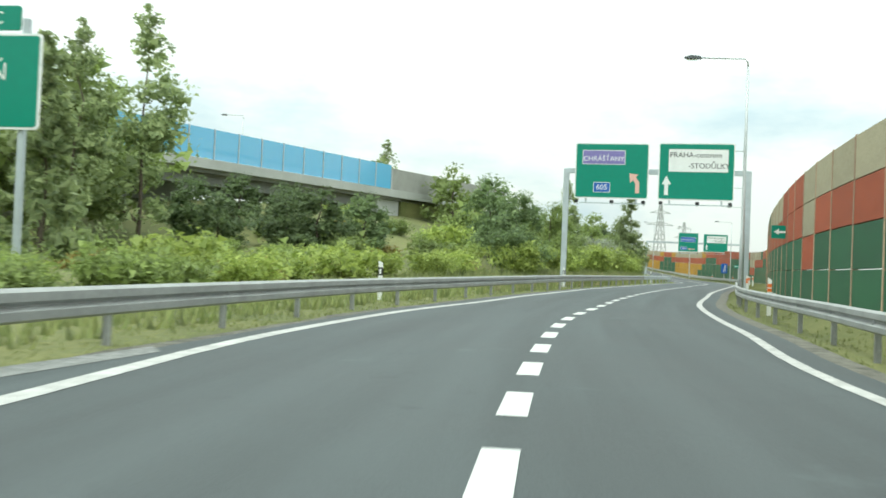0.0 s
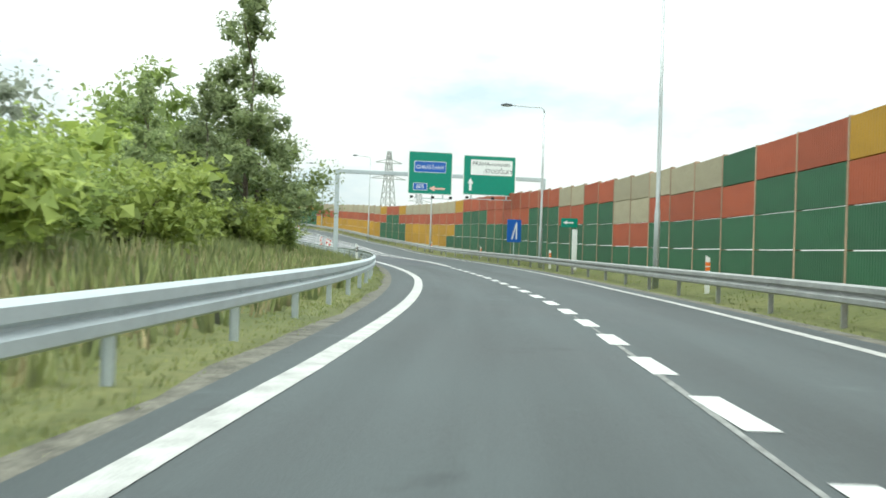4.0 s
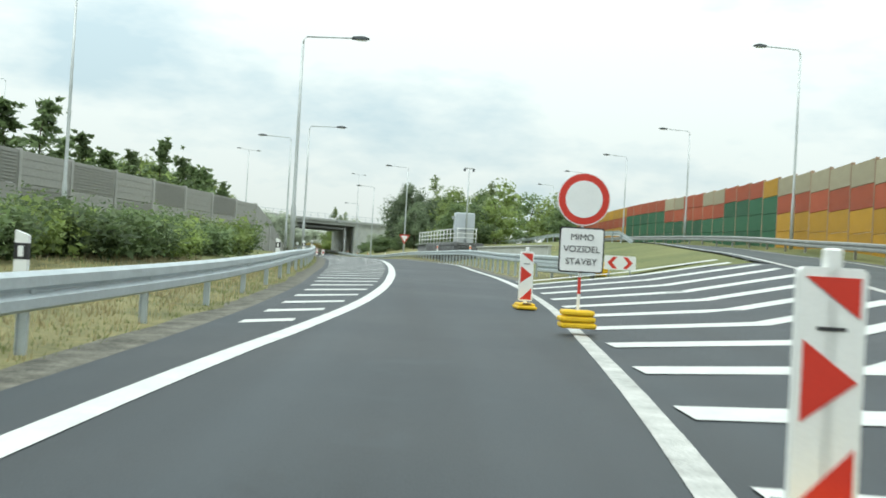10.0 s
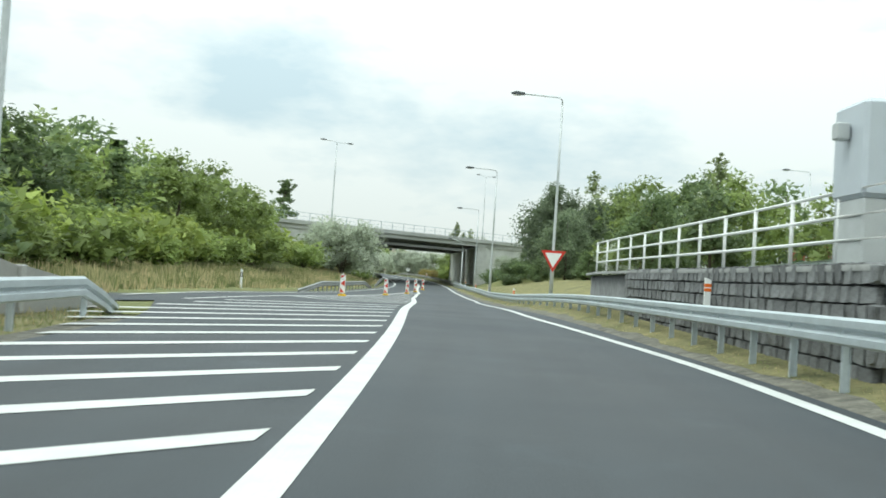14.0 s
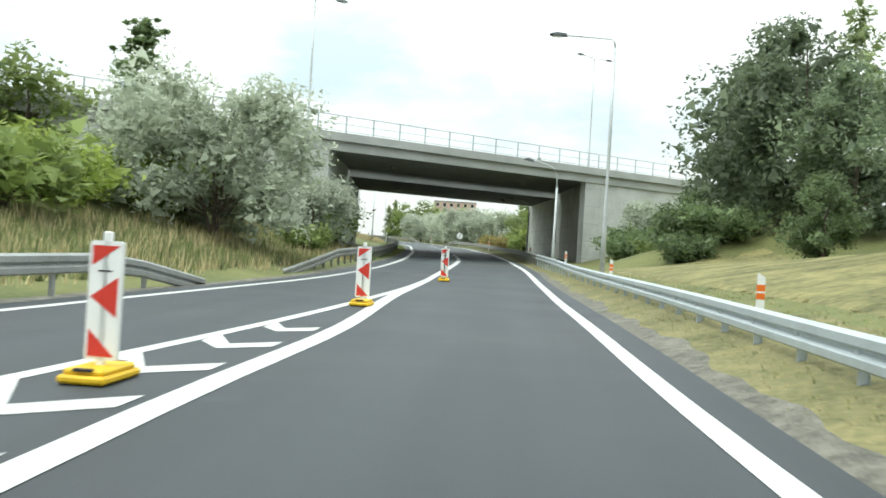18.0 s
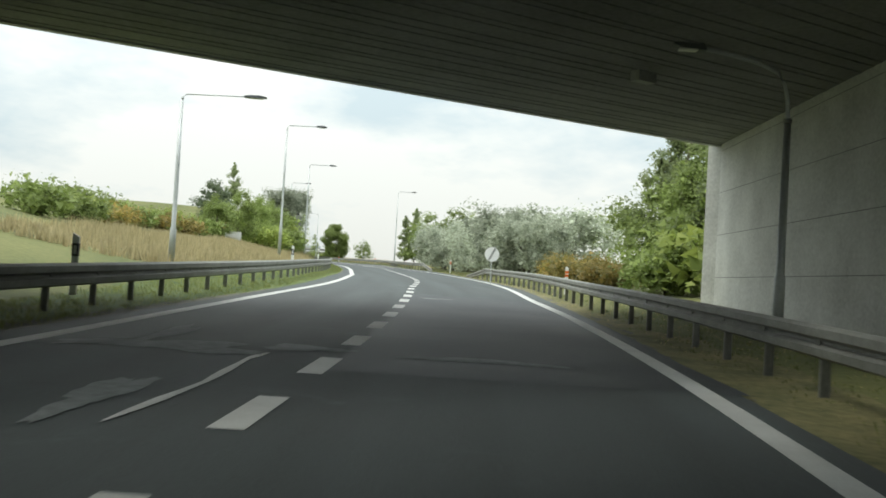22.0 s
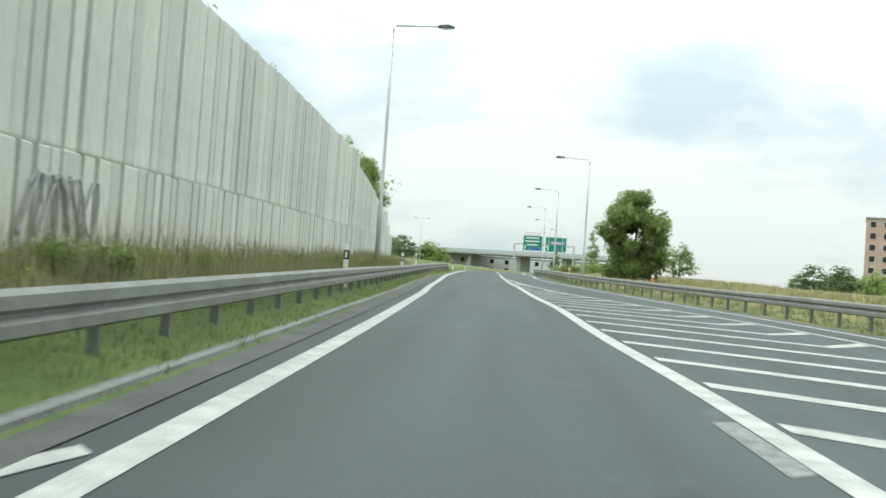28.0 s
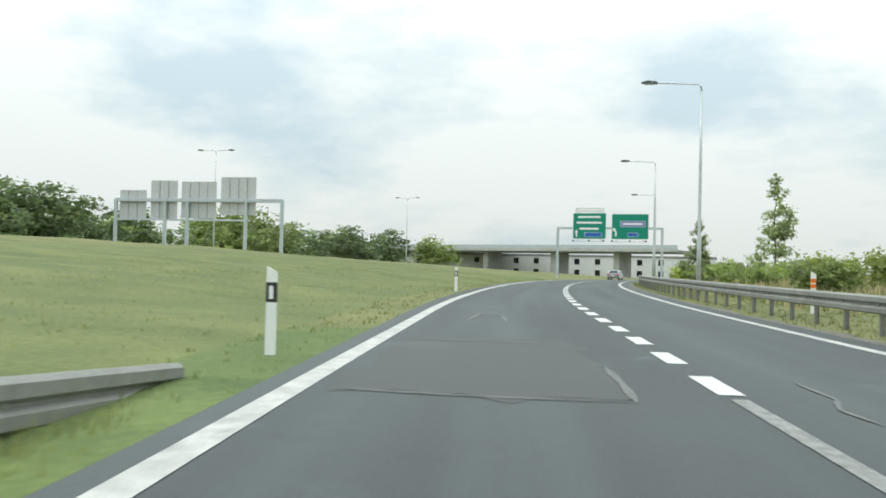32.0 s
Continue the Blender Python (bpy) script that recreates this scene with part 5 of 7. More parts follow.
# sprayed scribble on the abutment, lamp boxes under the decks
def scribble(origin, along_dir, up, loops, size, parent, mat="lamp_head", seed=1):
    rng = random.Random(seed)
    for k in range(loops):
        c = origin + along_dir * (size * 0.75 * k)
        pts = []
        for i in range(11):
            a = i / 10 * 6.0 + k
            pts.append(c + along_dir * (size * 0.42 * math.cos(a) * (0.6 + 0.5 * rng.random())) + up * (size * (0.7 + 0.65 * math.sin(a * 1.3) * (0.7 + 0.4 * rng.random()))))
        part("graffiti_stroke", tube(bmesh.new(), pts, 0.03, 4), M[mat], parent)


FACE = SL - NL
FACE.z = 0
FACE.normalize()
scribble(NL + LONG * 0.215 + FACE * 2.8 + Vector((0, 0, 0.5)), FACE, Vector((0, 0, 1)), 9, 1.05, bridge, "lamp_head", 3)
scribble(NL + LONG * 0.215 + FACE * 0.8 + Vector((0, 0, 0.7)), FACE, Vector((0, 0, 1)), 3, 0.7, bridge, "car_blue", 5)
for f, g in ((0.2, 0.5), (0.75, 0.5)):
    for q0, q1, q2, q3, zz in ((NL, NR, SR, SL, 0.0), (TL, TR, FR, FL, 0.42)):
        c = q0.lerp(q1, f).lerp(q3.lerp(q2, f), g)
        z = Z_L + (Z_R - Z_L) * f - zz
        part("deck_lamp", quad_slab(bmesh.new(), [c, c + LONG * 0.5, c + LONG * 0.5 + ACROSS * 0.25, c + ACROSS * 0.25], z - 0.2, z + 0.02), M["galv_old"], bridge)
# earth behind the abutments
def fill(p0, p1, p2, p3, z, name="embankment"):
    bm = quad_slab(bmesh.new(), [p0, p1, p2, p3], at(455).z - 2, z)
    return tagged(piece(name, bm_mesh(name, bm, M["grass"])), "grassy embankment carrying the bridge road", "embankment", "", "structure")


fill(NR + LONG * 1.7 + ACROSS * 1, NR + LONG * 60 + ACROSS * 1, FR + LONG * 60 - ACROSS, FR + LONG * 1.7 - ACROSS, Z_R + 0.5)
fill(NL - LONG * 60 + ACROSS * 1, NL - LONG * 1.7 + ACROSS * 1, FL - LONG * 1.7 - ACROSS, FL - LONG * 60 - ACROSS, Z_L + 0.5)

# ---- bridge with blue screens ----
screen_bridge = thing("bridge_with_screens", "grey concrete flyover with transparent blue noise screens", "bridge", "", None, "structure")
BA, BB = Vector((-19.2, 81.5, 11.8)), Vector((-5.2, 105.5, 11.8))
bdir = (BB - BA)
bdir.z = 0
blen = bdir.length
bdir.normalize()
bn = Vector((-bdir.y, bdir.x, 0))
if bn.dot(Vector((0, 1, 0))) < 0:
    bn = -bn
bz = BB.z


def bq(u, v, z):
    return BB - bdir * u + bn * v + Vector((0, 0, z))


def bslab(u0, u1, v0, v1, z0, z1):
    return quad_slab(bmesh.new(), [bq(u0, v0, 0), bq(u1, v0, 0), bq(u1, v1, 0), bq(u0, v1, 0)], bz + z0, bz + z1)


# slab and girder carry the shade under the flyover in their dark colour
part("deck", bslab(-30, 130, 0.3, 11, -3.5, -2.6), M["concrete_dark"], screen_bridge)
part("fascia", bslab(-30, 130, -0.2, 0.5, -3.2, -2.45), M["concrete"], screen_bridge)
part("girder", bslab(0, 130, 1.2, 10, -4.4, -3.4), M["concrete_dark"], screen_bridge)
part("abutment", bslab(-3, 1.5, 0.6, 10.5, -10, -3.5), M["concrete"], screen_bridge)
for u in (26, 60, 95):
    part("pier", bslab(u, u + 1.6, 2.0, 9.0, -14, -4.3), M["concrete"], screen_bridge)
for i in range(34):
    u0, u1 = i * 2.9 + 0.06, i * 2.9 + 2.84
    part("screen_pane", bslab(u0, u1, 0.0, 0.03, -2.4, 0.0), M["blue_glass"], screen_bridge)
    part("screen_post", bslab(u1, u1 + 0.1, -0.06, 0.1, -2.5, 0.05), M["galvanised"], screen_bridge)
part("guard_bar", bslab(-2, 100, 0.5, 0.6, -1.75, -1.55), M["galvanised"], screen_bridge)
part("wall_panel", bslab(-26, -0.2, 0.0, 0.2, -2.5, -0.3), M["concrete_panel"], screen_bridge)
piece("bank", bm_mesh("bank", bslab(-40, -2.5, 0.3, 11, -9, -3.2), M["grass"]), screen_bridge)

# ---- sign gantries ----
def gantry(s, d0, d1, beam_h, turn, label, hf=0.0, mat="galvanised"):
    g = thing("sign_gantry", label, "sign gantry", "", set_at(s, 0, hf, turn))
    for d in (d0, d1):
        bm = bmesh.new()
        box(bm, d - 0.16, d + 0.16, -0.16, 0.16, -0.8, beam_h + 0.12, bevel=0.02)
        part("post", bm, M[mat], g)
        part("base_plate", boxed(d - 0.3, d + 0.3, -0.3, 0.3, -0.02, 0.04, bevel=0.01), M[mat], g)
    part("beam", boxed(d0, d1, -0.15, 0.15, beam_h - 0.16, beam_h + 0.14, bevel=0.02), M[mat], g)
    return g


def panel_sign(g, x0, x1, z0, z1, y=-0.32):
    plate = part("sign_panel", prism(bmesh.new(), rounded(x0, x1, z0, z1, 0.12), y, y + 0.05), M["sign_white"], g)
    part("sign_field", prism(bmesh.new(), rounded(x0 + 0.07, x1 - 0.07, z0 + 0.07, z1 - 0.07, 0.09), y - 0.006, y + 0.002), M["sign_green"], plate)
    for x in (x0 + 0.7, x1 - 0.7):
        part("bracket", boxed(x - 0.05, x + 0.05, y + 0.05, -0.1, z0 - 0.3, z1), M["galvanised"], g)
    part("lamp_rail", boxed(x0 + 0.4, x1 - 0.1, y - 0.75, y - 0.69, z0 - 0.36, z0 - 0.3), M["galvanised"], g)
    for x in (x0 + 0.1, (x0 + x1) / 2, x1 - 0.35):
        part("sign_lamp", boxed(x, x + 0.22, y - 0.82, y - 0.58, z0 - 0.32, z0 - 0.14, bevel=0.03), M["black"], g)
        part("lamp_arm", boxed(x + 0.08, x + 0.12, y - 0.7, -0.05, z0 - 0.36, z0 - 0.31), M["galvanised"], g)
    return plate


def plate_on(parent, x0, x1, z0, z1, y, mat, name="sign_plate", rim=None):
    if rim:
        part(name, prism(bmesh.new(), rounded(x0 - 0.035, x1 + 0.035, z0 - 0.035, z1 + 0.035, 0.07), y + 0.002, y + 0.01), M[rim], parent)
    return part(name, prism(bmesh.new(), rounded(x0, x1, z0, z1, 0.05), y - 0.004, y + 0.006), M[mat], parent)


def arrow(parent, x, z, size, y, mat, bent=0):
    """A straight-on arrow, or one that bends to the left."""
    bm = bmesh.new()
    w = 0.1 * size
    if not bent:
        prism(bm, [(x - w, z), (x + w, z), (x + w, z + size * 0.6), (x - w, z + size * 0.6)], y - 0.004, y + 0.004)
        prism(bm, [(x - 0.24 * size, z + size * 0.55), (x + 0.24 * size, z + size * 0.55), (x, z + size)], y - 0.004, y + 0.004)
    elif bent == 1:
        prism(bm, [(x - w, z), (x + w, z), (x + w, z + size * 0.55), (x - w, z + size * 0.5)], y - 0.004, y + 0.004)
        prism(bm, [(x - w, z + size * 0.5), (x + w, z + size * 0.55), (x - 0.1 * size, z + size * 0.82), (x - 0.26 * size, z + size * 0.68)], y - 0.004, y + 0.004)
        prism(bm, [(x - 0.42 * size, z + size), (x - 0.36 * size, z + size * 0.52), (x + 0.04 * size, z + size * 0.94)], y - 0.004, y + 0.004)
    else:
        prism(bm, [(x - size * 0.5, z + size * 0.2), (x + size * 0.5, z + size * 0.2), (x + size * 0.5, z + size * 0.36), (x - size * 0.5, z + size * 0.36)], y - 0.004, y + 0.004)
        prism(bm, [(x - size, z + size * 0.28), (x - size * 0.45, z + size * 0.02), (x - size * 0.45, z + size * 0.54)], y - 0.004, y + 0.004)
    return part("arrow", bm, M[mat], parent)


g1 = gantry(64, -4.25, 6.5, 7.15, 3, "galvanised portal gantry with two green direction signs")
a = panel_sign(g1, -3.72, 0.7, 5.45, 8.82)
plate_on(a, -3.25, -0.75, 7.55, 8.35, -0.335, "sign_purple", rim="sign_white")
words("CHRÁŠŤANY", 0.42, M["sign_white"], a, -2.0, -0.345, 7.85)
plate_on(a, -2.55, -1.6, 5.85, 6.4, -0.335, "sign_blue", rim="sign_white")
words("605", 0.46, M["sign_white"], a, -2.07, -0.345, 6.12)
arrow(a, 0.05, 5.8, 1.2, -0.335, "sign_pink", 1)
b = panel_sign(g1, 1.26, 5.68, 5.45, 8.88)
plate_on(b, 1.85, 5.3, 7.15, 8.5, -0.335, "sign_white")
words("PRAHA-centrum", 0.44, M["black"], b, 3.42, -0.345, 8.15)
words("-STODŮLKY", 0.44, M["black"], b, 4.2, -0.345, 7.5)
arrow(b, 1.75, 5.75, 1.15, -0.335, "sign_white")

g2 = gantry(187.3, -4.17, 12.2, 6.6, 2, "galvanised portal gantry with green exit signs")
a = panel_sign(g2, 1.25, 4.75, 5.05, 8.4)
plate_on(a, 1.75, 4.2, 6.8, 7.6, -0.335, "sign_blue", rim="sign_white")
words("CHRÁŠŤANY", 0.38, M["sign_white"], a, 2.97, -0.345, 7.15)
plate_on(a, 1.7, 2.75, 5.4, 5.9, -0.335, "sign_blue", rim="sign_white")
words("605", 0.42, M["sign_white"], a, 2.22, -0.345, 5.65)
arrow(a, 3.75, 5.3, 0.85, -0.335, "sign_pink", 2)
b = panel_sign(g2, 5.6, 9.85, 5.15, 8.3)
plate_on(b, 6.2, 9.55, 6.75, 7.95, -0.335, "sign_white")
words("PRAHA-centrum", 0.44, M["black"], b, 7.85, -0.345, 7.62)
words("-STODŮLKY", 0.44, M["black"], b, 8.4, -0.345, 7.05)
arrow(b, 6.2, 5.5, 1.0, -0.335, "sign_white")

g3 = gantry(822, -6.3, 7.6, 6.9, -4, "galvanised portal gantry with green direction signs before the overpass")
a = panel_sign(g3, -4.2, 0.3, 5.4, 8.9)
plate_on(a, -3.8, -0.1, 9.0, 9.5, -0.32, "sign_white", rim="black")
for k, (z, w) in enumerate(((8.35, 3.0), (7.6, 3.4), (6.8, 2.6))):
    plate_on(a, -2.0 - w / 2, -2.0 + w / 2, z - 0.13, z + 0.13, -0.34, "sign_white", "lettering_bar")
plate_on(a, -2.6, -0.3, 5.75, 6.25, -0.335, "sign_blue", rim="sign_white")
arrow(a, -3.7, 5.7, 1.0, -0.335, "sign_white")
b = panel_sign(g3, 1.0, 5.9, 5.4, 8.8)
plate_on(b, 2.2, 5.4, 7.1, 7.8, -0.335, "sign_purple", rim="sign_white")
plate_on(b, 2.5, 5.1, 7.33, 7.57, -0.345, "sign_white", "lettering_bar")
plate_on(b, 3.2, 4.5, 5.8, 6.25, -0.335, "sign_blue", rim="sign_white")
arrow(b, 1.6, 5.8, 1.1, -0.335, "sign_white", 1)

# ---- far overpass ----
overpass = thing("overpass_far", "long grey concrete overpass on slim piers", "bridge", "", set_at(935, 0, 0.5, -14), "structure")
# dark slab colour includes the shade below the overpass
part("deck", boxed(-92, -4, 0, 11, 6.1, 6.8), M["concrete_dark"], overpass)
part("fascia", boxed(-92, -4, -0.3, 0.2, 6.4, 7.2), M["concrete"], overpass)
part("parapet", boxed(-92, -4, -0.1, 0.0, 7.2, 8.0), M["galvanised"], overpass)
for x in (-79, -60, -39, -21):
    part("pier", boxed(x - 0.8, x + 0.8, 2, 9, -2, 6.1, bevel=0.1), M["concrete"], overpass)
part("abutment", boxed(-98, -88, 0.5, 10.5, -2, 6.0), M["concrete"], overpass)

# ---- street lamps ----
def street_lamp(height=10.3, arm=2.0, double=False, label="slim galvanised street lamp with a flat dark head"):
    lamp = thing("street_lamp", label, "street lamp", "street lamps")
    part("pole", tube(bmesh.new(), [(0, 0, -0.4), (0, 0, 2.6), (0, 0, 2.75), (0, 0, height * 0.62), (0, 0, height - 0.35)], [0.11, 0.10, 0.075, 0.065, 0.05], 10), M["pole"], lamp, smooth=True)
    part("door_plate", boxed(-0.05, 0.05, -0.118, -0.09, 0.6, 1.0, bevel=0.008), M["galv_old"], lamp)
    for sg in ((1, -1) if double else (1,)):
        pts = [(0, 0, height - 0.4), (-sg * 0.02, 0, height - 0.15), (-sg * 0.14, 0, height), (-sg * arm * 0.6, 0, height + 0.04), (-sg * arm, 0, height + 0.07)]
        part("arm", tube(bmesh.new(), pts, 0.035, 8), M["pole"], lamp, smooth=True)
        bm = bmesh.new()
        x = -sg * arm
        prism(bm, [(x + sg * 0.1, height + 0.02), (x + sg * 0.05, height + 0.13), (x - sg * 0.35, height + 0.17), (x - sg * 0.6, height + 0.10), (x - sg * 0.62, height + 0.05), (x - sg * 0.3, height)], -0.13, 0.13)
        bmesh.ops.bevel(bm, geom=list(bm.edges), offset=0.015, segments=1, affect="EDGES")
        head = part("lamp_head", bm, M["lamp_head"], lamp)
        part("lens", boxed(min(x - sg * 0.1, x - sg * 0.5), max(x - sg * 0.1, x - sg * 0.5), -0.1, 0.1, height - 0.02, height + 0.012, bevel=0.01), M["sign_white"], head)
    return lamp


def underpass_lamp():
    """A short pole with a stouter foot and a bent neck that reaches under the deck."""
    lamp = thing("underpass_lamp", "short grey lamp post with a bent neck under the bridge", "street lamp", "underpass lamps")
    part("pole", tube(bmesh.new(), [(0, 0, -0.4), (0, 0, 1.2), (0, 0, 1.25), (0, 0, 4.13)], [0.11, 0.11, 0.085, 0.07], 10), M["pole"], lamp, smooth=True)
    part("collar", tube(bmesh.new(), [(0, 0, 4.08), (0, 0, 4.16)], 0.085, 10), M["galv_old"], lamp, smooth=True)
    part("arm", tube(bmesh.new(), [(0, 0, 4.1), (-0.02, 0, 4.5), (-0.08, 0, 4.8), (-0.22, 0, 5.02), (-0.6, 0, 5.18), (-1.2, 0, 5.32), (-1.7, 0, 5.4)], 0.04, 8), M["pole"], lamp, smooth=True)
    bm = prism(bmesh.new(), [(-1.6, 5.34), (-1.65, 5.46), (-2.0, 5.52), (-2.2, 5.46), (-2.22, 5.42), (-2.0, 5.36)], -0.13, 0.13)
    head = part("lamp_head", bm, M["lamp_head"], lamp)
    part("lens", boxed(-2.1, -1.75, -0.1, 0.1, 5.33, 5.37, bevel=0.01), M["sign_white"], head)
    return lamp


LAMP = street_lamp()
LAMP_TWIN = street_lamp(11.5, 1.6, True, "tall twin-armed street lamp beside the bridge road")
used = set()


def put_lamp(s, d, h=0.0, turn=0.0, twin=False, scale=1.0):
    """turn 0: the arm reaches to the left of the drive."""
    src = LAMP_TWIN if twin else LAMP
    m = set_at(s, d, h, turn)
    if src.name in used:
        ob = copy_thing(src, m)
    else:
        used.add(src.name)
        ob = src
        ob.matrix_basis = m
    if scale != 1.0:
        ob.scale = (1, 1, scale)
    return ob


for s, d, k in ((45.25, 5.84, 0.99), (78.5, 6.18, 0.98), (109.75, 5.94, 0.965), (140.75, 6.48, 0.98)):
    put_lamp(s, d, RISE(s), 0, scale=k)
for s, k in ((167, 0.92), (213, 1.0), (246, 1.1), (280, 1.07)):
    put_lamp(s, WALL(s) - (1.7 if s < 250 else 0.6), RISE(s), 0, scale=k)
for s, k in ((307, 0.905), (332, 0.912), (358, 0.96), (386, 0.97)):
    put_lamp(s, WALL(s) - 1.0, RISE(s), 0, scale=k)
put_lamp(266, -13.6, 0.2, 0, scale=1.0)
for s, d, h in ((235, -4.85, 0), (266.3, -4.75, 0.1), (299.0, -6.43, 0.1)):
    put_lamp(s, d, h, 180, scale=0.95 if s < 240 else 0.88)
put_lamp(308.6, -8.05, 0.1, 0, scale=0.89)
put_lamp(343.7, 4.75, 0, 0, scale=1.04)
put_lamp(377, 3.65, 0, 0, scale=1.04)
put_lamp(414, 4.2, 0, 0, scale=0.95)
UNDER = underpass_lamp()
UNDER.matrix_basis = set_at(470, 5.8, 0)
put_lamp(483, -8.7, 0.1, 180, scale=0.55)
copy_thing(UNDER, set_at(440, 4.3, 0)).scale = (1, 1, 1.26)
for s, d, h in ((520.5, -8.0, 0.5), (554, -5.2, 0.8), (590, -4.68, 0.6), (628, -4.45, 0.6)):
    put_lamp(s, d, h, 180, scale=0.86 if s < 560 else 1.01 if s == 628 else 0.93)
put_lamp(596, 10.75, 0, 180, scale=1.02)
for s in (661.5, 695, 728.5, 762, 796):
    put_lamp(s, EDGE_R(s) + 1.85, 0, 0, scale=0.9)
for x, y, z, r in ((-24, 455, 12.6, 60), (-46.9, 443.3, 12.9, 60), (10, 470, 11, 60), (-80, 420, 11, 60)):
    ob = put_lamp(0, 0, twin=True)
    ob.matrix_basis = pose(x, y, z, 0, 0, r)
    if x == -46.9:
        ob.scale = (1.5, 1.5, 1.29)
for s, d, h in ((700, -75, 2), (740, -48, 3), (790, -40, 2), (850, -38, 1.5), (215, -30, 0), (260, -40, 0), (330, -36, 5), (60, -52, 4), (100, -46, 6)):
    put_lamp(s, d, h, 0, twin=s > 600)

# ---- trees and shrubs ----
def leaf_cloud(rng, centres, count, size, squash=1.0):
    """Many small leaf sprays gathered round the given clump centres."""
    verts, faces = [], []
    for _ in range(count):
        c, r = centres[rng.randrange(len(centres))]
        v = Vector((rng.gauss(0, 1), rng.gauss(0, 1), rng.gauss(0, 1)))
        v = v.normalized() * r * (0.35 + 0.75 * rng.random() ** 0.5)
        v.z *= squash
        q = Vector(c) + v
        a = Vector((rng.gauss(0, 1), rng.gauss(0, 1), rng.gauss(0, 0.6))).normalized()
        b = a.orthogonal().normalized()
        b = (Matrix.Rotation(rng.random() * 6.28, 3, a) @ b)
        k = size * (0.6 + 0.8 * rng.random())
        n = len(verts)
        verts += [q - a * k * 1.1 - b * k * 0.25, q + b * k * 0.62, q + a * k * 1.1 - b * k * 0.25]
        faces.append((n, n + 1, n + 2))
    # bigger sprays deep inside close the crown
    for _ in range(count // 6):
        c, r = centres[rng.randrange(len(centres))]
        q = Vector(c) * 0.96 + Vector((rng.gauss(0, 0.3), rng.gauss(0, 0.3), rng.gauss(0, 0.28))) * r
        a = Vector((rng.gauss(0, 1), rng.gauss(0, 1), rng.gauss(0, 0.5))).normalized()
        b = Matrix.Rotation(rng.random() * 6.28, 3, a) @ a.orthogonal().normalized()
        k = min(size * 2.6, r * 0.5)
        n = len(verts)
        verts += [q - a * k - b * k * 0.5, q + b * k * 0.8, q + a * k - b * k * 0.5]
        faces.append((n, n + 1, n + 2))
    return verts, faces


def plant(name, label, category, height, spread, leaf, seed, leaves=2600, size=0.2, kind="round", trunk=0.12):
    rng = random.Random(seed)
    t = thing(name, label, category, "")
    bm = bmesh.new()
    top = height * (0.84 if kind != "shrub" else 0.5)
    stems = 1 if kind in ("round", "tall", "cone") else 4
    centres = []
    for k in range(stems):
        lean = 0 if stems == 1 else spread * 0.22
        a = rng.random() * 6.28
        pts, rad = [], []
        for i in range(6):
            u = i / 5
            pts.append((math.cos(a) * lean * u + rng.gauss(0, 0.02) * height * u, math.sin(a) * lean * u + rng.gauss(0, 0.02) * height * u, -0.3 + (top + 0.3) * u))
            rad.append(trunk * (1 - 0.85 * u) / stems ** 0.5)
        first_stem = len(bm.verts)
        tube(bm, pts, rad, 6 if stems == 1 else 5)
        bm.verts.ensure_lookup_table()
        if k:
            bm.faces.new((bm.verts[0], bm.verts[first_stem], bm.verts[first_stem + 1]))
        limbs = {"round": 16, "tall": 20, "cone": 44, "shrub": 7, "willow": 15}[kind]
        for j in range(limbs):
            u = {"round": 0.08, "tall": 0.12, "cone": 0.1, "shrub": 0.1, "willow": 0.15}[kind] + rng.random() * (0.72 if kind != "cone" else 0.92)
            u = min(u, 0.98)
            i = min(4, int(u * 5))
            base = Vector(pts[i]).lerp(Vector(pts[i + 1]), u * 5 - i)
            b = rng.random() * 6.28
            reach = spread * {"round": 0.5 * math.sin(math.pi * min(1, 0.2 + u * 0.78)) + 0.06, "tall": 0.44 * (1.05 - u) ** 0.45 + 0.03, "cone": 0.46 * (1.06 - u) + 0.02, "shrub": 0.42, "willow": 0.45}[kind] * (0.6 + 0.55 * rng.random())
            rise = {"round": 0.3, "tall": 0.55, "cone": 0.05, "shrub": 0.5, "willow": 0.35}[kind] * reach
            tip = base + Vector((math.cos(b) * reach, math.sin(b) * reach, rise))
            mid = base.lerp(tip, 0.5) + Vector((0, 0, reach * 0.1))
            start = len(bm.verts)
            tube(bm, [base, mid, tip], [trunk * 0.28 * (1.1 - u), trunk * 0.16 * (1.1 - u), 0.008], 4 if stems == 1 else 3)
            bm.verts.ensure_lookup_table()
            bm.faces.new((bm.verts[first_stem + i * (6 if stems == 1 else 5)], bm.verts[start], bm.verts[start + 1]))
            rr = spread * {"round": 0.17, "tall": 0.11, "cone": 0.19 * (1.1 - u), "shrub": 0.2, "willow": 0.12}[kind] * (0.7 + 0.6 * rng.random())
            centres += [(tip, rr), (mid, rr * 0.8), (base.lerp(tip, 0.78) + Vector((rng.gauss(0, 0.3), rng.gauss(0, 0.3), rng.gauss(0, 0.2))), rr * 0.7)]
            if kind == "willow":
                centres.append((tip + Vector((math.cos(b) * 0.3, math.sin(b) * 0.3, -rr * 1.1)), rr * 0.8))
    part("trunk", bm, M["bark"], t)
    if kind == "tall":
        for _ in range(46):
            u, b = rng.random(), rng.random() * 6.28
            r = spread * 0.38 * (1.04 - u) ** 0.45 * (0.2 + 0.8 * rng.random() ** 0.5)
            centres.append(((math.cos(b) * r, math.sin(b) * r, height * (0.1 + 0.88 * u)), spread * 0.085 * (0.7 + 0.6 * rng.random())))
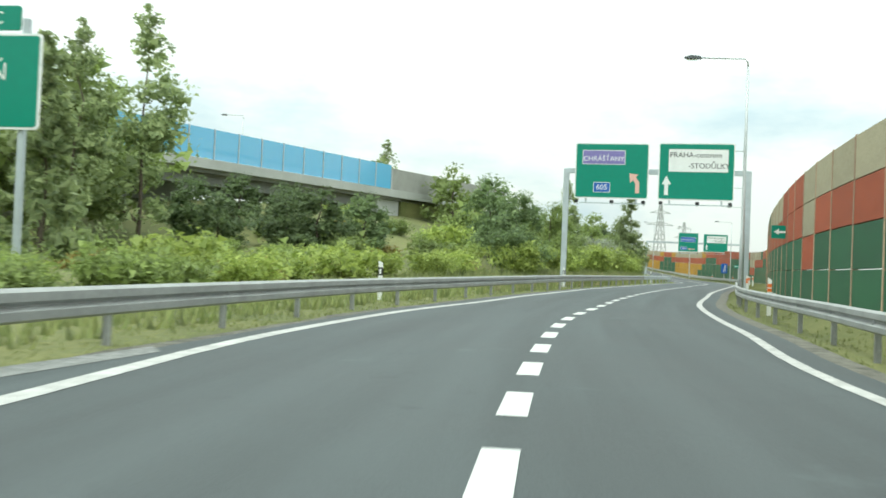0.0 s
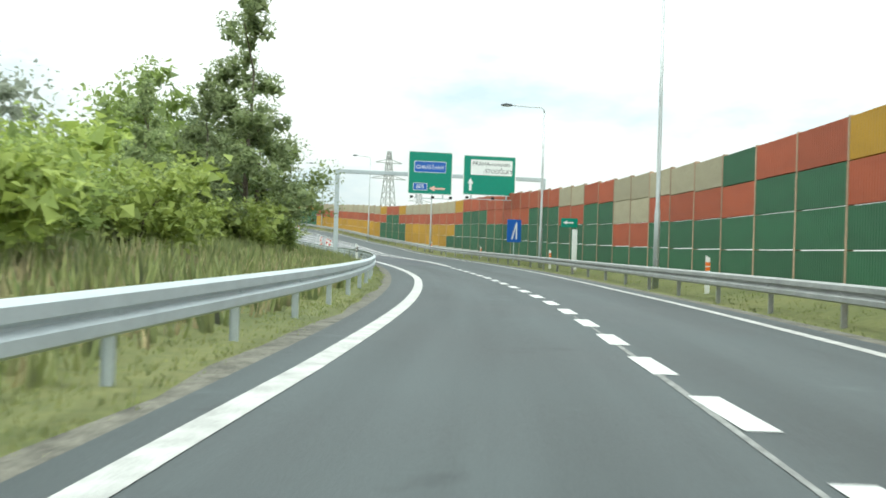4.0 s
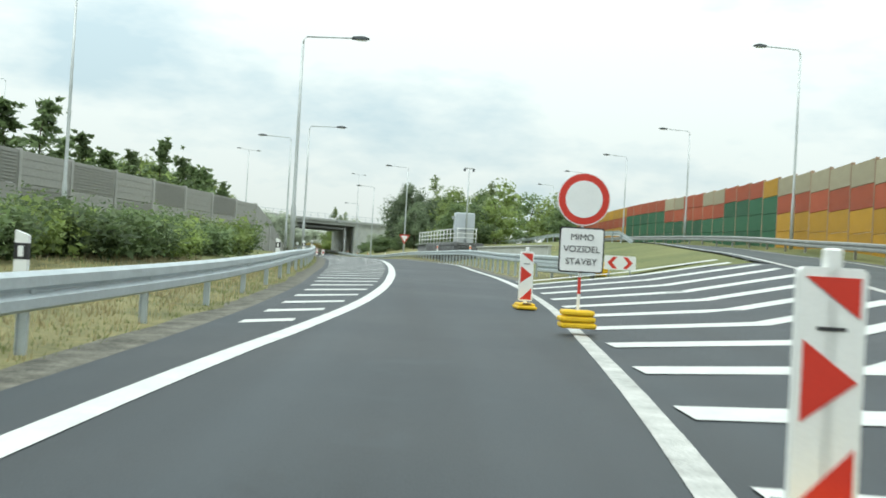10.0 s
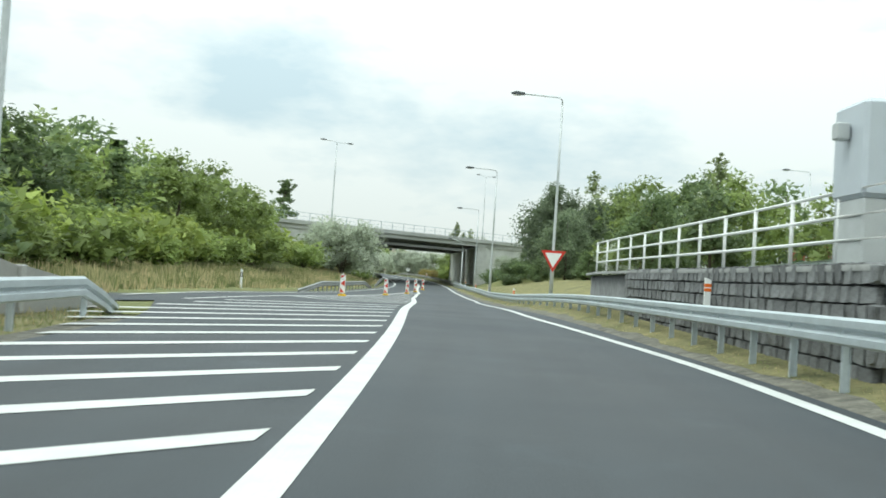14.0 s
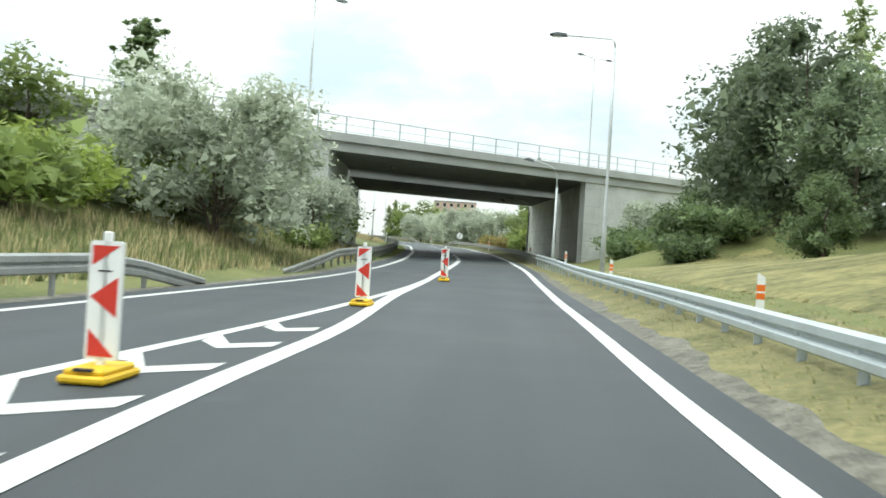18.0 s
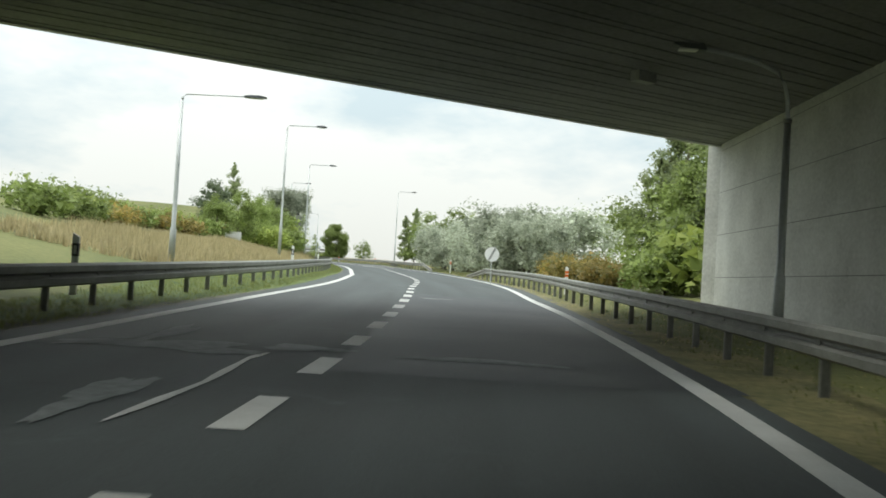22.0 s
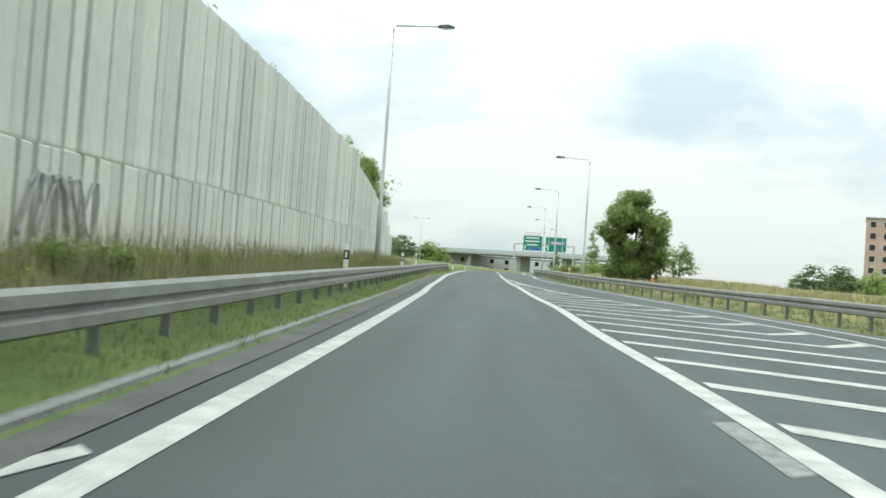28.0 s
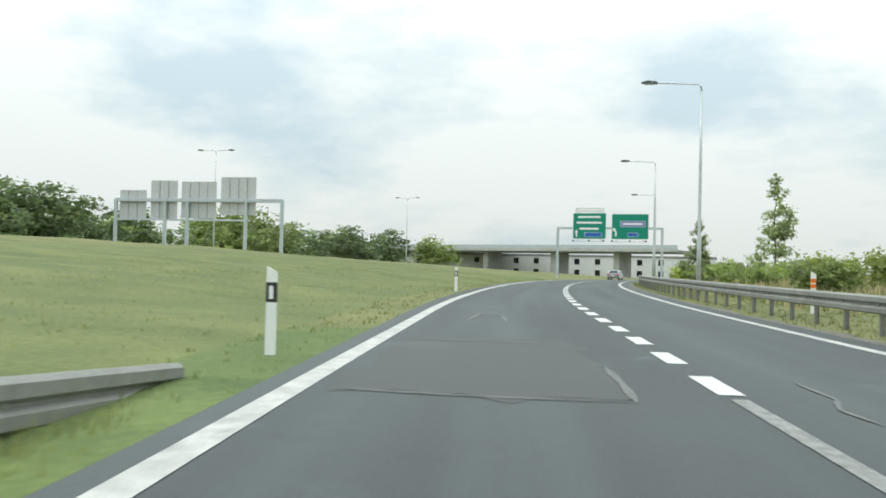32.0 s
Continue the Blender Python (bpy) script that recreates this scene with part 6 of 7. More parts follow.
        centres += [((rng.gauss(0, 0.12), rng.gauss(0, 0.12), height * (0.8 + 0.035 * k)), spread * (0.075 - 0.006 * k)) for k in range(7)]
    if kind == "round":
        for _ in range(34):
            u, b = rng.random(), rng.random() * 6.28
            r = spread * 0.40 * math.sin(math.pi * (0.16 + 0.78 * u)) ** 0.8 * (0.35 + 0.65 * rng.random() ** 0.5)
            centres.append(((math.cos(b) * r, math.sin(b) * r, height * (0.1 + 0.86 * u)), spread * 0.13 * (0.7 + 0.6 * rng.random())))
    if kind == "cone":
        centres += [((rng.gauss(0, 0.04), rng.gauss(0, 0.04), height * (0.68 + 0.05 * k)), spread * (0.1 - 0.016 * k)) for k in range(4)]
    if kind == "shrub":
        centres += [((rng.gauss(0, spread * 0.24), rng.gauss(0, spread * 0.24), height * (0.15 + 0.35 * rng.random())), spread * 0.2) for _ in range(10)]
    v, f = leaf_cloud(rng, centres, leaves, size, 0.8 if kind != "willow" else 0.9)
    me = mesh_from("crown", v, f, M[leaf])
    piece("crown", me, t)
    return t


SPECS = {
    "birch": ("birch_tree", "slender birch tree with airy drooping foliage", "tree", 12, 6.0, "leaf_birch", 1, 11500, 0.09, "tall", 0.14),
    "broad": ("broadleaf_tree", "full green broadleaf tree on the bank", "tree", 9, 7.5, "leaf", 2, 12500, 0.098, "round", 0.2),
    "dark": ("ash_tree", "dense dark green roadside tree", "tree", 8, 6.5, "leaf_dark", 3, 11500, 0.098, "round", 0.18),
    "sallow": ("sallow_tree", "tall grey-green sallow with dense foliage", "tree", 11, 9.0, "leaf_grey", 11, 22000, 0.1, "round", 0.2),
    "maple": ("young_maple_tree", "rounded deep green tree standing alone", "tree", 6.5, 5.6, "leaf", 9, 34000, 0.085, "round", 0.15),
    "silver": ("silver_willow", "grey-leaved silver willow with hanging boughs", "tree", 6, 7.0, "leaf_silver", 4, 14500, 0.096, "willow", 0.16),
    "cone": ("young_conifer", "narrow young dark conifer", "tree", 5.5, 2.6, "leaf_dark", 5, 4200, 0.085, "cone", 0.07),
    "poplar": ("poplar_tree", "upright pale green poplar", "tree", 10, 4.2, "leaf_birch", 8, 6000, 0.15, "tall", 0.12),
    "shrub": ("green_shrub", "leafy green shrub on the bank", "shrub", 3.0, 3.6, "leaf", 6, 4200, 0.078, "shrub", 0.08),
    "light": ("light_green_shrub", "bright green leafy shrub", "shrub", 3.2, 3.6, "leaf_light", 7, 4200, 0.078, "shrub", 0.08),
    "dusk": ("reddish_shrub", "low shrub with reddish-brown leaves", "shrub", 2.2, 3.6, "leaf_red", 10, 4000, 0.078, "shrub", 0.06),
    "hedge": ("dark_hedge_shrub", "dense dark green shrub in front of the wall", "shrub", 3.0, 3.6, "leaf_dark", 12, 4800, 0.08, "shrub", 0.08),
}
KINDS = {}
prng = random.Random(12)


def grow(kind, s, d, size=1.0, h=None, wide=1.0, detail=None):
    m = set_at(s, d, (ground_height(s, d) if h is None else h) - 0.1, prng.random() * 360)
    far = 0 if abs(d) < (10.5 if kind in ("shrub", "light") else 13.5) else 1 if abs(d) < 23 else 2
    far = far if detail is None else detail
    key = (kind, far)
    if key in KINDS:
        ob = copy_thing(KINDS[key], m)
    else:
        spec = list(SPECS[kind])
        if far:
            spec[7], spec[8] = int(spec[7] * (0.32, 0.12)[far - 1]), spec[8] * (1.6, 2.4)[far - 1]
        ob = KINDS[key] = plant(*spec)
        ob.matrix_basis = m
    k = size * (0.92 + 0.16 * prng.random())
    ob.scale = (k * wide, k * wide, k)
    return ob


# left of the approach: hedge of shrubs and trees up to the first bridge, then the wooded bank
for s, d, k, z in ((10, -15, "broad", 0.75), (16, -19, "broad", 0.8), (27, -14.5, "poplar", 0.72), (33, -13, "light", 0.5), (22, -12, "light", 0.5), (3, -14, "shrub", 0.6), (40, -12, "shrub", 0.5), (46, -15, "light", 0.6), (52, -12, "light", 0.6), (58, -16, "shrub", 0.8), (64, -11, "light", 0.8), (70, -13, "shrub", 0.9)):
    grow(k, s, d, z)
for s, d, k, z in ((76, -10, "dark", 0.72), (84, -14, "dark", 0.95), (86, -9, "light", 1.0), (90, -16, "light", 1.2), (94, -11, "broad", 0.7), (97, -20, "shrub", 1.6), (101, -14, "cone", 1.2), (104, -9, "light", 1.1), (106, -24, "broad", 0.8), (108, -12, "birch", 0.72), (113, -17, "light", 1.4), (116, -9, "light", 1.2), (127, -12, "silver", 0.6), (123, -21, "broad", 0.65), (126, -9, "shrub", 1.0), (129, -14, "light", 1.4), (132, -8.5, "light", 1.0), (136, -18, "cone", 1.3), (139, -10, "birch", 0.4), (141, -14, "light", 1.5), (149, -9.8, "birch", 0.55), (146, -12, "light", 1.2), (149, -20, "broad", 0.6), (153, -8.6, "birch", 0.95), (156, -8, "shrub", 1.0), (158, -14, "broad", 0.9), (162, -9, "shrub", 0.9), (166, -13, "dark", 0.9), (170, -9.5, "broad", 0.85), (174, -12, "dark", 0.8), (190.5, -13.4, "broad", 0.9)):
    grow(k, s, d, z)
for i in range(26):
    grow(prng.choice(("shrub", "light", "light", "shrub")), 74 + i * 4.0, -8 - 9 * prng.random(), 0.6 + 0.5 * prng.random())
for i in range(20):
    grow(prng.choice(("broad", "dark", "birch", "cone")), 112 + i * 4, -30 - 14 * prng.random(), 0.7 + 0.3 * prng.random())
# shrubs covering the slope under the bridge with the screens
for i in range(52):
    grow(prng.choice(("shrub", "light", "shrub", "light", "dusk")), 12 + i * 1.35, -9.5 - 15 * prng.random() ** 1.3, 0.46 + 0.36 * prng.random())
# dark wood seen under the deck with the screens
for k in range(14):
    q = bq(4 + k * 3.4, 13 + 5 * prng.random(), 0)
    ob = grow(prng.choice(("dark", "dark", "broad", "dark")), 60, -40, 0.8 + 0.25 * prng.random(), None, 1.35, 1)
    ob.location = (q.x, q.y, -0.6)
for s, d, z in ((58, -26.5, 0.5), (56, -23.5, 0.42), (60, -21.0, 0.46), (59, -18.5, 0.5), (63, -17.0, 0.52), (66, -27.5, 0.5), (64, -23.0, 0.5)):
    grow("dark", s, d, z, None, 1.25, 1)
# tall trees standing before the bridge
for s, d, k, z in ((54, -27.5, "birch", 1.05), (50, -31, "broad", 1.35), (47, -27, "birch", 0.95), (57, -34, "broad", 1.3), (44, -33, "birch", 1.1)):
    grow(k, s, d, z, None, 1.0, 1)
# hedge and trees by the grey wall
for i in range(38):
    s = 196 + i * 2.15
    d = -8.5 - 1.2 * prng.random() - max(0.0, 252 - s) * 0.16
    grow("hedge" if i % 5 else "shrub", s, d, 0.6 + 0.16 * prng.random(), None, 1.1, 1 if s < 240 else 0)
for i in range(22):
    s = 200 + i * 3.3
    grow("shrub", s, min(-11, GREY_D(s) + 2.5 + 1.5 * prng.random()), 0.6 + 0.2 * prng.random(), None, 1.2, 1)
grow("broad", 213, -18.0, 0.95)
grow("shrub", 211, -15.0, 0.85)
for i in range(34):
    s = 205 + i * 3.6
    grow("cone", s, GREY_D(s) - 4.0 - 4 * prng.random(), 1.15 + 0.42 * prng.random(), None, 0.95 if i % 4 else 1.3, 1)
grow("broad", 268, -23.5, 0.92, None, 1.0, 1)
grow("dark", 262, -22.5, 0.95, None, 1.0, 1)
# wooded bank left of the join
for i in range(34):
    s = 322 + i * 3.0
    grow(prng.choice(("shrub", "light", "light", "shrub", "light")), s, -17.0 - 3 * prng.random() + max(0, s - 380) * 0.10, 0.95 + 0.4 * prng.random(), None, 1.1)
for i in range(34):
    s = 318 + i * 3.2
    k = prng.choice(("broad", "dark", "cone", "light", "shrub") if s > 404 else ("broad", "dark", "broad", "dark", "cone"))
    grow(k, s, -22 - 7 * prng.random(), ((0.44 if k in ("broad", "dark") else 0.8) if s < 366 else 0.5 if k in ("broad", "dark") else 0.9) * (1.4 if s < 366 else 1.45 if s < 396 else 1.1) + 0.2 * prng.random(), None, 1.25)
for s, d, z in ((414.5, -11.4, 1.18), (421, -14.6, 0.72)):
    grow("silver", s, d, z, None, 1.0)
for s, d, z in ((372, -21, 0.8), (378, -19.5, 0.85), (384, -17.8, 0.75), (389, -18.8, 0.66), (394, -19.5, 0.5), (400, -18.5, 0.38)):
    grow("broad", s, d, z, None, 1.1, 1)
grow("cone", 432, -20.7, 1.9, None, 1.15, 0)
for s, d, k, z in ((423, 17, "sallow", 0.8), (428, 16, "sallow", 1.1), (435, 17, "sallow", 1.2), (437, 22, "birch", 1.15), (430, 10.5, "hedge", 1.0), (426, -9.8, "shrub", 0.7), (430.5, -10.5, "silver", 0.68), (436.5, -11.3, "broad", 0.62), (437.5, -10.6, "shrub", 1.1), (425, 9.6, "hedge", 0.85), (440, 9.3, "hedge", 1.05), (443, 10.4, "hedge", 1.2), (446, 12.2, "silver", 0.6), (437, 11.0, "shrub", 1.0), (445, 14.5, "dark", 0.65)):
    grow(k, s, d, z)
# trees on the knoll right of the ramp
for s, d, k, z in ((349, 14, "dark", 0.62), (353, 17, "broad", 0.7), (359, 13, "dark", 0.75), (366, 19, "birch", 0.8), (372, 15, "broad", 0.95), (380, 21, "dark", 1.1), (386, 13, "dark", 0.38), (392, 17, "dark", 1.15), (398, 12.5, "sallow", 0.62), (404, 16, "sallow", 0.85), (410, 11.5, "dark", 0.38), (427, 12, "hedge", 1.1), (432, 10.5, "hedge", 0.9), (338, 22, "dark", 0.6), (350, 24, "broad", 0.7), (362, 26, "broad", 0.8), (376, 27, "dark", 1.1), (390, 25, "broad", 1.2), (402, 24, "dark", 1.2), (416, 22, "broad", 1.2), (384, 16, "silver", 0.6)):
    grow(k, s, d, z)
# boughs hanging over the retaining wall
for s, d, h, z in ((566, -6.5, 4.6, 0.55), (570, -6.1, 4.2, 0.48), (573.0, -5.6, 3.1, 0.42), (575.5, -5.8, 4.0, 0.4)):
    grow("silver", s, d, z, h)
# beyond the bridge
for i in range(18):
    s = 494 + i * 3.0
    grow(prng.choice(("shrub", "light", "shrub", "dusk")), s, -15.5 - 2.5 * prng.random() + max(0, s - 515) * 0.12, 0.62 + 0.2 * prng.random())
for s, d, k, z in ((533, -13, "broad", 0.4), (538, -11.5, "broad", 0.5), (555, -12.5, "birch", 0.5), (551, -14, "sallow", 0.42), (551, -6.9, "shrub", 0.85), (553.5, -6.6, "shrub", 0.8), (554.6, -7.2, "light", 0.9), (545, -10.2, "broad", 0.5), (549, -9.6, "broad", 0.5), (552, -8.6, "broad", 0.5), (555, -8.4, "shrub", 1.2), (557.5, -7.4, "shrub", 1.1), (547, -8.2, "shrub", 1.1), (541, -9, "light", 1.0), (561, -7.0, "silver", 0.5)):
    grow(k, s, d, z)
for i in range(17):
    s = 566 + i * 3.8
    grow(prng.choice(("shrub", "light", "shrub")), s, -6.9 - 0.6 * prng.random(), 0.42 + 0.22 * prng.random(), (STAVE_TOP(s) if s < 626 else STEP_TOP(s)) - 0.4)
for s, d, k, z in ((632, -7.2, "shrub", 0.62), (635, -8.2, "broad", 0.5), (638, -7.4, "shrub", 0.62), (641, -8, "shrub", 0.95), (644, -8.4, "broad", 0.6), (647, -7.6, "maple", 0.6), (650, -8, "shrub", 0.85), (652, -7.4, "shrub", 0.7)):
    grow(k, s, d, z, 3.0)
for s, d, k, z in ((489, 10.5, "light", 1.3), (493, 12, "birch", 0.72), (496, 11.2, "broad", 0.75), (500, 15, "birch", 0.8), (487, 14, "broad", 0.9), (492, 9.2, "shrub", 1.1), (495, 11.6, "broad", 0.75), (500, 12.0, "birch", 0.95)):
    grow(k, s, d, z)
for s, d, z in ((500, 8.6, 0.75), (504, 8.6, 0.85), (508, 8.8, 0.9), (512, 9.2, 0.9), (507, 11.5, 1.0), (516, 9.8, 0.8)):
    grow("dusk", s, d, z)
for s, d, z in ((528, 10.5, 0.76), (533, 11.5, 0.92), (538, 10.6, 0.8), (543, 12, 0.9), (549, 11.6, 0.85), (555, 13, 0.9), (561, 12.8, 0.8), (567, 12.6, 0.9), (575, 13.4, 0.95), (582, 14.5, 0.9), (548, 16, 1.0), (536, 16, 1.0), (558, 17.5, 1.0), (572, 16, 0.8)):
    grow("silver", s, d, z)
for s, d, k, z in ((553, 17, "shrub", 0.9), (610, 26, "broad", 0.95), (615, 30, "poplar", 0.8), (606, 31, "broad", 0.9), (609, 14.8, "poplar", 0.8), (606, 17.5, "broad", 0.95), (612, 17, "poplar", 0.9), (603, 21, "broad", 1.0)):
    grow(k, s, d, z)
for s, k, z in ((579.5, "shrub", 0.34), (581.5, "light", 0.3), (586.5, "shrub", 0.3), (588, "light", 0.24), (598, "shrub", 0.28), (601, "light", 0.3), (604, "shrub", 0.26), (610, "shrub", 0.28)):
    grow(k, s, -6.0, z, STAVE_TOP(s) - 0.35)
for i in range(34):
    s = 575 + i * 2.1 + 1.2 * prng.random()
    ob = grow(prng.choice(("light", "shrub", "shrub")), s, WALL_D(s) + 0.45 + 0.35 * prng.random(), 0.13 + 0.13 * prng.random() if s < 600 else 0.1 + 0.06 * prng.random(), 0.75)
    tagged(ob, "leafy green weed at the foot of the retaining wall", "weed")
grow("maple", 668, 12.6, 1.1, None, 0.9)
grow("poplar", 760, -58, 0.74, 2.2)
grow("poplar", 760.5, -53.6, 0.72, 2.2)
for i in range(26):
    grow(prng.choice(("broad", "dark", "broad")), 650 + i * 6.0, 48 + 26 * prng.random(), 0.42 + 0.16 * prng.random(), -0.2, 1.5, 2)
grow("birch", 752, 15.3, 0.6)
grow("broad", 763, 30, 0.7)
grow("birch", 745, 9.8, 0.34)
for i in range(26):
    s = 722 + i * 3.6
    grow(prng.choice(("shrub", "light", "shrub")), s, 10.5 + 5.5 * prng.random(), 0.45 + 0.3 * prng.random())
for i in range(46):
    grow(prng.choice(("broad", "dark", "broad", "shrub")), 690 + i * 5.0, 62 + 45 * prng.random(), 0.45 + 0.3 * prng.random(), -1.5)
for i in range(84):
    grow(prng.choice(("dark", "dark", "cone", "broad")), 690 + i * 3.0, -62 - 25 * prng.random(), 0.85 + 0.35 * prng.random(), 1.6, 1.5, 2)

# ---- delineator boards on yellow feet ----
def delineator(point_right=True):
    """A red and white board with wedge marks on a yellow rubber foot; the wedges point to one side."""
    t = thing("delineator_board", "red and white wedge-marked board on a yellow rubber foot", "traffic delineator", "delineator boards")
    bm = boxed(-0.2, 0.2, -0.42, 0.42, 0.0, 0.07, bevel=0.02)
    box(bm, -0.17, 0.17, -0.36, 0.36, 0.06, 0.12, bevel=0.02)
    foot = part("foot", bm, M["plastic_yellow"], t)
    for y in (-0.36, 0.36):
        part("grip_slot", boxed(-0.08, 0.08, y - 0.03, y + 0.03, 0.10, 0.124), M["black"], foot)
    part("board", prism(bmesh.new(), rounded(-0.14, 0.14, 0.16, 1.16, 0.03), -0.03, 0.03), M["plastic_white"], t)
    part("peg", boxed(-0.035, 0.035, -0.03, 0.03, 0.1, 1.24, bevel=0.01), M["plastic_white"], t)
    k = 1 if point_right else -1
    for side in (-1, 1):
        y = side * 0.034
        q = k * (1 if side < 0 else -1)
        for a in ([(-0.115, 0.52), (-0.115, 0.86), (0.115, 0.69)], [(-0.115, 1.12), (0.115, 1.12), (0.115, 0.95)], [(-0.115, 0.19), (0.115, 0.19), (0.115, 0.42)]):
            bm = prism(bmesh.new(), [(q * x, z) for x, z in a], min(y, y - side * 0.006), max(y, y - side * 0.006))
            part("red_wedge", bm, M["sign_red"], t)
        part("maker_mark", boxed(-0.06, 0.06, min(y, y - side * 0.004), max(y, y - side * 0.004), 0.9, 0.915), M["black"], t)
    return t


BOARD_R, BOARD_L = delineator(True), delineator(False)
first = {BOARD_R.name, BOARD_L.name}


def settle(src, m):
    if src.name in first:
        first.discard(src.name)
        src.matrix_basis = m
        return src
    return copy_thing(src, m)


for s, d in ((206.2, -3.0), (216.1, -1.53), (229.3, 1.43), (245.9, 1.99)):
    settle(BOARD_R, set_at(s, d, 0.008, 0))
for s, d in ((348.5, -6.05), (367.3, -4.44), (381.3, -3.2), (393.2, -2.65), (410.0, -1.85)):
    settle(BOARD_L, set_at(s, d, 0.008, 0))

# ---- no-entry sign with a plate, on stacked yellow feet ----
sign = thing("no_entry_sign", "round red-rimmed closed-road sign with a black-lettered plate on yellow feet", "traffic sign", "", set_at(240.2, 2.1, 0.1) @ Matrix.Scale(0.83, 4))
for k in range(3):
    bm = boxed(-0.32 + k * 0.015 * (-1) ** k, 0.31 - k * 0.02, -0.24, 0.24, k * 0.11, k * 0.11 + 0.1, bevel=0.03)
    part("foot", bm, M["plastic_yellow"], sign)
for k in range(7):
    part("pole_band", boxed(-0.025, 0.025, -0.025, 0.025, 0.3 + k * 0.3, 0.6 + k * 0.3), M["sign_red" if k % 2 else "plastic_white"], sign)
part("plate", prism(bmesh.new(), rounded(-0.4, 0.4, 0.98, 1.78, 0.05), -0.05, -0.03), M["black"], sign)
part("plate_face", prism(bmesh.new(), rounded(-0.375, 0.375, 1.005, 1.755, 0.04), -0.056, -0.048), M["sign_white"], sign)
for txt, z in (("MIMO", 1.6), ("VOZIDEL", 1.39), ("STAVBY", 1.17)):
    words(txt, 0.16, M["black"], sign, 0, -0.062, z)
part("disc_back", prism(bmesh.new(), disc(0, 2.28, 0.47, 40), -0.05, -0.03), M["sign_white"], sign)
part("disc_red", prism(bmesh.new(), disc(0, 2.28, 0.45, 40), -0.056, -0.048), M["sign_red"], sign)
part("disc_white", prism(bmesh.new(), disc(0, 2.28, 0.33, 40), -0.062, -0.054), M["sign_white"], sign)

# ---- arrow board and stacked feet at the gore ----
arrows = thing("gore_arrow_board", "white board with two red arrows at the gore nose", "traffic sign", "", set_at(269, 9.0, 0.5))
for x in (-0.5, 0.5):
    part("leg", boxed(x - 0.03, x + 0.03, -0.02, 0.04, -0.5, 0.95), M["galvanised"], arrows)
part("board", prism(bmesh.new(), rounded(-0.75, 0.75, 0.3, 0.95, 0.05), -0.05, -0.02), M["sign_white"], arrows)
for q in (-1, 1):
    pts = [(q * 0.6, 0.625), (q * 0.34, 0.9), (q * 0.14, 0.9), (q * 0.38, 0.625), (q * 0.14, 0.35), (q * 0.34, 0.35)]
    part("chevron", prism(bmesh.new(), pts if q < 0 else pts[::-1], -0.056, -0.048), M["sign_red"], arrows)
arrows.matrix_basis = set_at(259.8, 6.95, 0.47) @ Matrix.Scale(0.72, 4)
FOOT_THING = thing("spare_rubber_foot", "spare yellow rubber foot stacked behind the guard rail", "rubber foot", "spare feet")
part("foot", boxed(-0.42, 0.42, -0.2, 0.2, 0, 0.1, bevel=0.03), M["plastic_yellow"], FOOT_THING)
for k in range(15):
    col, row = k % 3, k // 3
    s = 261.8 + col * 0.95
    d = GORE_R(s) + 0.8
    m = set_at(s, d, ground_height(s, d) + row * 0.1, 78 + 9 * ((k * 5) % 4))
    if k:
        copy_thing(FOOT_THING, m)
    else:
        FOOT_THING.matrix_basis = m

# ---- give-way sign on the lamp post, end-of-restriction sign, small signs ----
tri = thing("give_way_sign", "red-rimmed white give-way triangle on the lamp post", "traffic sign", "", set_at(343.7, 4.75, 0))
part("bracket", boxed(-0.04, 0.04, -0.14, 0.0, 2.2, 2.8), M["galvanised"], tri)
part("triangle", prism(bmesh.new(), [(-0.62, 3.0), (0, 1.92), (0.62, 3.0)], -0.16, -0.14), M["sign_red"], tri)
part("triangle_face", prism(bmesh.new(), [(-0.42, 2.88), (0, 2.15), (0.42, 2.88)], -0.168, -0.158), M["sign_white"], tri)
end_sign = thing("end_of_limits_sign", "round white end-of-restrictions sign with a grey slash", "traffic sign", "", set_at(504.4, 3.5, -0.05))
part("pole", tube(bmesh.new(), [(0, 0, -0.3), (0, 0, 1.95)], 0.03, 8), M["pole"], end_sign)
part("disc", prism(bmesh.new(), disc(0, 1.6, 0.38, 36), -0.05, -0.03), M["sign_white"], end_sign)
part("slash", prism(bmesh.new(), [(-0.2, 1.32), (-0.1, 1.28), (0.2, 1.88), (0.1, 1.92)], -0.056, -0.048), M["galv_old"], end_sign)
blue = thing("lane_end_sign", "blue board showing a lane that ends", "traffic sign", "", set_at(179, 8.0, 0))
part("pole", tube(bmesh.new(), [(0, 0, -0.3), (0, 0, 3.2)], 0.035, 8), M["pole"], blue)
part("board", prism(bmesh.new(), rounded(-0.5, 0.5, 1.55, 3.15, 0.06), -0.06, -0.03), M["sign_blue"], blue)
part("lane_mark", boxed(0.12, 0.22, -0.066, -0.058, 1.75, 2.95), M["sign_white"], blue)
part("lane_mark", prism(bmesh.new(), [(-0.2, 1.75), (-0.1, 1.75), (0.12, 2.6), (0.12, 2.9)], -0.066, -0.058), M["sign_white"], blue)
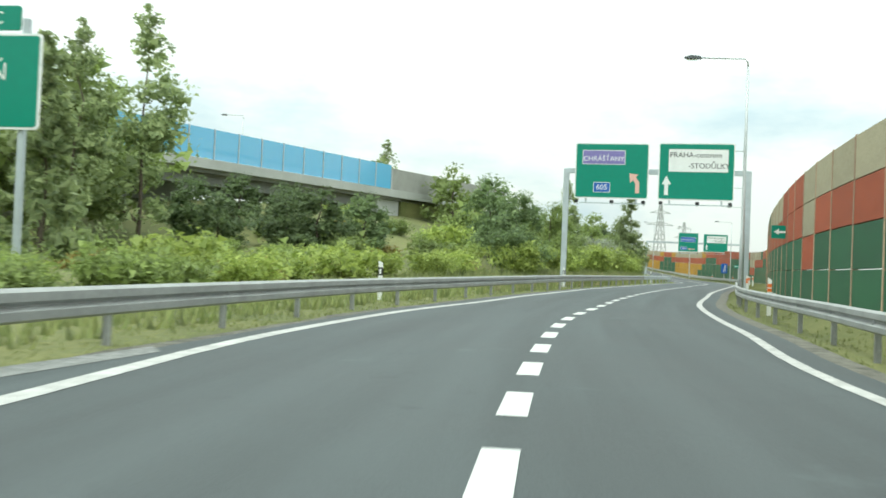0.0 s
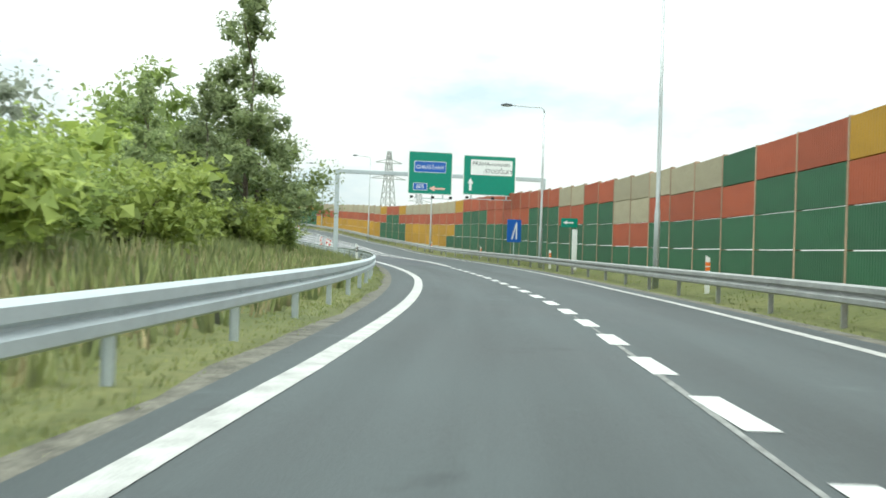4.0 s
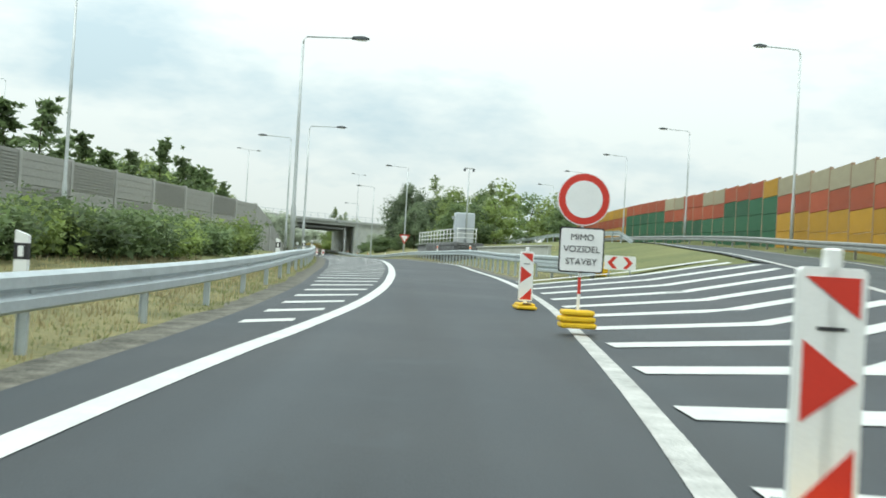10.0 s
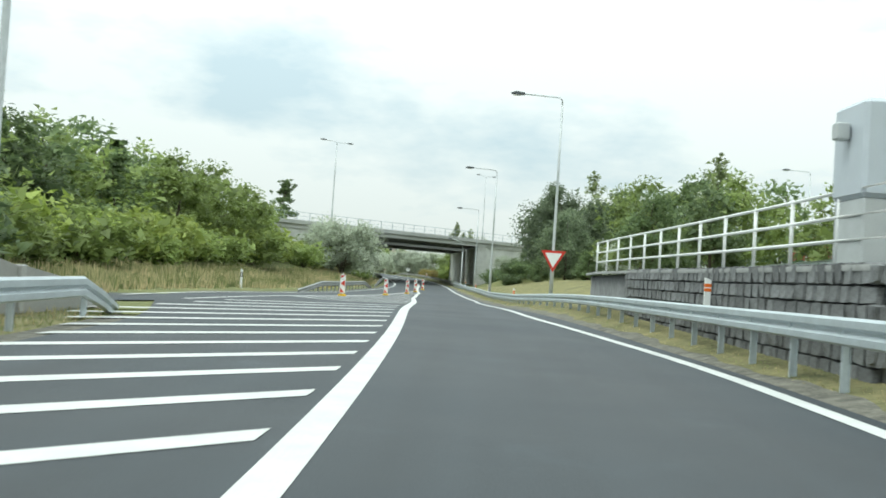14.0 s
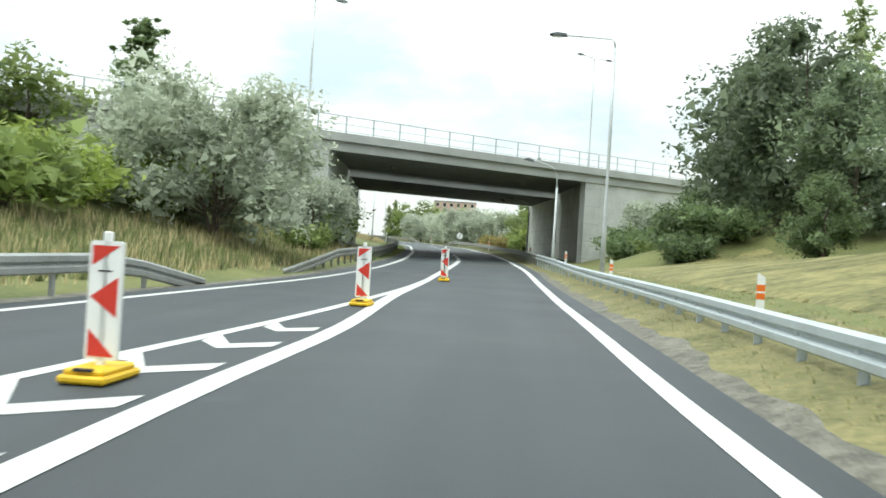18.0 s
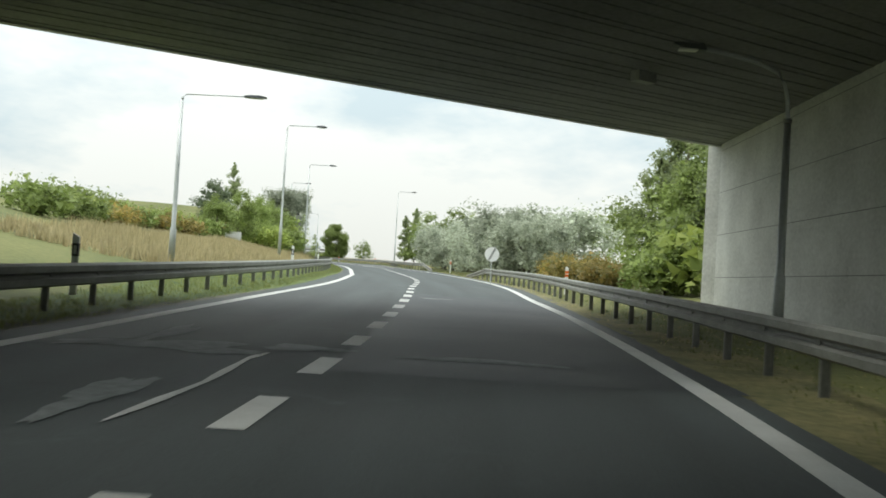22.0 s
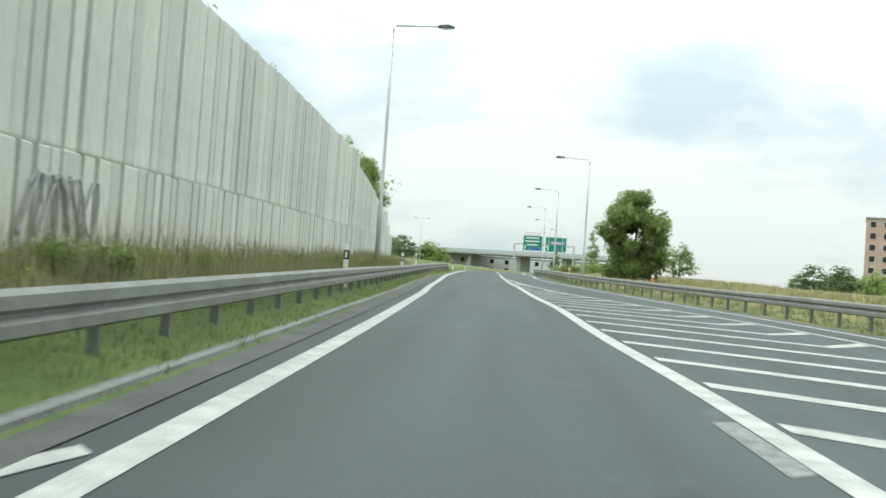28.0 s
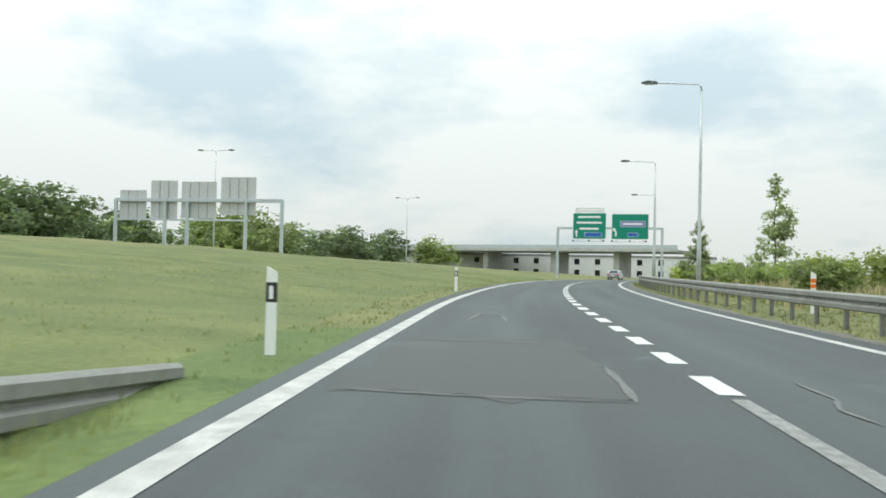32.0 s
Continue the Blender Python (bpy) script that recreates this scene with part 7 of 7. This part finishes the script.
for s, d in ((45.5, 7.75), (160, 7.6)):
    e = thing("escape_route_marker", "white upright panel with a small green arrow sign", "escape sign", "escape route markers", set_at(s, d, 0.12) @ Matrix.Diagonal((1, 1, 1.16 if s < 100 else 1, 1)))
    part("panel", boxed(-0.13, 0.13, -0.05, 0.05, -0.2, 2.15, bevel=0.02), M["plastic_white"], e)
    part("sign", prism(bmesh.new(), rounded(-0.75, 0.12, 2.25, 2.72, 0.05), -0.06, -0.02), M["sign_green"], e)
    part("arrow_bar", boxed(-0.5, -0.1, -0.067, -0.058, 2.45, 2.52), M["sign_white"], e)
    part("arrow_tip", prism(bmesh.new(), [(-0.65, 2.485), (-0.45, 2.38), (-0.45, 2.6)], -0.067, -0.058), M["sign_white"], e)
# big sign at the start, seen past the trees
start_sign = thing("direction_sign", "large green direction sign with white lettering on posts", "direction sign", "", set_at(24, -14.9, -0.5))
for x in (-1.8, 1.6):
    part("post", boxed(x - 0.08, x + 0.08, 0.0, 0.16, -0.6, 7.4, bevel=0.01), M["galvanised"], start_sign)
part("board", prism(bmesh.new(), rounded(-2.6, 2.1, 4.6, 7.0, 0.1), -0.06, 0.0), M["sign_white"], start_sign)
part("board_face", prism(bmesh.new(), rounded(-2.54, 2.04, 4.66, 6.94, 0.08), -0.068, -0.058), M["sign_green"], start_sign)
part("exit_plate", prism(bmesh.new(), rounded(-0.6, 1.5, 7.08, 7.7, 0.08), -0.06, 0.0), M["sign_green"], start_sign)
words("PLZEŇ", 0.6, M["sign_white"], start_sign, 0.35, -0.075, 6.0)
words("23 C", 0.45, M["sign_white"], start_sign, 0.6, -0.068, 7.38)

# bare plate on two pegs on the dry bank
plate = thing("bare_sign_plate", "weathered white plate on two short pegs in the dry grass", "sign plate", "", set_at(534, -12.0, ground_height(534, -12.0) - 0.35, -8))
part("board", prism(bmesh.new(), rounded(-0.95, 0.95, 0.35, 1.25, 0.04), -0.03, 0.0), M["plastic_white"], plate)
for x in (-0.7, 0.7):
    part("peg", boxed(x - 0.03, x + 0.03, 0.002, 0.06, -0.3, 1.15), M["galv_old"], plate)
part("rail", boxed(-0.9, 0.9, 0.002, 0.03, 0.75, 0.82), M["galv_old"], plate)

# ---- delineator posts ----
def marker_post(red=False):
    t = thing("marker_post", "white plastic marker post with an orange band" if red else "white plastic marker post with a black band", "marker post", "marker posts")
    part("post", prism(bmesh.new(), [(-0.06, -0.1), (0.06, -0.1), (0.06, 0.98), (-0.06, 1.05)], -0.035, 0.035), M["plastic_white"], t)
    part("band", boxed(-0.062, 0.062, -0.038, 0.038, 0.62, 0.86), M["reflector" if red else "black"], t)
    if not red:
        part("reflector", boxed(-0.025, 0.025, -0.042, -0.036, 0.66, 0.82), M["sign_white"], t)
    else:
        part("band_gap", boxed(-0.063, 0.063, -0.039, 0.039, 0.72, 0.75), M["plastic_white"], t)
    return t


MP_W, MP_R = marker_post(), marker_post(True)
first |= {MP_W.name, MP_R.name}
for s, d in ((-2, -5.9), (30, -5.4), (62, -3.9), (109, -3.35), (158, -3.7), (470, -7.3), (498, -6.4), (529, -5.2), (566, -4.3), (610.5, -3.66), (634, -3.75), (655.6, -4.2)):
    settle(MP_W, set_at(s, d, ground_height(s, d) + 0.15))
for s, d in ((694.6, -2.75), (727, -2.5), (347, -11.3)):
    settle(MP_W, set_at(s, d, ground_height(s, d)))
for s, d in ((10, 5.5), (33, 6.0), (57.5, 6.5), (84, 6.6), (110, 6.7), (136, 6.8), (165, 7.4), (192, 8.2), (214, 9.2), (330, 5.0), (362, 4.4), (390, 4.3), (411, 4.2), (433, 4.4), (459, 4.7), (492, 5.0), (541, 6.9), (612, 10.8), (640, 9.4), (676, 8.0), (710, 8.2)):
    settle(MP_R, set_at(s, d, (RISE(s) if s < 260 else 0) + 0.1))

for s, h in ((291.3, 0.72), (312, 0.82)):
    settle(MP_R, set_at(s, GORE_R(s) + 0.08, h)).scale = (1, 1, 0.62)
for s in (234.6, 254.3, 269.7, 285.5):
    settle(MP_W, set_at(s, EDGE_L(s) - 0.83, 0.46)).scale = (1, 1, 0.62)

# ---- pumping cabinet, railing and stone wall ----
stone_wall = thing("wall_stone", "low dark rubble stone retaining wall", "retaining wall", "", None, "structure")
ST = along([(300, 5.15), (305, 5.1), (318, 4.95), (331, 4.75), (354, 4.6)])
STONES = []
srng = random.Random(3)
for k in range(6):
    bm = boxed(-0.5, 0.5, -0.12, 0.12, -0.5, 0.5, bevel=0.06)
    for v in bm.verts:
        v.co += Vector((srng.gauss(0, 0.03), srng.gauss(0, 0.015), srng.gauss(0, 0.04)))
    STONES.append(bm_mesh("stone", bm, M["stone"]))


def stones(place, length, low, high):
    z, row = low, 0
    while z < high:
        h, x = 0.24 + 0.08 * srng.random(), -0.2 * (row % 2)
        while x < length:
            w = 0.3 + 0.3 * srng.random()
            piece("stone", srng.choice(STONES), stone_wall, place(x + w / 2, z + h / 2) @ Matrix.Diagonal((w * 0.96, 1, h * 0.95, 1)))
            x += w
        z += h
        row += 1


stones(lambda x, z: set_at(305 + x, ST(305 + x), z, 90), 18, 0.1, 1.6)
stones(lambda x, z: set_at(305, ST(305) + x, z, 0), 1.75, 0.1, 1.6)
strip("stone_core", 305, 331, [(lambda s: ST(s) + 0.08, -0.3), (lambda s: ST(s) + 0.08, lambda s: 1.57 - max(0, s - 330) * 0.03), (lambda s: ST(s) + 1.8, lambda s: 1.57 - max(0, s - 330) * 0.03), (lambda s: ST(s) + 1.8, -0.3)], M["stone"], parent=stone_wall)
strip("coping", 305, 331, [(lambda s: ST(s) - 0.12, lambda s: 1.59 - max(0, s - 330) * 0.03), (lambda s: ST(s) - 0.12, lambda s: 1.68 - max(0, s - 330) * 0.03), (lambda s: ST(s) + 0.35, lambda s: 1.68 - max(0, s - 330) * 0.03)], M["concrete_dark"], parent=stone_wall)
low_wall = thing("wall_low", "low pale concrete wall on the grass", "wall", "", None, "structure")
part("wall_face", boxed(0, 16.5, -0.12, 0.12, -0.9, 0.0, bevel=0.03), M["concrete"], low_wall)
part("wall_cap", boxed(-0.02, 16.52, -0.2, 0.16, 0.0, 0.1, bevel=0.02), M["concrete"], low_wall)
low_wall.matrix_basis = set_at(304.6, 6.9, 1.32, -83)
rail = thing("safety_railing", "white painted tubular safety railing on the stone wall", "railing")
pts = [(ST(305) + 1.6, 305.15), (ST(305) + 0.15, 305.15)] + [(ST(s) + 0.15, s) for s in np.arange(307.2, 331, 2.1)]
up = bm_mesh("upright", tube(bmesh.new(), [(0, 0, 0), (0, 0, 1.15)], 0.035, 8), M["plastic_white"], True)
for d, s in pts:
    piece("upright", up, rail, set_at(s, d, 1.66))
for hh in (1.12, 0.75, 0.4):
    bm = bmesh.new()
    tube(bm, [at(s, d, 1.66 + hh) for d, s in pts], 0.03, 8)
    part("bar", bm, M["plastic_white"], rail, smooth=True)
cab = thing("utility_cabinet", "pale blue-grey metal utility cabinet with a darker base", "cabinet", "", set_at(306.9, 5.95, 1.6, 3))
part("base", boxed(-0.72, 0.72, -0.5, 0.5, 0, 1.05, bevel=0.03), M["sign_back"], cab)
part("body", boxed(-0.76, 0.76, -0.55, 0.55, 1.05, 2.45, bevel=0.06), M["cabinet_grey"], cab)
part("door_seam", boxed(-0.01, 0.01, -0.556, -0.55, 1.1, 2.25), M["sign_back"], cab)
part("handle", boxed(0.06, 0.1, -0.59, -0.55, 1.6, 1.8, bevel=0.01), M["lamp_head"], cab)
part("lamp_box", boxed(-0.98, -0.78, -0.1, 0.1, 1.9, 2.15, bevel=0.02), M["sign_back"], cab)
mast = thing("camera_mast", "slim grey mast with two short arms at the top", "mast", "", set_at(306.0, 6.0, 1.6))
part("pole", tube(bmesh.new(), [(0, 0, 0), (0, 0, 3.2), (0, 0, 6.0)], [0.07, 0.06, 0.05], 10), M["pole"], mast, smooth=True)
part("cross_arm", boxed(-0.38, 0.38, -0.03, 0.03, 5.9, 5.98), M["galv_old"], mast)
for x in (-0.36, 0.36):
    part("sensor_head", boxed(x - 0.08, x + 0.08, -0.12, 0.12, 5.7, 5.9, bevel=0.02), M["lamp_head"], mast)

# ---- backs of signs on a gantry across the field ----
back = thing("sign_gantry", "gantry seen from behind with grey backs of large signs", "sign gantry", "", Matrix.Translation((-258.5, 688.8, 12.2)) @ Matrix.Rotation(radians(31), 4, "Z"))
for x in (-9.6, -3.6, -0.9, 6.0, 10.2):
    part("post", boxed(x - 0.16, x + 0.16, -0.16, 0.16, -1.5, 5.9), M["galvanised"], back)
part("beam", boxed(-9.6, 10.2, -0.15, 0.15, 5.6, 6.0, bevel=0.02), M["galvanised"], back)
part("beam", boxed(-9.6, 6.5, -0.12, 0.12, 3.5, 3.7, bevel=0.02), M["galvanised"], back)
for x0, x1, z0, z1 in ((-9.3, -6.05, 3.5, 6.9), (-5.5, -2.3, 3.6, 8.0), (-1.8, 2.35, 3.8, 7.9), (2.9, 7.0, 4.2, 8.4)):
    y = 0.3
    sgn = part("sign_back", prism(bmesh.new(), rounded(x0, x1, z0, z1, 0.1), y, y + 0.06), M["sign_back"], back)
    n = int((x1 - x0) / 1.1)
    for k in range(1, n + 1):
        x = x0 + (x1 - x0) * k / (n + 1)
        part("stiffener", boxed(x - 0.03, x + 0.03, y - 0.06, y, z0, z1), M["galv_old"], sgn)

# ---- pylon, buildings, vehicles ----
def pylon(place, high):
    t = thing("power_pylon", "distant grey lattice power pylon", "pylon", "pylons", Matrix.Translation(place) @ Matrix.Rotation(0.3, 4, "Z"))
    bm = bmesh.new()
    w = high * 0.09
    corner = lambda u, a, b: (a * w * (1 - 0.85 * u), b * w * (1 - 0.85 * u), high * u)
    for a, b in ((1, 1), (1, -1), (-1, 1), (-1, -1)):
        tube(bm, [corner(0, a, b), corner(1, a, b)], 0.14, 4)
    for k in range(9):
        u0, u1 = k / 9, (k + 1) / 9
        for p, q in (((1, 1), (1, -1)), ((1, -1), (-1, -1)), ((-1, -1), (-1, 1)), ((-1, 1), (1, 1))):
            tube(bm, [corner(u0, *p), corner(u1, *q)], 0.07, 4)
            tube(bm, [corner(u0, *q), corner(u1, *p)], 0.07, 4)
    part("tower", bm, M["galv_old"], t)
    for u, l in ((0.72, 0.2), (0.88, 0.15)):
        part("cross_arm", tube(tube(bmesh.new(), [(-high * l, 0, high * u), (0, 0, high * u + 1.2), (high * l, 0, high * u)], 0.13, 4), [(-high * l, 0, high * u), (high * l, 0, high * u)], 0.13, 4), M["galv_old"], t)
    return t


for q, hgt in (((83.4, 395.0, 2.0), 28.5), ((150.0, 640.0, 4.0), 34.0)):
    pylon(q, hgt)


def block(name, label, m, w, dpt, floors, mat, bays, roof_mat="concrete_dark"):
    b = thing(name, label, "building", "", m)
    h = floors * 3.0
    part("wall", boxed(-w / 2, w / 2, -dpt / 2, dpt / 2, -3, h, bevel=0.05), M[mat], b)
    part("roof", boxed(-w / 2 - 0.2, w / 2 + 0.2, -dpt / 2 - 0.2, dpt / 2 + 0.2, h, h + 0.5), M[roof_mat], b)
    pane = bm_mesh("window", boxed(-0.7, 0.7, -0.05, 0.05, 0, 1.5), M["car_glass"])
    frame_me = bm_mesh("window_frame", boxed(-0.8, 0.8, -0.03, 0.05, -0.1, 1.6), M["white_wall"])
    for f in range(floors):
        for k in range(bays):
            x = -w / 2 + w * (k + 0.5) / bays
            win = piece("window", pane, b, pose(x, -dpt / 2 - 0.04, f * 3.0 + 0.9))
            piece("window_frame", frame_me, win, pose(0, 0.03, 0))
    return b


block("apartment_block", "tall reddish apartment block beyond the field", pose(-188.3, 832.2, 13, 0, 0, 20), 20, 14, 6, "brick_red", 6)
block("long_hall", "low white industrial hall", set_at(838, 42, -3.2, 10), 16, 10, 1, "white_wall", 5)
block("brown_hall", "low brown commercial building", set_at(800, 30, -2.2, 14), 14, 9, 1, "brown_wall", 5)
block("white_hall", "long white warehouse behind the overpass", set_at(968, -45, 0, 8), 90, 14, 2, "white_wall", 16)


def car(paint, label, m, van=False):
    c = thing("van" if van else "car", label, "van" if van else "car", "", m)
    top = 2.2 if van else 1.42
    side = [(-2.1, 0.28), (2.05, 0.28), (2.12, 0.62), (2.0, 0.82), (1.05, 0.93), (0.35, top - 0.04), (-1.2, top), (-1.75, 0.98), (-2.12, 0.9), (-2.16, 0.5)]
    if van:
        side = [(-2.4, 0.3), (2.3, 0.3), (2.4, 0.8), (2.1, 1.1), (1.5, top), (-2.35, top), (-2.42, 0.8)]
    bm = bmesh.new()
    prism(bm, side, -0.83, 0.83)
    bmesh.ops.rotate(bm, verts=bm.verts, matrix=Matrix.Rotation(radians(90), 3, "Z"))
    bmesh.ops.bevel(bm, geom=list(bm.edges), offset=0.07, segments=2, affect="EDGES")
    part("body", bm, M[paint], c, smooth=False)
    z0, z1 = (1.3, 1.95) if van else (0.98, 1.32)
    y = -2.43 if van else -1.62
    bm = bmesh.new()
    v = [bm.verts.new(q) for q in ((-0.62, y - 0.2 if not van else y, z0), (0.62, y - 0.2 if not van else y, z0), (0.52, y + 0.27 if not van else y, z1), (-0.52, y + 0.27 if not van else y, z1))]
    bm.faces.new(v)
    w = [bm.verts.new(q.co + Vector((0, 0.05, -0.02))) for q in v]
    for i in range(4):
        bm.faces.new((v[i], w[i], w[(i + 1) % 4], v[(i + 1) % 4]))
    part("rear_window", bm, M["car_glass"], c)
    for x in (-0.845, 0.845):
        part("side_window", boxed(x - 0.012, x + 0.012, -1.1, 0.45, 0.98 if not van else 1.2, 1.3 if not van else 1.9, bevel=0.005), M["car_glass"], c)
        part("rear_light", boxed(x * 0.8 - 0.14, x * 0.8 + 0.14, (-2.45 if van else -2.17), (-2.38 if van else -2.08), 0.62, 0.86, bevel=0.02), M["sign_red"], c)
    part("number_plate", boxed(-0.26, 0.26, (-2.47 if van else -2.2), (-2.4 if van else -2.12), 0.5, 0.61), M["sign_white"], c)
    for x in (-0.74, 0.74):
        for yy in (-1.3, 1.3):
            bm = tube(bmesh.new(), [(x - 0.1, yy, 0.31), (x + 0.1, yy, 0.31)], 0.31, 18)
            wheel = part("wheel", bm, M["tyre"], c)
            part("rim", tube(bmesh.new(), [(x - 0.11, yy, 0.31), (x + 0.11, yy, 0.31)], 0.19, 14), M["sign_back"], wheel)
    return c


car("car_blue", "dark blue hatchback on the climbing lane", set_at(335, (MAIN_L(335) + MAIN_R(335)) / 2, RISE(335), 6))
car("car_silver", "silver car far along the carriageway", set_at(832, 0.3, 0.0, -1))
car("car_white", "white van on the road below the flyover", set_at(70, -44, -0.6, 60), True)

# ---- grass, weeds and straw beside the road ----
def meadow(name, label, s0, s1, near, far, count, tall, mat, seed, width=0.02, flowers=False, flat=0.0):
    """Tufts of blades between two offsets; each tuft is a handful of leaning blades."""
    rng = random.Random(seed)
    verts, faces = [], []
    for _ in range(count):
        s = s0 + (s1 - s0) * rng.random()
        u = rng.random()
        a, b = (near(s) if callable(near) else near), (far(s) if callable(far) else far)
        d = a + (b - a) * u
        q = at(s, d)
        q.z = sheet_z(s, d) - 0.03
        grow_here = 0.8 + 0.35 * noise.noise(Vector((s * 0.12, d * 0.3, seed + 5)))
        for k in range(6):
            ang = rng.random() * 6.283
            h = tall * grow_here * (0.5 + 0.7 * rng.random())
            w = width * (0.6 + 0.8 * rng.random())
            r = 0.2 * rng.random()
            c = q + Vector((math.cos(ang) * r, math.sin(ang) * r, 0))
            e = Vector((math.cos(ang + 1.57), math.sin(ang + 1.57), 0)) * w
            lean = Vector((math.cos(ang), math.sin(ang), 0)) * (flat or h * (0.1 + 0.45 * rng.random()))
            n = len(verts)
            if flowers:
                t = c + Vector((0, 0, h))
                verts += [t - e, t + Vector((0, 0, w)), t + e, t - Vector((0, 0, w))]
                faces.append((n, n + 1, n + 2, n + 3))
            else:
                verts += [c - e, c + e, c + lean + Vector((0, 0, h))]
                faces.append((n, n + 1, n + 2))
    ob = piece(name, mesh_from(name, verts, faces, M[mat]))
    return tagged(ob, label, "grass", "", "stuff")


left = lambda g: (lambda s: EDGE_L(s) - g)
right = lambda g: (lambda s: EDGE_R(s) + g)
main = lambda g: (lambda s: MAIN_R(s) + g)
meadow("verge_grass", "unmown green grass along the left kerbless edge", -12, 176, left(0.25), left(1.9), 5850, 0.105, "grass_blade", 1, 0.014)
meadow("verge_grass", "green grass behind the guard rail", -12, 60, left(1.2), left(9), 2700, 0.4, "grass_blade", 2, 0.04)
meadow("dry_grass", "tall straw-coloured grass behind the guard rail", 46, 172, left(1.3), left(5.5), 1900, 0.5, "straw_blade", 3, 0.02)
meadow("verge_grass", "tall green weeds on the wooded bank", 46, 180, left(1.2), left(8), 3120, 0.7, "grass_blade", 4, 0.045)
meadow("verge_grass", "short grass before the noise wall", -12, 262, main(0.9), lambda s: WALL(s) - 0.15, 5400, 0.099, "grass_blade", 5, 0.016)
meadow("verge_grass", "thin green grass under the ramp rail", 176, 314, left(0.5), left(2.6), 6500, 0.13, "grass_blade", 6, 0.012)
meadow("dry_grass", "dry grass under the ramp rail", 176, 314, left(0.6), left(3.4), 1600, 0.2, "straw_blade", 7, 0.014)
meadow("dry_grass", "dry mown grass on the strip beside the ramp", 262, 432, right(0.3), right(3.0), 5400, 0.074, "straw_blade", 8, 0.012)
meadow("verge_grass", "green grass on the strip beside the ramp", 262, 432, right(0.45), right(2.6), 5400, 0.074, "grass_blade", 9, 0.014)
meadow("dry_grass", "strewn hay on the knoll", 300, 425, right(3.0), right(11), 5850, 0.019, "straw_blade", 10, 0.045, False, 0.3)
meadow("verge_grass", "tall grass before the wooded bank", 318, 442, left(1.9), left(7.5), 5400, 0.5, "grass_blade", 11, 0.035)
meadow("dry_grass", "straw stalks in the tall grass before the wood", 318, 442, left(1.5), left(7.5), 2520, 0.7, "straw_blade", 12, 0.02)
meadow("verge_grass", "lush green grass under the dark rail", 432, 560, left(0.2), left(2.6), 8500, 0.15, "grass_blade", 13, 0.012)
meadow("dry_grass", "dry straw-coloured meadow on the bank", 482, 556, left(2.4), left(9.5), 6600, 0.55, "straw_blade", 14, 0.025)
meadow("verge_grass", "green grass between gutter and retaining wall", 556, 690, left(0.3), left(1.8), 7000, 0.15, "grass_blade", 15, 0.012)
meadow("tall_weeds", "tall flowering weeds at the foot of the wall", 556, 652, left(1.6), lambda s: WALL_D(s) + 0.25, 1000, 0.75, "weed_blade", 16, 0.009)
meadow("dry_grass", "dry stalks at the foot of the wall", 556, 652, left(1.4), lambda s: WALL_D(s) + 0.25, 3000, 0.62, "weed_blade", 17, 0.010)
meadow("weed_flowers", "small yellow flower heads among the weeds", 556, 636, left(1.7), lambda s: WALL_D(s) + 0.4, 26, 0.5, "flower", 18, 0.009, True)
meadow("verge_grass", "green and dry verge grass beyond the bridge", 432, 600, right(0.4), right(3.6), 6500, 0.1, "grass_blade", 19, 0.014)
meadow("dry_grass", "dry verge grass beyond the bridge", 440, 600, right(0.35), right(2.6), 2700, 0.081, "straw_blade", 20, 0.012)
meadow("verge_grass", "green grass along the field rail", 590, 780, right(0.4), right(3), 3600, 0.149, "grass_blade", 21, 0.016)
meadow("dry_grass", "tall straw-coloured grass of the field", 592, 770, right(2.4), right(20), 6000, 0.6, "straw_blade", 22, 0.02)
meadow("verge_grass", "tall green grass of the field", 592, 770, right(2.4), right(20), 4200, 0.5, "grass_blade", 23, 0.03)
meadow("verge_grass", "green meadow sloping up beside the road", 656, 790, left(0.1), left(16), 9500, 0.13, "grass_blade", 24, 0.018)
meadow("dry_grass", "dry patches in the roadside meadow", 656, 790, left(3), left(16), 270, 0.099, "straw_blade", 25, 0.02)
meadow("dry_grass", "dry yellowish grass mound by the exit", 186, 262, left(1.4), left(7), 3600, 0.25, "straw_blade", 26, 0.018)
